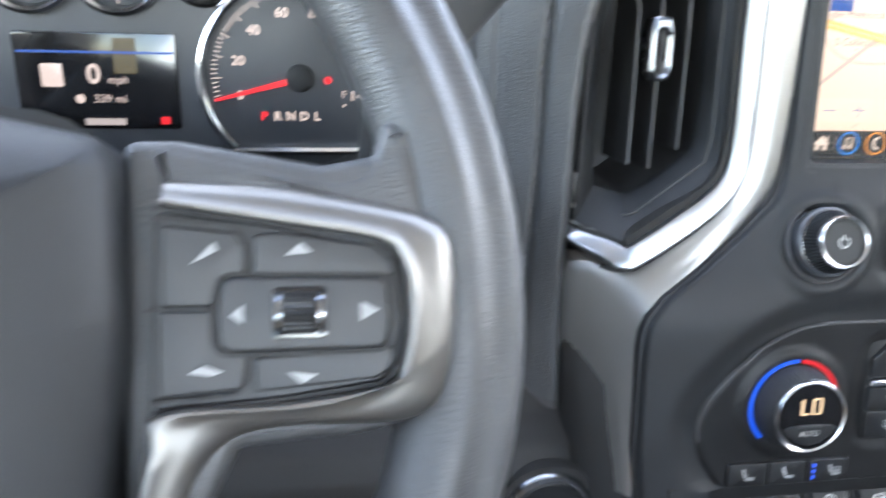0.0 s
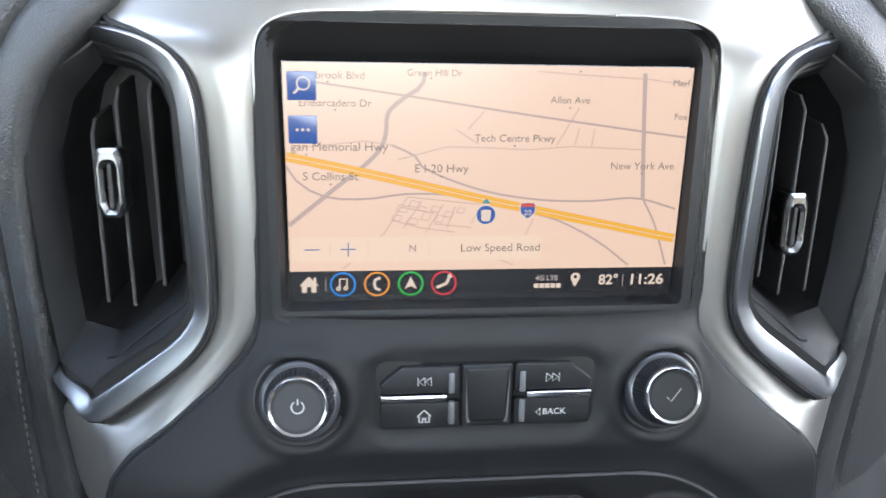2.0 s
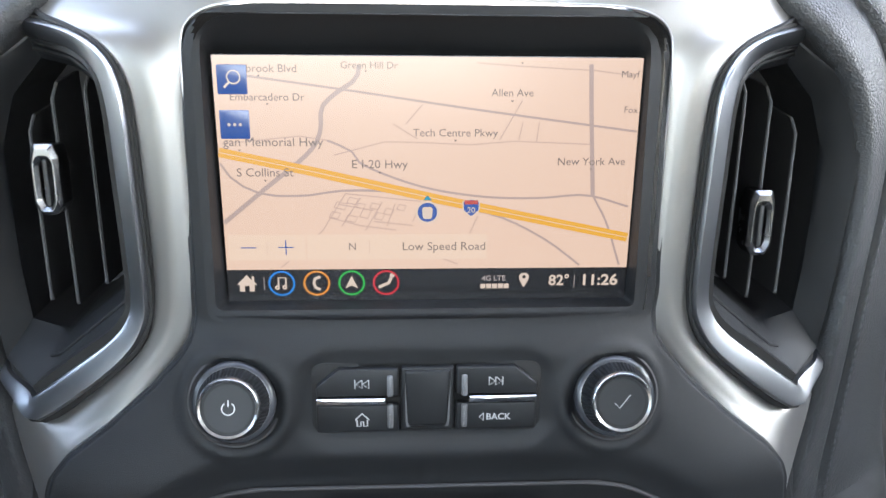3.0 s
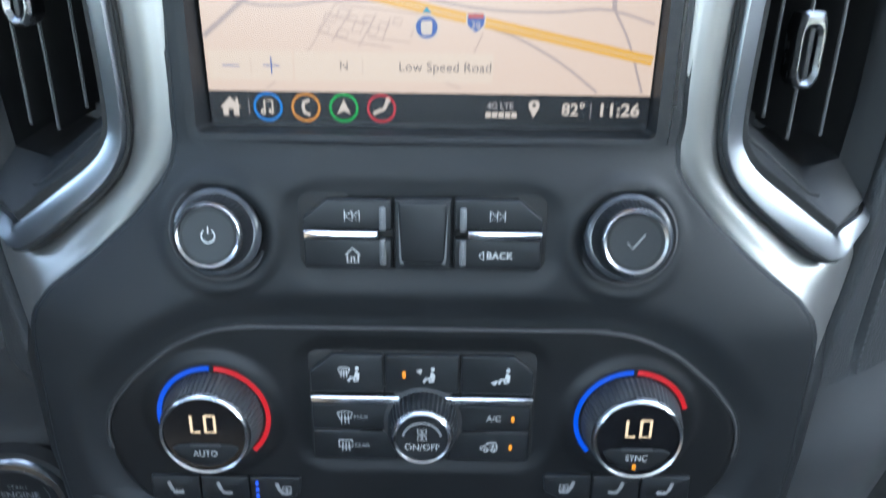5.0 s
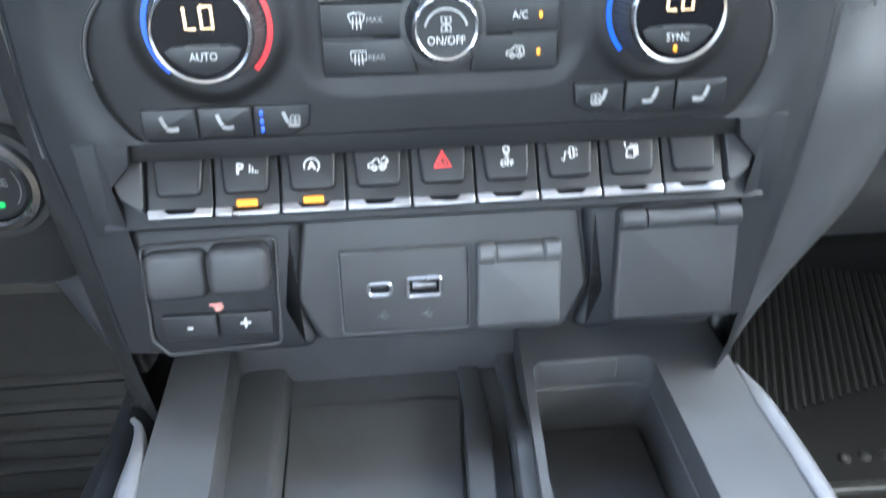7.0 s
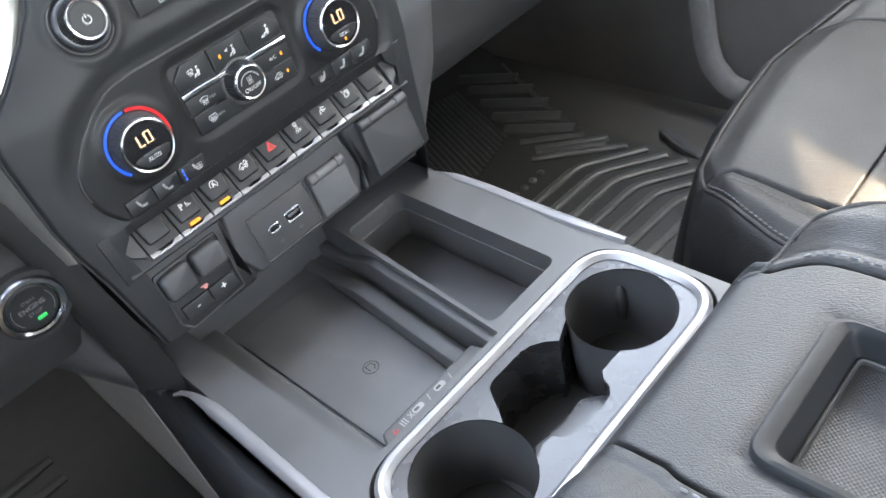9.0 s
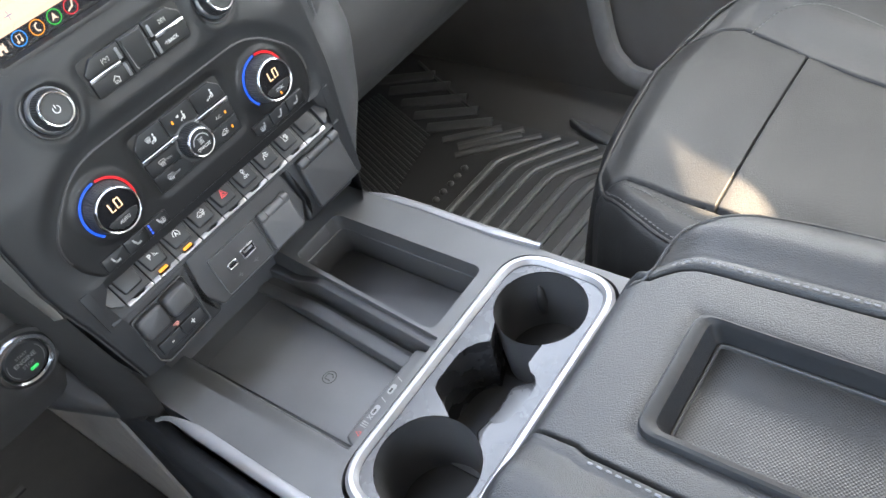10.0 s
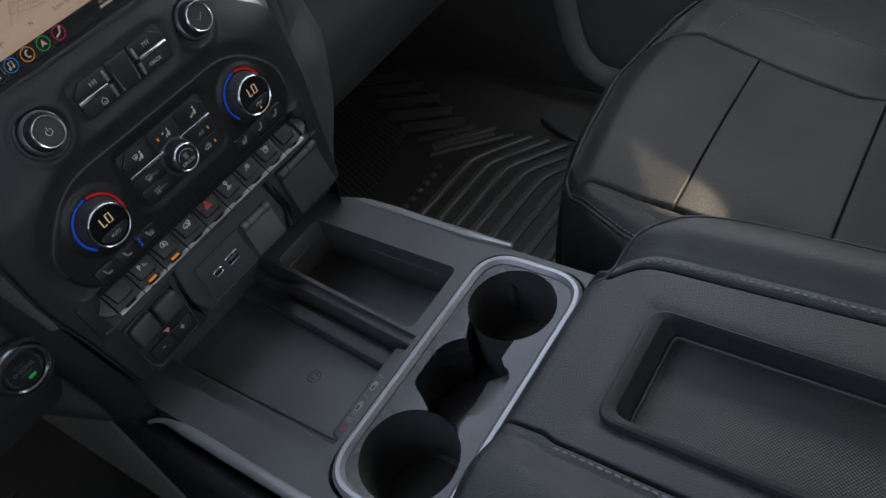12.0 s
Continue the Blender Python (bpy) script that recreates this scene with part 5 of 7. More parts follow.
    if k in (1, 2):
        part("lamp", slab(rounded(rect(0.0088, 0.0026, x, 0.0026), 0.0006, 3), 0.001, 0.0034, 0.0003), AMBER, key, "lit amber bar")
for s in (-1, 1):
    q = [(s * 0.1278, 0.0000), (s * 0.1278, 0.0255), (s * 0.1300, 0.0255), (s * 0.1400, 0.0130), (s * 0.1375, 0.0070)]
    part("end_wedge", slab(rounded(q if s < 0 else q[::-1], 0.0018, 4), -0.006, 0.0030, 0.0006), HARD, switches)
part("switch_bed", slab(rect(0.292, 0.042, 0, 0.0150), -0.012, -0.0032, 0.0005), SOFT, switches)

for s in (-1, 1):
    cheek = [(s * u, v) for u, v in ((0.1296, -0.0490), (0.1520, -0.0490), (0.1500, -0.0900), (0.1385, -0.0900), (0.1412, -0.0760), (0.1412, -0.0700), (0.1312, -0.0590))]
    part("row_cheek", slab(cheek, -0.02, -0.0024, 0.0004), SOFT, switches, m=ROW.inverted() @ FACE)
part("row_header", slab(rect(0.270, 0.0120, 0, -0.0530), -0.02, -0.0068, 0.0005), GLOSS, switches, m=ROW.inverted() @ FACE)

# ---- lower panel with ports and covers ----
LOWER = FACE @ pose(0, -0.150, 0.0, -6, 0, 0) @ pose(0, 0.150, 0)
lower = thing("lower_panel", "dark plastic lower panel holding ports and outlet covers", "panel", LOWER)
part("panel_body", slab(rounded([(-0.1385, -0.0855), (-0.1360, -0.134), (-0.120, -0.150), (0.120, -0.150), (0.1360, -0.134), (0.1390, -0.0855)], 0.006, 4), -0.05, -0.0045, 0.002), SOFT, lower)
part("panel_bed", slab(rect(0.280, 0.012, 0, -0.0855), -0.03, -0.0075, 0.001), DARK, lower)
part("port_housing", slab(rounded([(-0.0625, -0.0845), (-0.0700, -0.128), (-0.058, -0.1505), (0.056, -0.1505), (0.0680, -0.128), (0.0600, -0.0845)], 0.006, 4), -0.02, -0.0008, 0.0030), HARD, lower)
for s in (-1, 1):
    blk = [(-0.1392, -0.0870), (-0.1375, -0.134), (-0.1290, -0.1525), (-0.0585, -0.1525), (-0.0690, -0.130), (-0.0630, -0.0870)]
    part("side_block", slab(rounded([(-x, y) for x, y in blk][::-1] if s > 0 else blk, 0.007, 5), -0.03, 0.0014, 0.0050), SOFT, lower)
for x0, x1 in ((-0.1345, -0.0700), (0.0690, 0.1340)):
    part("top_ledge", slab(rounded(rect(x1 - x0, 0.0060, (x0 + x1) / 2, -0.0872), 0.0022, 4), -0.02, 0.0022, 0.0026), HARD, lower)
# ports
ports = thing("port_panel", "two usb ports on a small black panel", "ports", LOWER @ pose(0, 0, -0.0018))
part("port_plate", slab(rounded(rect(0.0588, 0.0405, -0.0190, -0.1252), 0.0020, 3), -0.004, 0.0030, 0.0010), HARD, ports)
part("plate_edge", ring_plate(turned_left(rounded(rect(0.0600, 0.0417, -0.0190, -0.1252), 0.0024, 3)), turned_left(rounded(rect(0.0588, 0.0405, -0.0190, -0.1252), 0.0020, 3)), -0.002, 0.0034, 0.0002), CONSOLE, ports)
for x, w, h in ((-0.0308, 0.0122, 0.0078), (-0.0102, 0.0172, 0.0108)):
    big = w > 0.015
    o = rounded(rect(w, h, x, -0.1238), 0.0036 if not big else 0.0022, 5)
    i = rounded(rect(w - 0.0036, h - 0.0040, x, -0.1238), 0.0018 if not big else 0.0008, 5)
    port = part("port_ring", ring_plate(o, i, 0.001, 0.0044, 0.0006), SATIN_CHROME, ports, "bright metal port ring")
    part("port_hole", slab(rounded(rect(w - 0.0030, h - 0.0034, x, -0.1238), 0.001, 3), 0.0012, 0.0032, 0.0001), PIANO, port)
    part("port_tongue", slab(rect((w - 0.006) if big else (w - 0.0062), 0.0022 if big else 0.0012, x, -0.1228), 0.003, 0.0040, 0.0002), BRIGHT if big else KEY, port)
    sign("port_sign", [[(-0.5, 0), (0.5, 0)], [(-0.2, 0), (0.0, 0.3), (0.2, 0.3)], [(-0.1, 0), (0.1, -0.3), (0.3, -0.3)]], 0.0004, PRINT_DIM, ports, x + 0.001, -0.1372, 0.0032, 0.0060)


def flap(name, x0, x1, y0, y1, z0, z1, label, mat, lift):
    t = thing(name, label, "outlet cover", LOWER @ pose(0, 0, lift))
    cx, cy, w, h = (x0 + x1) / 2, (y0 + y1) / 2, x1 - x0, y1 - y0
    part("cover", slab(rounded([(x0 - 0.0005, y0), (x1 + 0.0005, y0), (x1, y1 - 0.003), (x0, y1 - 0.003)], 0.0030, 4), z0, z1, 0.0022), mat, t)
    for q in (-1, 1):
        kw = w * 0.22
        x = cx + q * (w / 2 - kw / 2)
        m = pose(x, y1 - 0.0050, z1 - 0.0022, 0, 90, 0)
        part("hinge_knuckle", lathe([(0.001, -kw / 2), (0.0042, -kw / 2), (0.0052, -kw / 2 + 0.0012), (0.0052, kw / 2 - 0.0012), (0.0042, kw / 2), (0.001, kw / 2)], 20), mat, t, m=m)
    part("hinge_bar", lathe([(0.001, -w * 0.27), (0.0046, -w * 0.27), (0.0046, w * 0.27), (0.001, w * 0.27)], 18), mat, t, m=pose(cx, y1 - 0.0052, z1 - 0.0022, 0, 90, 0))
    return t


flap("outlet_cover", 0.0142, 0.0532, -0.1452, -0.1035, -0.002, 0.0065, "small grey flip cover of a power outlet", CONSOLE, -0.0018)
flap("large_outlet_cover", 0.0785, 0.1355, -0.1450, -0.0900, -0.012, 0.0052, "large dark flip cover of a household outlet", HARD, 0.0022)
# brake controller
brake = thing("brake_controller", "black trailer brake controller with slider and two keys", "controller", LOWER @ pose(0, 0, 0.0038))
part("frame", slab(rounded([(-0.1335, -0.0965), (-0.1345, -0.1410), (-0.1280, -0.1490), (-0.0770, -0.1465), (-0.0755, -0.0950)], 0.004, 4), -0.02, -0.0018, 0.0016), KEY, brake)
fo = turned_left(rounded([(-0.1345, -0.0955), (-0.1355, -0.1415), (-0.1285, -0.1500), (-0.0765, -0.1475), (-0.0745, -0.0940)], 0.004, 4))
part("frame_edge", ring_plate(fo, inset(fo, 0.0016), -0.006, 0.0000, 0.0006), HARD, brake)
part("slider_side", slab(rounded([(-0.1325, -0.0985), (-0.1330, -0.1215), (-0.1055, -0.1205), (-0.1050, -0.0975)], 0.006, 6), -0.004, 0.0055, 0.0032), HARD, brake)
part("slider_grip", slab(rounded([(-0.1048, -0.0965), (-0.1052, -0.1180), (-0.0785, -0.1175), (-0.0780, -0.0962)], 0.006, 6), -0.004, 0.0098, 0.0036), HARD, brake)
for x0, x1, body in ((-0.1290, -0.1045, "-"), (-0.1040, -0.0800, "+")):
    k = part("key", slab(rounded(rect(x1 - x0, 0.0118, (x0 + x1) / 2, -0.1352), 0.0012, 3), -0.004, 0.0012, 0.0008), KEY, brake)
    text("key_lettering", body, 0.0090, PRINT, k, (x0 + x1) / 2, -0.1348, 0.0015, bold=0.0002)
sign("trailer_sign", [[(-0.5, 0.1), (0.4, 0.12)], [(-0.2, -0.1), (0.5, -0.1)], [(-0.1, -0.3), (0.3, -0.3)]], 0.0012, PRINT_PINK, brake, -0.1045, -0.1262, -0.0010, 0.0064)


# ---- centre console ----
CZ = 0.375
TRAYMAT = material("dark_tray_rubber", (0.0125, 0.0127, 0.0132), 0.5, grain=0.8, grain_size=560, kind="dots", spots_size=30)
SILVER_BRIGHT = material("pale_satin_silver", (0.24, 0.24, 0.25), 0.32, metal=0.5, grain=0.04, grain_size=400, spots_size=20, spots=0.06)
console = thing("centre_console", "grey plastic centre console with open tray and side bin", "console")
outer = rounded([(-0.150, -0.400), (0.163, -0.400), (0.167, -0.02), (0.164, 0.03), (-0.158, 0.03), (-0.152, -0.05)], 0.006, 3)
tray_hole = rounded([(-0.1115, -0.2265), (0.0285, -0.2265), (0.050, 0.025), (-0.119, 0.025)], [0.018, 0.0, 0.0, 0.01], 6)
bin_hole = rounded([(0.033, -0.217), (0.119, -0.217), (0.121, -0.018), (0.0515, -0.018)], 0.010, 5)
cup_hole = rounded([(-0.140, -0.357), (0.157, -0.357), (0.157, -0.232), (-0.140, -0.232)], 0.040, 10)
outer = [(min(x, 0.1640), max(y, -0.4)) if x > 0 else (max(x, -0.1500), y) for x, y in outer]
part("console_top", plate_holes(outer, [tray_hole, bin_hole, cup_hole], CZ, 0.30, [0.30, 0.312, 0.30]), CONSOLE, console)
part("console_body", box(-0.150, 0.163, -0.400, 0.10, -0.03, 0.302), DARK, console)
part("front_filler", box(-0.172, -0.148, -0.020, 0.06, 0.02, 0.366), DARK, console)
# dark lower side with a rolled upper edge on the driver side
path = [Vector((-0.166 - 0.004 * smooth((-0.02 - y) / 0.06), y, 0.352)) for y in span(-0.40, 0.0, 24)]
part("side_panel", sweep(path, [(-0.014, -0.30), (-0.014, 0.004), (-0.010, 0.011), (-0.003, 0.014), (0.004, 0.011), (0.009, 0.002), (0.012, -0.02), (0.014, -0.30)], (0, 0, 1)), SOFT, console)
# tray floor: raised border on the driver side, charging pad, ramp and divider
part("tray_floor", grid(lambda x, y: (x, y, 0.335 + 0.011 * smooth((-0.088 - x) / 0.005)), span(-0.122, 0.054, 88), span(-0.228, 0.05, 8)), CONSOLE, console)
pad = part("charging_pad", slab(rounded([(-0.086, -0.203), (-0.003, -0.204), (0.013, 0.0), (-0.088, 0.0)], 0.007, 4), 0.330, 0.3372, 0.0010), CONSOLE, console, "flat grey phone charging pad")
part("pad_stop", slab(rounded([(-0.098, -0.2262), (0.020, -0.2262), (0.016, -0.2060), (-0.088, -0.2060)], 0.004, 4), 0.330, 0.3620, 0.0030), CONSOLE, console)
for front, rear, low, high in (((0.0140, 0.0285), (-0.0045, 0.0100), 0.3375, 0.352), ((0.0385, 0.0510), (0.0200, 0.0310), 0.346, 0.368)):
    loops = []
    for y in (0.03, 0.0, -0.012, -0.024, -0.036, -0.048, -0.060, -0.072, -0.2265):
        k, zt = max(0.0, (-0.012 - y) / 0.2145), low + (high - low) * smooth((-0.004 - y) / 0.066)
        x0, x1 = front[0] + (rear[0] - front[0]) * k, front[1] + (rear[1] - front[1]) * k
        loops.append([(x, y, z) for x, z in ((x0, 0.330), (x0, zt - 0.003), (x0 + 0.0006, zt - 0.0008), (x0 + 0.002, zt), (x1 - 0.002, zt), (x1 - 0.0006, zt - 0.0008), (x1, zt - 0.003), (x1, 0.295))])
    part("divider", stack_loops(loops), CONSOLE, console)
part("charge_sign", ribbon([arc(0.0070, 0, 360, 30, -0.038, -0.132)], 0.0009, 0.3376), DARK, console)
part("charge_phone", ribbon([[(-0.041, -0.135), (-0.041, -0.128), (-0.035, -0.128), (-0.034, -0.133), (-0.037, -0.136)]], 0.0011, 0.3376), DARK, console)
part("bin_liner", slab(rounded([(0.036, -0.214), (0.117, -0.214), (0.119, -0.020), (0.053, -0.020)], 0.008, 4), 0.300, 0.3215, 0.001), LEVER, console, "flat rubber bin liner")
bo = rounded([(0.0325, -0.2175), (0.1200, -0.2175), (0.1220, -0.0175), (0.0510, -0.0175)], 0.010, 5)
part("bin_ledge", ring_plate(bo, inset(bo, 0.0018), 0.350, 0.3545, 0.0006), CONSOLE, console)
part("bin_front_edge", slab(rounded(rect(0.054, 0.0034, 0.0745, -0.0172), 0.001, 3), 0.36, CZ - 0.001, 0.0012), CONSOLE, console)
# small printed pictures on the ledge at the rear of the tray
SLOPE = Matrix.Translation((-0.0012, -0.2138, 0.3620))
ZP = 0.0004


def tray_print(name, bm, mat):
    part(name, bm, mat, console, m=SLOPE)


tray_print("warning_sign", ribbon([[(-0.0818, -0.0026), (-0.0774, -0.0026), (-0.0796, 0.0020), (-0.0818, -0.0026)]], 0.0007, ZP), PRINT_RED)
for k in range(3):
    tray_print("card_line", ribbon([[(-0.0722 + 0.0022 * k, -0.0036), (-0.0722 + 0.0022 * k, 0.0030)]], 0.0011, ZP), PRINT_MID)
tray_print("cross_stroke", ribbon([[(-0.0640, -0.0026), (-0.0605, 0.0024)]], 0.0010, ZP), PRINT_MID)
tray_print("cross_stroke", ribbon([[(-0.0640, 0.0024), (-0.0605, -0.0026)]], 0.0010, ZP + 0.0001), PRINT_MID)
for x in (-0.0540, -0.0295):
    tray_print("pill_print", flat([rounded(rect(0.0110, 0.0056, x, 0.0), 0.0026, 4)], ZP), PRINT_MID)
    tray_print("pill_hole", flat([rounded(rect(0.0050, 0.0024, x - 0.0015, 0.0), 0.0010, 3)], ZP + 0.0003), DARK)
for x in (-0.0420, -0.0175):
    tray_print("slash_print", ribbon([[(x - 0.0012, -0.0032), (x + 0.0012, 0.0032)]], 0.0010, ZP), PRINT_MID)
# bright side strips
for name, pts, s in (("side_strip", [(0.1690, -0.026, 0.366), (0.1680, -0.050, 0.3695), (0.1690, -0.10, 0.3700), (0.1675, -0.15, 0.3705), (0.1660, -0.20, 0.3720), (0.1665, -0.256, 0.3745)], 1),
                     ("side_strip", [(-0.1650, -0.034, 0.366), (-0.1590, -0.044, 0.3690), (-0.1555, -0.065, 0.3700), (-0.1545, -0.10, 0.3705), (-0.1555, -0.20, 0.3705), (-0.1565, -0.40, 0.3705)], -1)):
    path = along([(x, y, z + 0.003) for x, y, z in pts], 50)
    part(name, sweep(path, [(-0.006, -0.008), (-0.0058, 0.001), (-0.004, 0.0030), (0.0, 0.0042), (0.004, 0.0030), (0.0058, 0.001), (0.006, -0.008)], (s * 0.35, 0, 1), scale=lambda t: (0.25 + 0.75 * smooth(t / 0.16)) * (1 - 0.5 * smooth((t - 0.75) / 0.25) if s > 0 else 1)), SILVER_BRIGHT, console, "satin silver side strip")

# ---- cup holders ----
SATIN_GREY = material("satin_grey_plastic", (0.024, 0.0245, 0.026), 0.27, grain=0.1, grain_size=1500, spots_size=40)
CUPSKIN = material("satin_cup_plastic", (0.048, 0.0485, 0.050), 0.36, grain=0.15, grain_size=1800, spots_size=30, spec=0.5)
cups = thing("cup_holder", "double cup holder with polished ring set in the console", "cup holder")
ro = rounded([(-0.138, -0.3555), (0.1555, -0.3555), (0.1555, -0.2335), (-0.138, -0.2335)], 0.044, 12)
ri = inset(ro, 0.0112)
part("ring", ring_plate(ro, ri, 0.365, CZ + 0.0052, 0.0036), SILVER_BRIGHT, cups, "polished silver ring")


def keyhole():
    """Two round cups joined by a slot with small steps in it."""
    r = 0.0450
    right = [(0.0995 + 0.0436 * math.cos(radians(a)), -0.2935 + 0.0436 * math.sin(radians(a))) for a in span(-148, 138, 34)]
    left = [(-0.080 + r * math.cos(radians(a)), -0.2935 + r * math.sin(radians(a))) for a in span(12, 320, 36)]
    top = [(0.0463, -0.2724), (0.0400, -0.2640), (0.0307, -0.2571), (0.0220, -0.2545), (-0.0110, -0.2540), (-0.0175, -0.2565), (-0.0217, -0.2621), (-0.0300, -0.2760)]
    low = [(-0.0352, -0.3180), (-0.0256, -0.3188), (-0.0215, -0.3255), (-0.0150, -0.3300), (-0.0052, -0.3326), (0.0130, -0.3338), (0.0250, -0.3325), (0.0310, -0.3280), (0.0345, -0.3210), (0.0400, -0.3160), (0.0520, -0.3160)]
    return right + top + left + low


kh = keyhole()
part("insert", plate_holes(inset(ro, 0.0108), [kh], CZ + 0.0005, 0.35, [0.305]), SATIN_GREY, cups, "glossy dark grey insert")
for x, y in ((0.0995, -0.2935), (-0.080, -0.2935)):
    m = pose(x, y, 0)
    cup = part("cup", lathe([(0.0432 if x > 0 else 0.0446, 0.3745), (0.0425, 0.335), (0.0400, 0.300), (0.0385, 0.296), (0.020, 0.2955)], 48, False), CUPSKIN, cups, m=m)
    part("cup_base", lathe([(0.0395, 0.290), (0.0395, 0.2975), (0.030, 0.2985), (0.001, 0.2985)], 40), CUPSKIN, cup)
    a = 35 if x > 0 else 200
    part("finger", lathe([(0.0008, -0.022), (0.0042, -0.017), (0.0060, 0.0), (0.0042, 0.017), (0.0008, 0.022)], 16), HARD, cup, m=pose(0.0425 * math.cos(radians(a)), 0.0425 * math.sin(radians(a)), 0.335))
part("slot_floor", box(-0.045, 0.06, -0.345, -0.25, 0.296, 0.305), HARD, cups)
part("slot_shelf", slab(rounded([(-0.0320, -0.3400), (0.0400, -0.3400), (0.0440, -0.3120), (0.0300, -0.2990), (0.0060, -0.3010), (-0.0220, -0.2960), (-0.0360, -0.3060)], 0.004, 3), 0.300, 0.342, 0.002), SATIN_GREY, cups)
# ---- armrest with its lid tray ----
armrest = thing("armrest", "stitched black leather centre armrest with an open lid tray", "armrest")


def seam_off(y, right):
    """How far the seam beside the lid panel lies from the middle line."""
    d = 0.0805 + 0.050 * max(0.0, -0.447 - y) if right else 0.0822
    return d - 22 * min(0.030 if right else 0.012, max(0.0, y + 0.447)) ** 2


ARM_EDGE = [(-0.86, 0.1605), (-0.70, 0.1605), (-0.56, 0.1600), (-0.50, 0.1560), (-0.464, 0.1450), (-0.438, 0.1280), (-0.424, 0.1120), (-0.4185, 0.0950), (-0.4165, 0.0800), (-0.404, 0.0600), (-0.384, 0.0500)]


def arm_z(x, y):
    d = abs(x - 0.009)
    z = 0.500 + 0.004 * smooth((-0.41 - y) / 0.05)
    past = d - seam_off(y, x > 0.009)
    z -= 0.0050 * math.exp(-(past / 0.0016) ** 2)
    z += 0.0022 * smooth((past + 0.0005) / 0.0015) + 0.009 * smooth((past - 0.008) / 0.028) * (1 - smooth((past - 0.040) / 0.045))
    z -= 0.0008 * math.exp(-((past - 0.0100) / 0.0014) ** 2)
    z -= 1.6 * max(0.0, d - 0.120) ** 1.55
    over = max(0.0, d + 0.009 - lerp_table(ARM_EDGE, y)) if x > 0.074 else 0.0
    z -= 30 * over ** 1.7
    front = max(0.0, y + 0.418)
    z -= 55 * front ** 2.2 + 0.9 * max(0.0, front - 0.012)
    # the leather is drawn down round the lid tray
    gap = math.hypot(max(-0.0475 - x, x - 0.0530, 0.0), max(y + 0.4585, 0.0))
    return z - 0.0030 * math.exp(-gap / 0.006)


def arm_point(u, y):
    """The pad's surface; the seams lie at u = -0.5 and 0.5."""
    d, k = seam_off(y, u > 0), abs(u) * 2
    x = 0.009 + math.copysign(d * k if k < 1 else d + (0.169 - d) * (k - 1), u)
    return (x, y, arm_z(x, y))


def arm_keep(u, y):
    x = arm_point(u, y)[0]
    return not (-0.0435 < x < 0.0500 and -0.80 < y < -0.4630)


arm_side = span(0.0, 0.46, 66) + span(0.462, 0.54, 40) + span(0.545, 1.0, 60)
part("pad", grid(arm_point, [-u for u in arm_side[:0:-1]] + arm_side, span(-0.86, -0.384, 170), arm_keep), ARMSKIN, armrest)
bm = stack_loops([[(x, y, 0.40) for x, y in rect(0.31, 0.46, 0.009, -0.63)], [(x, y, 0.02) for x, y in rect(0.30, 0.45, 0.009, -0.63)]])
part("armrest_body", bm, HARD, armrest)
bm = grid(lambda x, t: (x, -0.384 + 0.012 * t, arm_z(x, -0.384) - 0.12 * t), span(-0.160, 0.178, 40), span(0, 1, 6))
part("front_panel", bm, ARMSKIN, armrest)
t_out = rounded([(-0.0475, -0.806), (0.0530, -0.806), (0.0530, -0.4585), (-0.0475, -0.4585)], 0.013, 8)
t_lip = rounded([(-0.0440, -0.802), (0.0508, -0.802), (0.0508, -0.4625), (-0.0440, -0.4625)], 0.011, 8)
t_mid = rounded([(-0.0395, -0.799), (0.0500, -0.799), (0.0500, -0.4680), (-0.0395, -0.4680)], 0.009, 8)
t_in = rounded([(-0.0345, -0.794), (0.0488, -0.794), (0.0488, -0.4738), (-0.0345, -0.4738)], 0.006, 8)
part("tray_frame", stack_loops([[(x, y, 0.494) for x, y in t_out], [(x, y, 0.5040) for x, y in t_out], [(x, y, 0.5062) for x, y in inset(t_out, 0.0012)], [(x, y, 0.5066) for x, y in t_lip],
                               [(x, y, 0.5040) for x, y in t_mid], [(x, y, 0.5000) for x, y in inset(t_mid, 0.0012)], [(x, y, 0.4885) for x, y in t_in], [(x, y, 0.4840) for x, y in inset(t_in, 0.0015)]], False, False), SOFT, armrest, "moulded plastic tray frame")
tray_mat = part("tray_mat", flat([rect(0.086, 0.33, 0.0075, -0.634)], 0.4842), TRAYMAT, armrest, "ribbed rubber tray mat")
lo = rounded(rect(0.0815, 0.3190, 0.0072, -0.634), 0.006, 6)
part("mat_edge", ring_plate(turned_left(lo), inset(turned_left(lo), 0.0022), 0.482, 0.4878, 0.0007), HARD, armrest)
for s in (-1, 1):
    def beside(y, off):
        x = 0.009 + s * (seam_off(y, s > 0) + off)
        return (x, y, arm_z(x, y) + 0.0003)
    stitches("seam_thread", [beside(y, 0.0052) for y in span(-0.428 if s > 0 else -0.446, -0.86, 70)], 0.0050, 0.0009, 0.0008, armrest, (0, 0, 1), mat=ARMTHREAD)
welt = [(0.0600, -0.404), (0.0680, -0.4125), (0.0800, -0.4165), (0.0950, -0.4185), (0.1120, -0.4240), (0.1280, -0.4380), (0.1450, -0.4640), (0.1560, -0.5000), (0.1600, -0.5600), (0.1605, -0.7000)]
part("piping", tube([(x, y, arm_z(x, y) + 0.0004) for x, y, _ in along([(x, y, 0) for x, y in welt], 90)], 0.0012, 8, (0, 0, 1)), ARMSKIN, armrest, "rolled leather piping")

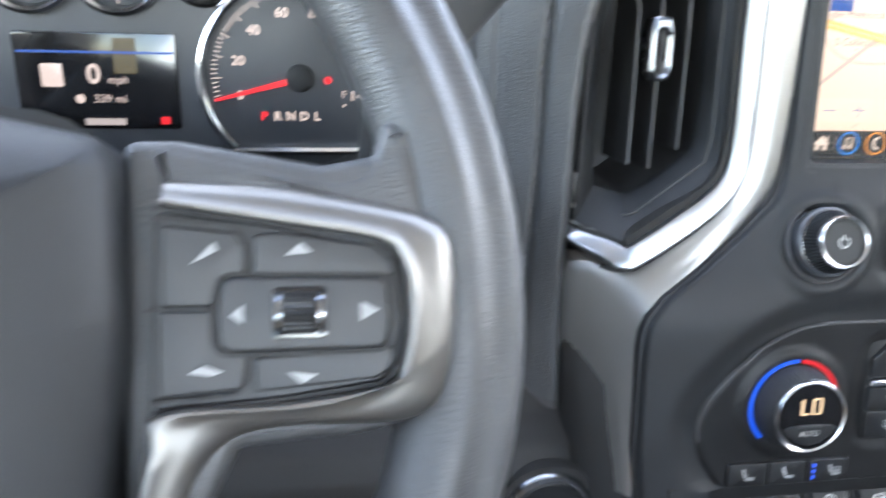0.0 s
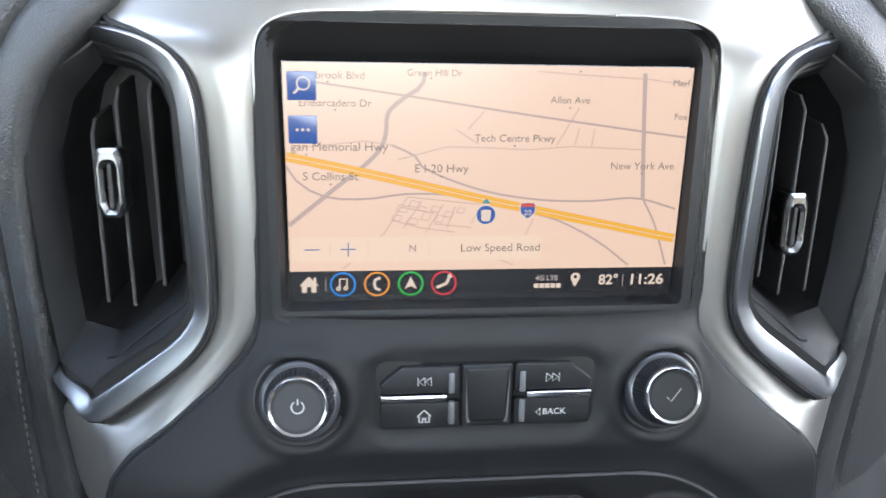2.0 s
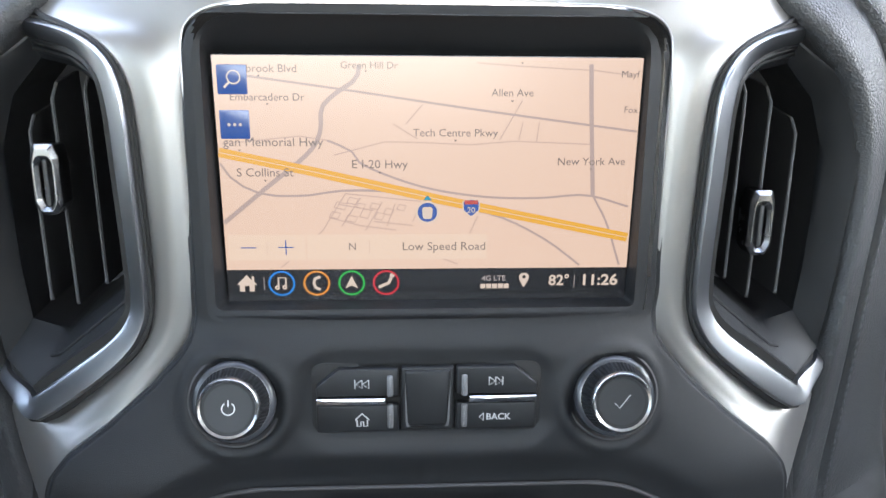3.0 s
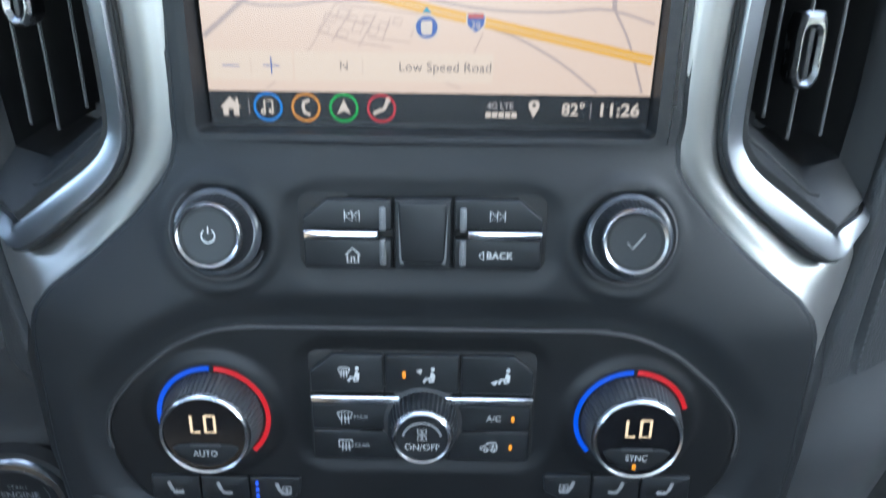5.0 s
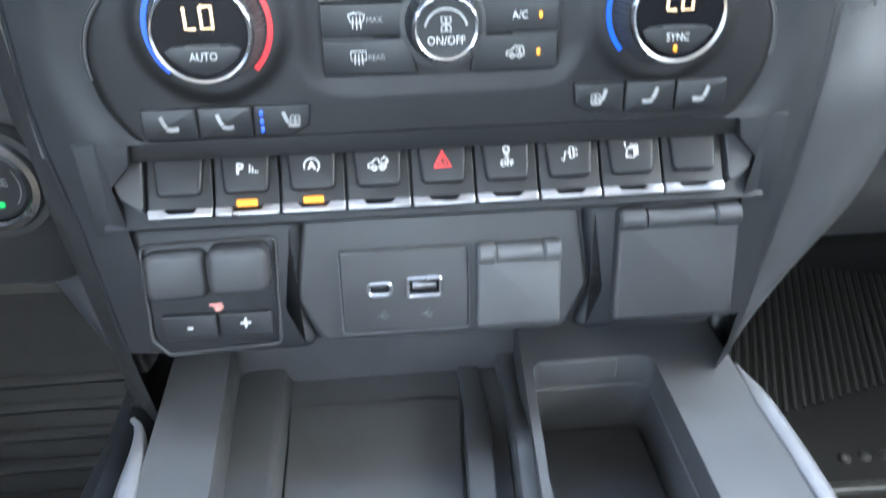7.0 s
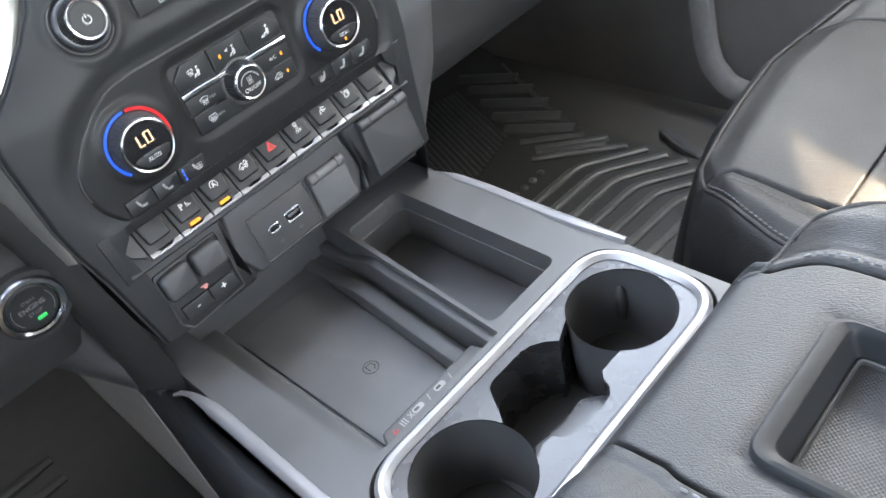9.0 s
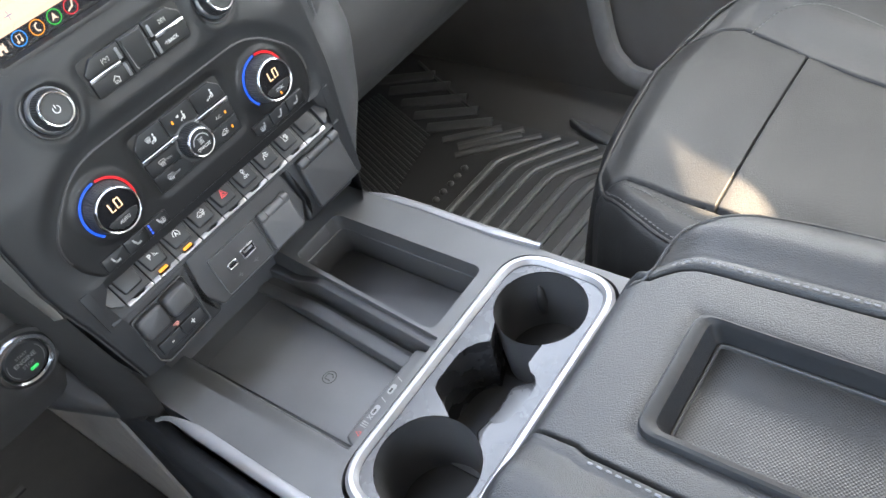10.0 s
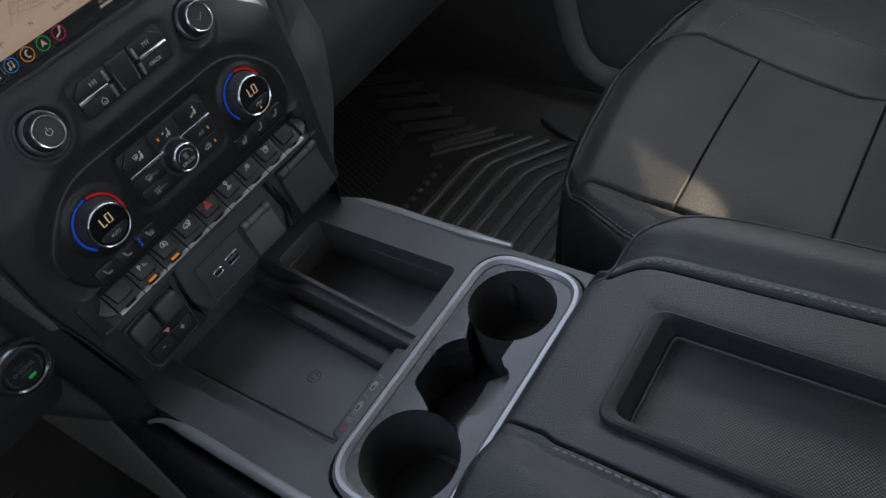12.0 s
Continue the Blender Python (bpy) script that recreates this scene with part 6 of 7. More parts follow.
# ---- passenger seat ----
SEATTHREAD = material("dim_grey_thread", (0.10, 0.097, 0.094), 0.6, grain=0.5, grain_size=2500)
seat = thing("passenger_seat", "black leather passenger seat cushion with stitched panels", "seat")


SEAT_LEFT = [(-0.95, 0.176), (-0.60, 0.176), (-0.42, 0.184), (-0.365, 0.199), (-0.326, 0.217), (-0.290, 0.238), (-0.271, 0.261), (-0.262, 0.31)]
SEAT_FRONT = [(0.15, -0.330), (0.210, -0.300), (0.258, -0.272), (0.346, -0.260), (0.443, -0.250), (0.512, -0.256), (0.565, -0.272), (0.638, -0.305), (0.70, -0.36)]
SEAM_RIGHT = [(-0.95, 0.47), (-0.509, 0.470), (-0.447, 0.489), (-0.396, 0.507), (-0.351, 0.528), (-0.315, 0.544), (-0.283, 0.536), (-0.25, 0.50)]
SEAM_LEFT = [(-0.95, 0.244), (-0.415, 0.246), (-0.366, 0.250), (-0.329, 0.257), (-0.303, 0.260), (-0.280, 0.248), (-0.25, 0.22)]


def groove(d, depth, width):
    return depth * math.exp(-(d / width) ** 2)


def drop(d):
    """Falls away softly past an edge."""
    d = max(0.0, d)
    return 75 * d * d if d < 0.035 else 75 * 0.035 ** 2 + 5.25 * (d - 0.035)


def seat_z(x, y):
    z = 0.403 + 0.030 * min(0.0, y + 0.36) * 0.5
    left, right = lerp_table(SEAM_LEFT, y), lerp_table(SEAM_RIGHT, y)
    d = x - lerp_table(SEAT_LEFT, y)
    e = lerp_table(SEAT_FRONT, x) - y
    # side bolsters rise a little towards the outside
    z += 0.006 * smooth((left - x) / 0.03) + 0.016 * smooth((x - right) / 0.07)
    z += 0.004 * math.sin(math.pi * min(1.0, max(0.0, (x - left) / max(0.05, right - left))))
    # rounded edges
    z -= 0.008 * (1 - smooth((d + 0.004) / 0.022)) + drop(-d)
    z -= 0.009 * (1 - smooth((e + 0.002) / 0.034)) + drop(-e)
    z -= 4.0 * max(0.0, x - 0.655) ** 1.3
    # seams between the panels
    z -= groove(x - left, 0.0040, 0.0020) + groove(x - right, 0.0040, 0.0020) + groove(d - 0.001, 0.0022, 0.0018) * (1 if e > 0.0 else 0)
    if left < x < right:
        for sy in (-0.396, -0.536):
            z += 0.0030 * math.exp(-((y - sy) / 0.028) ** 2) - groove(y - sy, 0.0030, 0.0009)
    return z


def seat_point(x, y):
    return (x, y, max(seat_z(x, y), 0.16))


part("cushion", grid(seat_point, span(0.150, 0.700, 330), sorted(set(span(-0.95, -0.60, 60) + span(-0.60, -0.225, 240) + span(-0.401, -0.391, 16) + span(-0.541, -0.531, 16)))), SEATSKIN, seat)
part("rail_end", slab(rounded([(-0.014, -0.055), (0.010, -0.055), (0.012, 0.010), (0.002, 0.060), (-0.006, 0.060), (-0.014, 0.010)], 0.006, 4), 0.0, 0.016, 0.005), CONSOLE, seat, m=pose(0.805, 0.055, -0.040, 0, 0, -20))
part("seat_base", stack_loops([[(x, y, 0.26) for x, y in rounded(rect(0.44, 0.58, 0.44, -0.62), 0.05, 6)], [(x, y, -0.03) for x, y in rounded(rect(0.40, 0.50, 0.44, -0.64), 0.05, 6)]]), DARK, seat)
part("backrest", stack_loops([[(x, -0.95 - 0.02 * k, 0.30 + 0.16 * k) for x in (0.22, 0.66)] + [(x, -1.10 - 0.05 * k, 0.30 + 0.16 * k) for x in (0.66, 0.22)] for k in range(5)]), SEATSKIN, seat)
for pts in ([(lerp_table(SEAT_LEFT, y) + 0.0045, y) for y in span(-0.285, -0.60, 50)], [(lerp_table(SEAM_LEFT, y) - 0.012 - 0.5 * max(0, -0.33 - y) * 0.4, y) for y in span(-0.305, -0.60, 40)],
            [(0.534, -0.322), (0.560, -0.333), (0.577, -0.349), (0.588, -0.383), (0.575, -0.422), (0.541, -0.49), (0.515, -0.56)]):
    path = [(x, y, seat_z(x, y) + 0.0003) for x, y, _ in along([(x, y, 0) for x, y in pts], 60)]
    stitches("seam_thread", path, 0.0044, 0.0010, 0.0007, seat, (0, 0, 1), mat=SEATTHREAD)


edge = [(lerp_table(SEAT_LEFT, y), y) for y in span(-0.60, -0.290, 30)] + [(x, lerp_table(SEAT_FRONT, x)) for x in span(0.262, 0.64, 40)]
part("piping", tube([(x, y, seat_z(x, y) + 0.0012) for x, y, _ in along([(x, y, 0) for x, y in edge], 120)], 0.0022, 8, (0, 0, 1)), SEATSKIN, seat, "rolled leather piping")


# ---- dashboard body ----
dash = thing("dashboard", "black leather-wrapped pickup dashboard with padded edges", "dashboard")
ROLL_IN = [(0.158, 0.006, 0.345), (0.166, 0.022, 0.375), (0.174, 0.030, 0.41), (0.180, 0.024, 0.46), (0.190, 0.020, 0.53), (0.1965, 0.017, 0.60), (0.1990, 0.015, 0.66), (0.1980, 0.014, 0.74), (0.1890, 0.013, 0.782), (0.1715, 0.016, 0.806), (0.1530, 0.022, 0.8215), (0.128, 0.030, 0.842)]
ROLL_OUT = [(0.196, 0.050, 0.338), (0.2100, 0.052, 0.356), (0.2320, 0.054, 0.392), (0.2500, 0.056, 0.432), (0.2630, 0.058, 0.470), (0.2700, 0.056, 0.52), (0.2640, 0.050, 0.60), (0.252, 0.045, 0.70), (0.252, 0.046, 0.78), (0.246, 0.050, 0.825), (0.225, 0.060, 0.860), (0.19, 0.070, 0.885), (0.15, 0.075, 0.900)]


# Passenger flank lighter than the driver's; its window light is put into the colour.
FLANK_LIT = material("lit_flank_plastic", (0.044, 0.0446, 0.046), 0.42, grain=0.2, grain_size=2200, spots_size=25, spec=0.45)


def leather_roll(s):
    low = [(x - 0.020 * smooth((0.52 - z) / 0.05) if s < 0 else x + 0.018 * smooth((z - 0.36) / 0.08) * (1 - smooth((z - 0.53) / 0.08)), y, z) for x, y, z in ROLL_OUT]
    a, b = along(mirrored(ROLL_IN, s), 60), along(mirrored([(x - (0.004 if s < 0 and z > 0.6 else 0.0), y, z) for x, y, z in low], s), 60)
    R = []
    for p, q in zip(a, b):
        d = (q - p)
        line = [p + Vector((0, 0.03, 0))]
        for k in range(33):
            t = k / 32
            c = p.lerp(q, t)
            bulge = (0.008 + 0.016 * smooth((0.56 - p.z) / 0.06)) * math.sin(math.pi * t) ** 0.7 + 0.004 * smooth((0.35 - t) / 0.3) * smooth(t / 0.08)
            groove = 0.0042 * math.exp(-((t - 0.345) / 0.030) ** 2) * smooth((p.z - 0.55) / 0.02) + (0.0030 * math.exp(-((t - 0.78) / 0.05) ** 2) if s < 0 and p.z > 0.66 else 0)
            c.y -= bulge - groove
            line.append(c)
        line.append(q + Vector((0, 0.25, 0)))
        R.append(line)
    split = next(i for i, p in enumerate(a) if p.z > 0.545)
    for name, mat, label, rows in (("padded_roll", LEATHER, "pebbled black leather roll", R[split:]), ("lower_flank", FLANK_LIT if s > 0 else HARD, "smooth grey plastic flank", R[:split + 1])):
        piece = bmesh.new()
        made = [[piece.verts.new(p) for p in line] for line in rows]
        for r0, r1 in zip(made, made[1:]):
            for k in range(len(r0) - 1):
                piece.faces.new((r0[k], r0[k + 1], r1[k + 1], r1[k]))
        part(name, piece, mat, dash, label, angle=60)
    path = []
    for p, q in list(zip(a, b))[split:]:
        t = 0.38
        c = p.lerp(q, t)
        c.y -= 0.008 * math.sin(math.pi * t) ** 0.7 + 0.0010
        path.append(c)
    stitches("seam_thread", path, 0.0036, 0.0014, 0.0006, dash, (0, -1, 0), mat=THREAD)


for s in (-1, 1):
    leather_roll(s)
part("dash_top", grid(lambda x, y: (x, y, 0.868 + 0.012 * math.sin(math.pi * min(1, max(0, (y - 0.02) / 0.8))) - 0.03 * smooth((y - 0.6) / 0.3)), span(-0.95, 0.95, 40), [0.030, 0.045, 0.07] + span(0.12, 0.86, 16)), LEATHER, dash)
# passenger side: front face, turned under towards the firewall
face = [(0.055, 0.875), (0.045, 0.850), (0.060, 0.80), (0.078, 0.72), (0.085, 0.64), (0.072, 0.565), (0.064, 0.478), (0.084, 0.410), (0.128, 0.350), (0.220, 0.345), (0.80, 0.43)]
part("passenger_face", grid(lambda x, t: (x, lerp_table([(i / 10, f[0]) for i, f in enumerate(face)], t), lerp_table([(i / 10, f[1]) for i, f in enumerate(face)], t)), span(0.245, 0.95, 10), span(0, 1, 41)), material("lower_dash_plastic", (0.034, 0.033, 0.032), 0.50, grain=0.3, grain_size=1500), dash)
# driver side below the cluster, with the button panel
face_l = [(0.075, 0.668), (0.052, 0.655), (0.042, 0.60), (0.015, 0.548), (-0.004, 0.536), (-0.010, 0.520), (-0.006, 0.470), (0.010, 0.43), (0.08, 0.40), (0.50, 0.38)]
part("driver_face", grid(lambda x, t: (x, lerp_table([(i / 9, f[0]) for i, f in enumerate(face_l)], t) + 0.05 * smooth((x + 0.190) / 0.03), lerp_table([(i / 9, f[1]) for i, f in enumerate(face_l)], t)), span(-0.95, -0.160, 40), span(0, 1, 45)), DARK, dash)
# flanks between stack and console
for s in (-1, 1):
    rows = [((0.165, 0.008, 0.605), (0.198, 0.036, 0.605)), ((0.168, -0.018, 0.575), (0.195, 0.030, 0.575)), ((0.167, -0.026, 0.53), (0.192, 0.030, 0.53)), ((0.163, -0.034, 0.49), (0.186, 0.030, 0.48)), ((0.156, -0.040, 0.44), (0.180, 0.034, 0.43)), ((0.152, -0.040, 0.40), (0.176, 0.036, 0.385)), ((0.152, -0.030, 0.36), (0.176, 0.04, 0.34))]
    bm = bmesh.new()
    R = [[bm.verts.new(Vector((s * a[0], *a[1:])).lerp(Vector((s * b[0], *b[1:])), k / 10) + Vector((s * 0.012 * math.sin(math.pi * k / 10), -0.004 * math.sin(math.pi * k / 10), 0))) for k in range(11)] for a, b in rows]
    for r0, r1 in zip(R, R[1:]):
        for k in range(10):
            bm.faces.new((r0[k], r0[k + 1], r1[k + 1], r1[k]))
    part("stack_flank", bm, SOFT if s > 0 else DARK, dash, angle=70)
for s in (-1, 1):
    part("side_backing", box(min(s * 0.150, s * 0.235), max(s * 0.150, s * 0.235), 0.052, 0.062, 0.40, 0.655), DARK, dash)
part("stack_backing", box(-0.158, 0.158, 0.03, 0.10, 0.28, 0.62), DARK, dash)
part("tunnel_cover", box(-0.17, 0.18, 0.10, 0.80, -0.05, 0.42), CARPET, dash, "dark grey carpeted tunnel")

# ---- instrument cluster ----
cluster = thing("instrument_cluster", "instrument cluster with speedometer and small lit display", "gauges", pose(-0.3387, 0.15, 0.714, 90, 0, 0))
part("backing", slab(rect(0.42, 0.22, -0.09, 0.02), -0.02, 0.0, 0.001), DIAL, cluster)
part("hood", stack_loops([[(x, y, z) for x, y in rounded(rect(0.44, 0.24, -0.09, 0.02), 0.03, 5)] for z in (-0.01, 0.095)], False, False), DARK, cluster)
ring_path = [(x, y, 0.006) for x, y in rounded(arc(0.0600, 226, -46, 40), 0, 1)]
dial = part("speedometer_dial", slab(disc(0.058, 48), 0.0, 0.003, 0.001), DIAL, cluster)
part("dial_ring", sweep(ring_path + [(0.0417, -0.0455, 0.006), (-0.0417, -0.0455, 0.006)], [(-0.0028, -0.004), (-0.0022, 0.003), (0.0, 0.004), (0.0022, 0.003), (0.0028, -0.004)], (0, 0, 1), closed=True), CHROME, dial, "bright dial ring")
ticks = []
for k in range(71):
    a = radians(196 - 212 * k / 70)
    r0 = 0.0505 if k % 5 else 0.0480
    ticks.append([(r0 * math.cos(a), r0 * math.sin(a)), (0.0540 * math.cos(a), 0.0540 * math.sin(a))])
part("scale", ribbon(ticks, 0.0007, 0.0034), GAUGE_W, dial)
for k, body in enumerate(("0", "20", "40", "60", "80", "100", "120", "140")):
    a = radians(196 - 212 * k / 7)
    text("dial_number", body, 0.0080, GAUGE_W, dial, 0.0385 * math.cos(a), 0.0405 * math.sin(a), 0.0034, bold=0.0003)
part("needle", stack_loops([[(0.000, 0.0022, z), (0.000, -0.0022, z), (-0.052, -0.0148, z), (-0.0525, -0.0132, z)] for z in (0.006, 0.0075)]), NEEDLE, dial, "lit red needle")
part("needle_hub", lathe([(0.0085, 0.003), (0.0085, 0.008), (0.006, 0.0095), (0.001, 0.0095)], 24), DARK, dial)
part("lamp_red", flat([disc(0.0025, 18, 0.0174, -0.0012)], 0.0034), NEEDLE, dial)
for k, body in enumerate("PRNDL"):
    text("gear_letter", body, 0.0075, NEEDLE if k == 0 else GAUGE_W, dial, -0.0228 + 0.0083 * k, -0.0243, 0.0034, bold=0.0003)
text("fuel_letter", "F", 0.007, GAUGE_W, dial, 0.0276, -0.0103, 0.0034)
part("fuel_mark", flat([disc(0.001, 8, 0.0276, -0.017)], 0.0034), GAUGE_W, dial)
info = part("info_display", slab(rounded(rect(0.0935, 0.058, -0.1210, -0.004), 0.002, 3), 0.0, 0.002, 0.0004), PIANO, cluster, "small dark driver display")
part("info_line", ribbon([[(-0.166, 0.0135), (-0.076, 0.0135)]], 0.0014, 0.0022), CLUSTER_BLUE, info)
part("speed_limit_sign", slab(rounded(rect(0.0125, 0.0140, -0.1475, -0.0005), 0.0015, 3), 0.002, 0.0023, 0.0001), GAUGE_W, info)
text("speed_number", "0", 0.0165, GAUGE_W, info, -0.1235, 0.000, 0.0023, bold=0.0004)
text("speed_unit", "mph", 0.0068, GAUGE_W, info, -0.1095, -0.003, 0.0023)
text("range_lettering", "339 mi", 0.0070, GAUGE_W, info, -0.1150, -0.0145, 0.0023)
part("range_mark", flat([disc(0.0028, 16, -0.1325, -0.0145)], 0.0023), GAUGE_W, info)
part("info_bar", flat([rect(0.024, 0.0042, -0.1190, -0.0285)], 0.0023), UI_GREY, info)
part("info_bar", flat([rect(0.007, 0.004, -0.157, -0.0275)], 0.0023), UI_GREY, info)
part("info_lamp", flat([rect(0.0050, 0.0045, -0.0835, -0.0275)], 0.0023), NEEDLE, info)
# A dim glowing patch painted as the reflection on the driver display.
part("info_reflection_strip", flat([rect(0.0135, 0.021, -0.1045, 0.0115)], 0.0021), glow("amber_reflection_glow", (0.10, 0.08, 0.035), 1.0), info)
for x, r, ang in ((-0.154, 0.026, 220), (-0.1045, 0.026, 160), (-0.055, 0.020, 200)):
    g = part("small_gauge", slab(disc(r - 0.003, 32, x, 0.063), 0.0, 0.003, 0.0008), DIAL, cluster)
    part("gauge_ring", sweep([(px, py, 0.005) for px, py in disc(r, 40, x, 0.063)], [(-0.0024, -0.004), (-0.002, 0.002), (0, 0.003), (0.002, 0.002), (0.0024, -0.004)], (0, 0, 1), closed=True), CHROME, g)
    part("gauge_scale", ribbon([[((r - 0.008) * math.cos(radians(a)) + x, (r - 0.008) * math.sin(radians(a)) + 0.063), ((r - 0.005) * math.cos(radians(a)) + x, (r - 0.005) * math.sin(radians(a)) + 0.063)] for a in range(180, 361, 30)], 0.0008, 0.0034), GAUGE_W, g)
    part("gauge_needle", ribbon([[(x, 0.063), (x + (r - 0.007) * math.cos(radians(ang)), 0.063 + (r - 0.007) * math.sin(radians(ang)))]], 0.0016, 0.004), NEEDLE, g)

# ---- steering wheel ----
WHEEL = plane_frame((-0.4655, -0.16, 0.6765), (0, 0.375, 0.927))
wheel = thing("steering_wheel", "grey leather steering wheel with silver-trimmed spoke controls", "steering wheel", WHEEL)
rim_path = [(0.1826 * math.cos(2 * math.pi * k / 96), 0.012 + 0.1826 * math.sin(2 * math.pi * k / 96), -0.0145) for k in range(96)]
part("rim", sweep(rim_path, [((0.0185 - g) * math.cos(a), (0.0165 - g) * math.sin(a)) for a, g in [(q, {6: 0.0010, 7: 0.0022, 8: 0.0030, 9: 0.0030, 10: 0.0022, 11: 0.0010}.get(i, 0.0)) for i, q in enumerate(span(0, 2 * math.pi * 47 / 48, 47))]], (0, 0, 1), closed=True), RIMSKIN, wheel, "grained grey leather rim", angle=80)
hub = rounded([(-0.088, -0.075), (0.080, -0.075), (0.0885, 0.010), (0.0865, 0.058), (0.050, 0.066), (-0.050, 0.066), (-0.0865, 0.058), (-0.0885, 0.010)], 0.012, 5)
part("airbag_cover", stack_loops([[(x, y, -0.03) for x, y in hub], [(x, y, 0.006) for x, y in hub], [(x, y, 0.013) for x, y in inset(hub, 0.003)], [(x, y, 0.018) for x, y in inset(hub, 0.010)], [(x * 0.72, y * 0.72, 0.027) for x, y in hub], [(x * 0.45, y * 0.45, 0.032) for x, y in hub], [(x * 0.15, y * 0.15, 0.034) for x, y in hub]]), SOFT, wheel, "smooth dark airbag cover")
for s in (-1, 1):
    def P(l):
        return [(s * x * MM, y * MM) for x, y in l]
    spoke = rounded(P([(86, -42), (108, -42), (116, -26), (150, -24), (168, -20), (172, 6), (168, 60), (156, 56), (140, 53), (100, 60), (86, 60)]), 0.004, 3)
    part("spoke", slab(spoke, -0.028, -0.001, 0.004), RIMSKIN, wheel)
    side = P([(98, 48), (128, 46), (157, 41), (170, 37), (176, 30), (177, 10), (175, -6), (170, -16), (159, -20), (128, -20), (114, -23), (105, -33), (101, -44), (90, -44), (94, -25), (96, -14.5), (128, -13), (156, -9.5), (161, -4), (163, 7), (163, 18), (161, 26), (155, 31), (128, 36), (98, 41)])
    out_line, in_line = side[:13], side[13:][::-1]
    po, pi = along([(x, y, 0) for x, y in out_line], 90), along([(x, y, 0) for x, y in in_line], 90)
    bm = bmesh.new()
    R = []
    for q, r in zip(po, pi):
        line = []
        for t, h in ((0.0, -0.006), (0.0, 0.0010), (0.06, 0.0030), (0.25, 0.0052), (0.50, 0.0066), (0.74, 0.0072), (0.84, 0.0085), (0.95, 0.0082), (1.0, 0.0068), (1.0, -0.002)):
            c = q.lerp(r, t)
            line.append(bm.verts.new((c.x, c.y, h)))
        R.append(line)
    for r0, r1 in zip(R, R[1:]):
        for k in range(len(r0) - 1):
            bm.faces.new((r0[k], r0[k + 1], r1[k + 1], r1[k]))
    web = [(92, 60), (116, 55.4), (133, 51), (145, 49.5), (150, 50.5), (153.5, 53.5), (156, 59), (157.5, 66), (166, 64), (169, 50), (170, 34), (150, 34), (95, 43)]
    part("spoke_web", slab(rounded(P(web[::-1]), 0.003, 4), -0.026, -0.0002, 0.0045), RIMSKIN, wheel, "leather web running into the rim")
    part("spoke_trim", bm, SPOKE_SILVER, wheel, "satin silver spoke trim", angle=50)
    keys = rounded(P([(93, -14), (128, -12), (156, -8.5), (162, 7), (160, 26), (128, 35), (95, 40)]), 0.003, 3)
    part("button_bed", slab(keys, -0.006, 0.0020, 0.001), HARD, wheel)
    part("thumb_button", slab(rounded(P([(97, 13.5), (97, 36), (116, 33.5), (119, 30), (119, 22.5), (112, 21), (110, 13.5)][::-1]), 0.0015, 3), 0.001, 0.0042, 0.0010), HARD, wheel)
    part("thumb_button", slab(rounded(P([(96, -10.5), (96, 12.5), (110, 12.5), (110.5, 3), (119, 0), (118, -9)][::-1]), 0.0015, 3), 0.001, 0.0042, 0.0010), HARD, wheel)
    part("thumb_button", slab(rounded(P([(121, 21.5), (121, 33), (128, 33.5), (154, 29.5), (159, 25), (160, 20.5)][::-1]), 0.002, 3), 0.001, 0.0042, 0.0010), HARD, wheel)
    part("thumb_button", slab(rounded(P([(121, -0.5), (160, 1.5), (158, -5), (154, -7.5), (121, -10)][::-1]), 0.002, 3), 0.001, 0.0042, 0.0010), HARD, wheel)
    mid = part("direction_pad", slab(rounded(P([(112, 1), (157, 1), (158.5, 10), (157.5, 20.5), (113, 21.5), (111.5, 11)]), 0.004, 4), 0.001, 0.0055, 0.0014), HARD, wheel)
    part("roller_well", slab(rounded(P([(126, 4), (141, 4), (141, 18.5), (126, 18.5)]), 0.002, 4), 0.004, 0.0057, 0.0004), PIANO, mid)
    m = pose(s * 0.1335, 0.0112, 0.0030, 0, 90, 0)
    roller = part("roller", knurled(0.0066, 0.0066, -0.0048, 0.0048, 26, 0.0004), KEY, wheel, "ridged black roller", m=m)
    for e in (-1, 1):
        part("roller_cap", lathe([(0.0066, 0), (0.0064, 0.0016), (0.0056, 0.0022), (0.001, 0.0024)], 28), TAB, roller, m=pose(0, 0, e * 0.0048, 0 if e > 0 else 180, 0, 0))
    signs = [[(134, 30.5), (130, 27), (137, 27.5)], [(134, -8), (130, -4.5), (138, -5.5)], [(115, 11), (118.5, 14), (118.5, 8.5)], [(155, 11.5), (150, 14), (150, 8.5)], [(105, 25), (111, 31), (112, 28.5)], [(104, -4), (108, -2), (113, -4), (110, -5)]]
    part("button_prints", flat([P(q) if s > 0 else P(q)[::-1] for q in signs], 0.0060), PRINT_MID, wheel)
    # Dark ribbons painted round the buttons for the shade in their gaps.
    pad_edge = rounded(P([(111.3, 0.2), (157.8, 0.2), (159.4, 10), (158.3, 21.3), (112.2, 22.3), (110.6, 11)]), 0.004, 5)
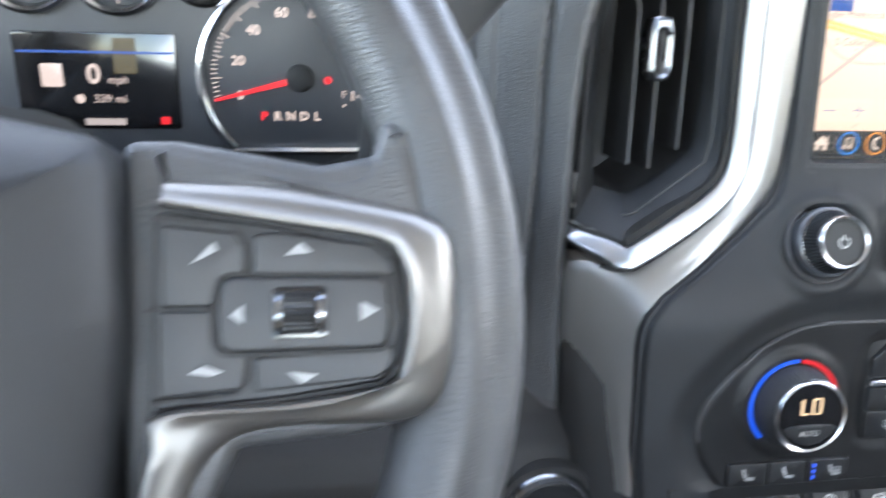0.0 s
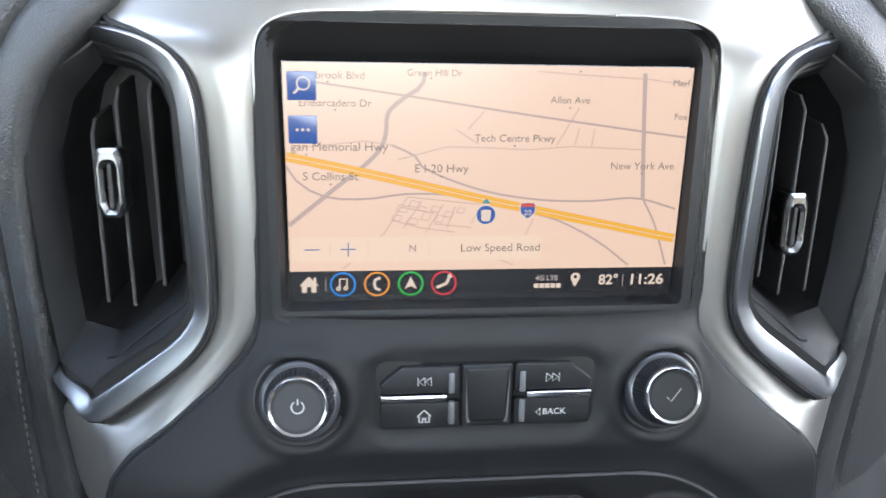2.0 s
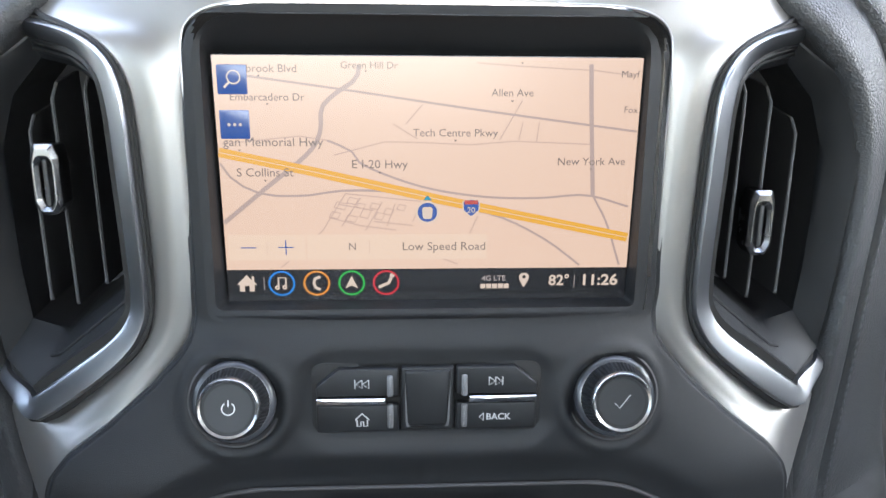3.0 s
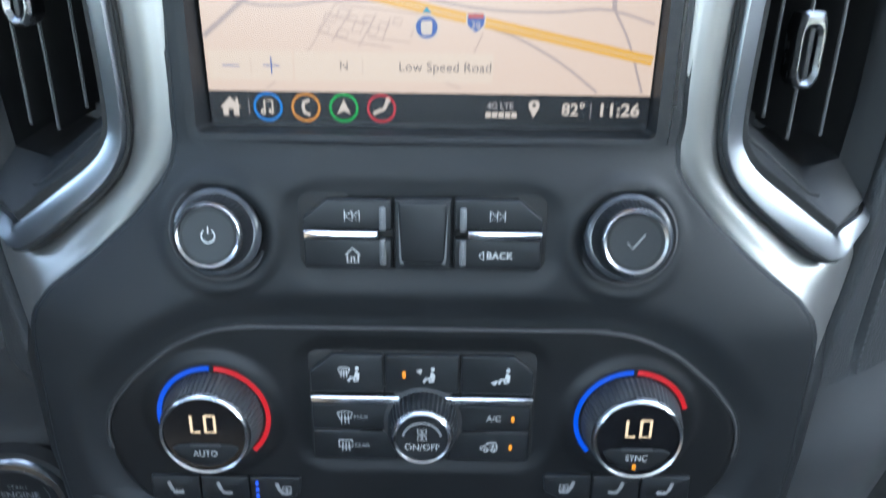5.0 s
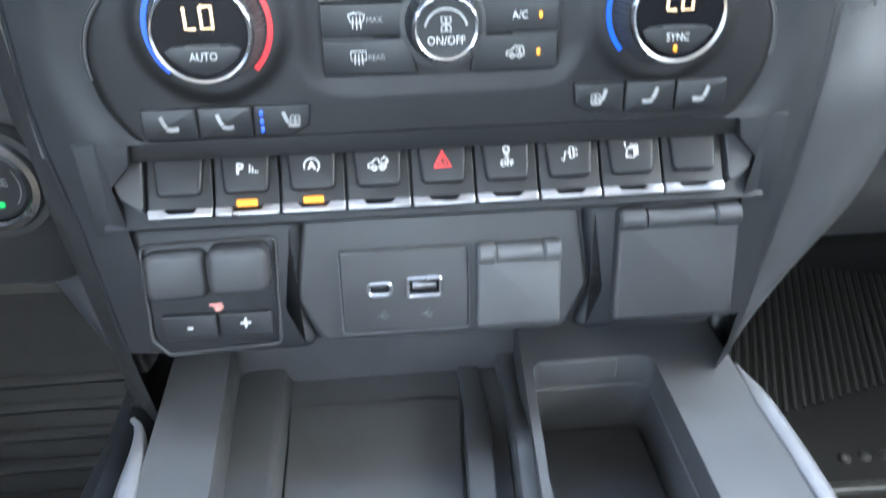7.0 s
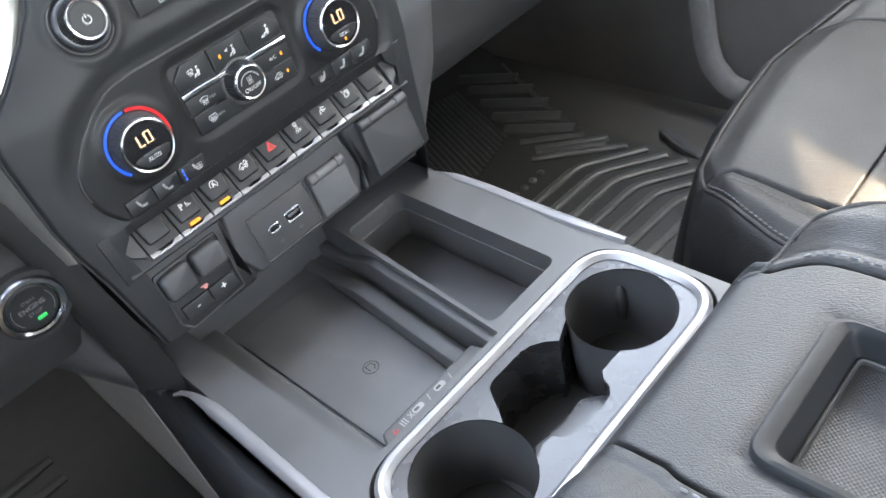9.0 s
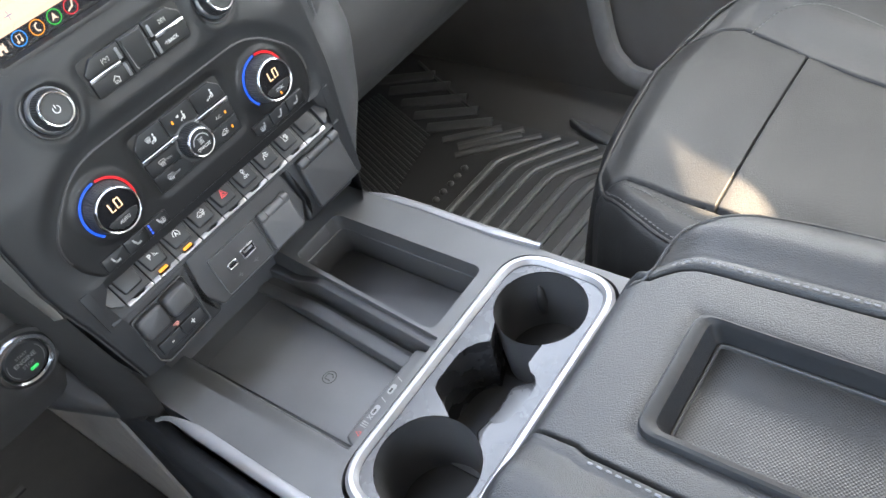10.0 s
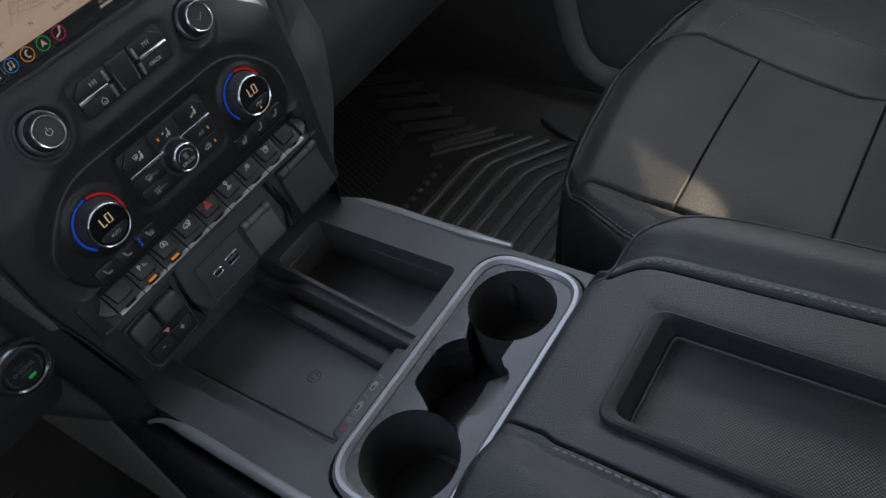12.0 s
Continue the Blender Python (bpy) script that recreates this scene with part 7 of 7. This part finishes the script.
    for line, width, z in (([*pad_edge, pad_edge[0]], 0.0012, 0.0045), (P([(93, 13), (111, 13)]), 0.0009, 0.0046), (P([(95, 37.6), (116, 35.2), (119.4, 31), (119.8, 22)]), 0.0010, 0.0045), (P([(94, -11.6), (117, -10.4), (119.6, -6), (119.8, 0.2)]), 0.0010, 0.0045),
                           (P([(95, 40.6), (128, 35.4), (155, 31), (161, 25), (162.6, 10), (161.5, -3), (156, -9), (128, -12.4), (94, -14.4)]), 0.0012, 0.0034)):
        part("button_gap_shade", ribbon([line], width, z), DARK, wheel)
part("column_shroud", stack_loops([[(x, y, -0.05) for x, y in rounded(rect(0.15, 0.16, 0, 0.0), 0.04, 6)], [(x, y, -0.22) for x, y in rounded(rect(0.16, 0.17, 0, -0.01), 0.04, 6)]]), DARK, wheel)

# ---- column gear lever ----
lever = thing("gear_lever", "black column gear lever with a grained flat handle", "gear lever")
a, b = Vector((-0.2990, -0.016, 0.734)), Vector((-0.2330, -0.040, 0.8185))
d = (b - a).normalized()
yv = d
zv = Vector((0.15, -0.98, 0.1))
zv = (zv - yv * zv.dot(yv)).normalized()
xv = yv.cross(zv)
m = Matrix((xv, yv, zv)).transposed().to_4x4()
m.translation = (a + b) / 2
L = (b - a).length


def oval(scale, y, push=0.0):
    """A flattened oval section of the handle at the height y."""
    ring = []
    for k in range(28):
        c, n = math.cos(2 * math.pi * k / 28), math.sin(2 * math.pi * k / 28)
        ring.append((0.0175 * scale * math.copysign(abs(c) ** 0.75, c), y + push * n, -0.003 + 0.0130 * scale * math.copysign(abs(n) ** 0.75, n)))
    return ring


H = L / 2
handle = part("handle", stack_loops([oval(0.80, -H - 0.004), oval(0.93, -H), oval(0.98, -H + 0.006), oval(1.06, 0.0), oval(1.16, H - 0.004)], True, True), LEVER, lever, m=m)
part("end_cap", stack_loops([oval(1.13, H - 0.0040), oval(1.17, H - 0.0030), oval(1.17, H + 0.0040, -0.0015), oval(1.12, H + 0.0062, -0.0020), oval(1.0, H + 0.0072, -0.0020)]), LEVER, handle, "rounded plastic end cap")
part("range_buttons", slab(rounded([(-0.0125, -H + 0.003), (0.0125, -H + 0.003), (0.0125, -H + 0.026), (-0.0125, -H + 0.026)], [0.008, 0.008, 0.002, 0.002], 5), 0.006, 0.0112, 0.0014), KEY, handle)
text("range_sign", "+  -", 0.010, PRINT_MID, handle, 0, -H + 0.015, 0.0116)
path = along([a + Vector((0.006, 0.006, 0.01)), (-0.300, 0.010, 0.66), (-0.315, 0.05, 0.61), (-0.36, 0.06, 0.59)], 24)
part("stalk", tube(path, 0.013, 14, (1, 0, 0)), DARK, lever)

# ---- start button ----
start = thing("start_button", "round engine start button with bright ring and green lamp", "button", plane_frame((-0.206, -0.012, 0.500), (0, -0.03, 1)))
part("ring", lathe([(0.0250, -0.004), (0.0250, 0.002), (0.0235, 0.0042), (0.0205, 0.0046), (0.0190, 0.0030), (0.0190, -0.004)], 48, False), TAB, start, "bright chrome ring")
part("button_face", lathe([(0.0188, -0.004), (0.0186, 0.0015), (0.0170, 0.0028), (0.001, 0.0024)], 40), KEY, start)
part("bezel", lathe([(0.0290, -0.006), (0.0285, 0.001), (0.0250, 0.0012), (0.0250, -0.006)], 48, False), DARK, start)
text("start_lettering", "ENGINE", 0.0056, PRINT_DIM, start, 0, 0.0015, 0.0032, bold=0.0001)
text("start_lettering", "START", 0.0036, PRINT_DIM, start, 0, 0.0070, 0.0032)
text("start_lettering", "STOP", 0.0044, PRINT_DIM, start, 0, -0.0042, 0.0032)
part("green_lamp", slab(rounded(rect(0.0072, 0.0030, 0.0020, -0.0098), 0.001, 3), 0.002, 0.0034, 0.0003), GREEN_L, start)
for a0 in (150, -40):
    part("arc_print", ribbon([arc(0.0150, a0, a0 + 70, 12)], 0.0005, 0.0032), PRINT_DIM, start)
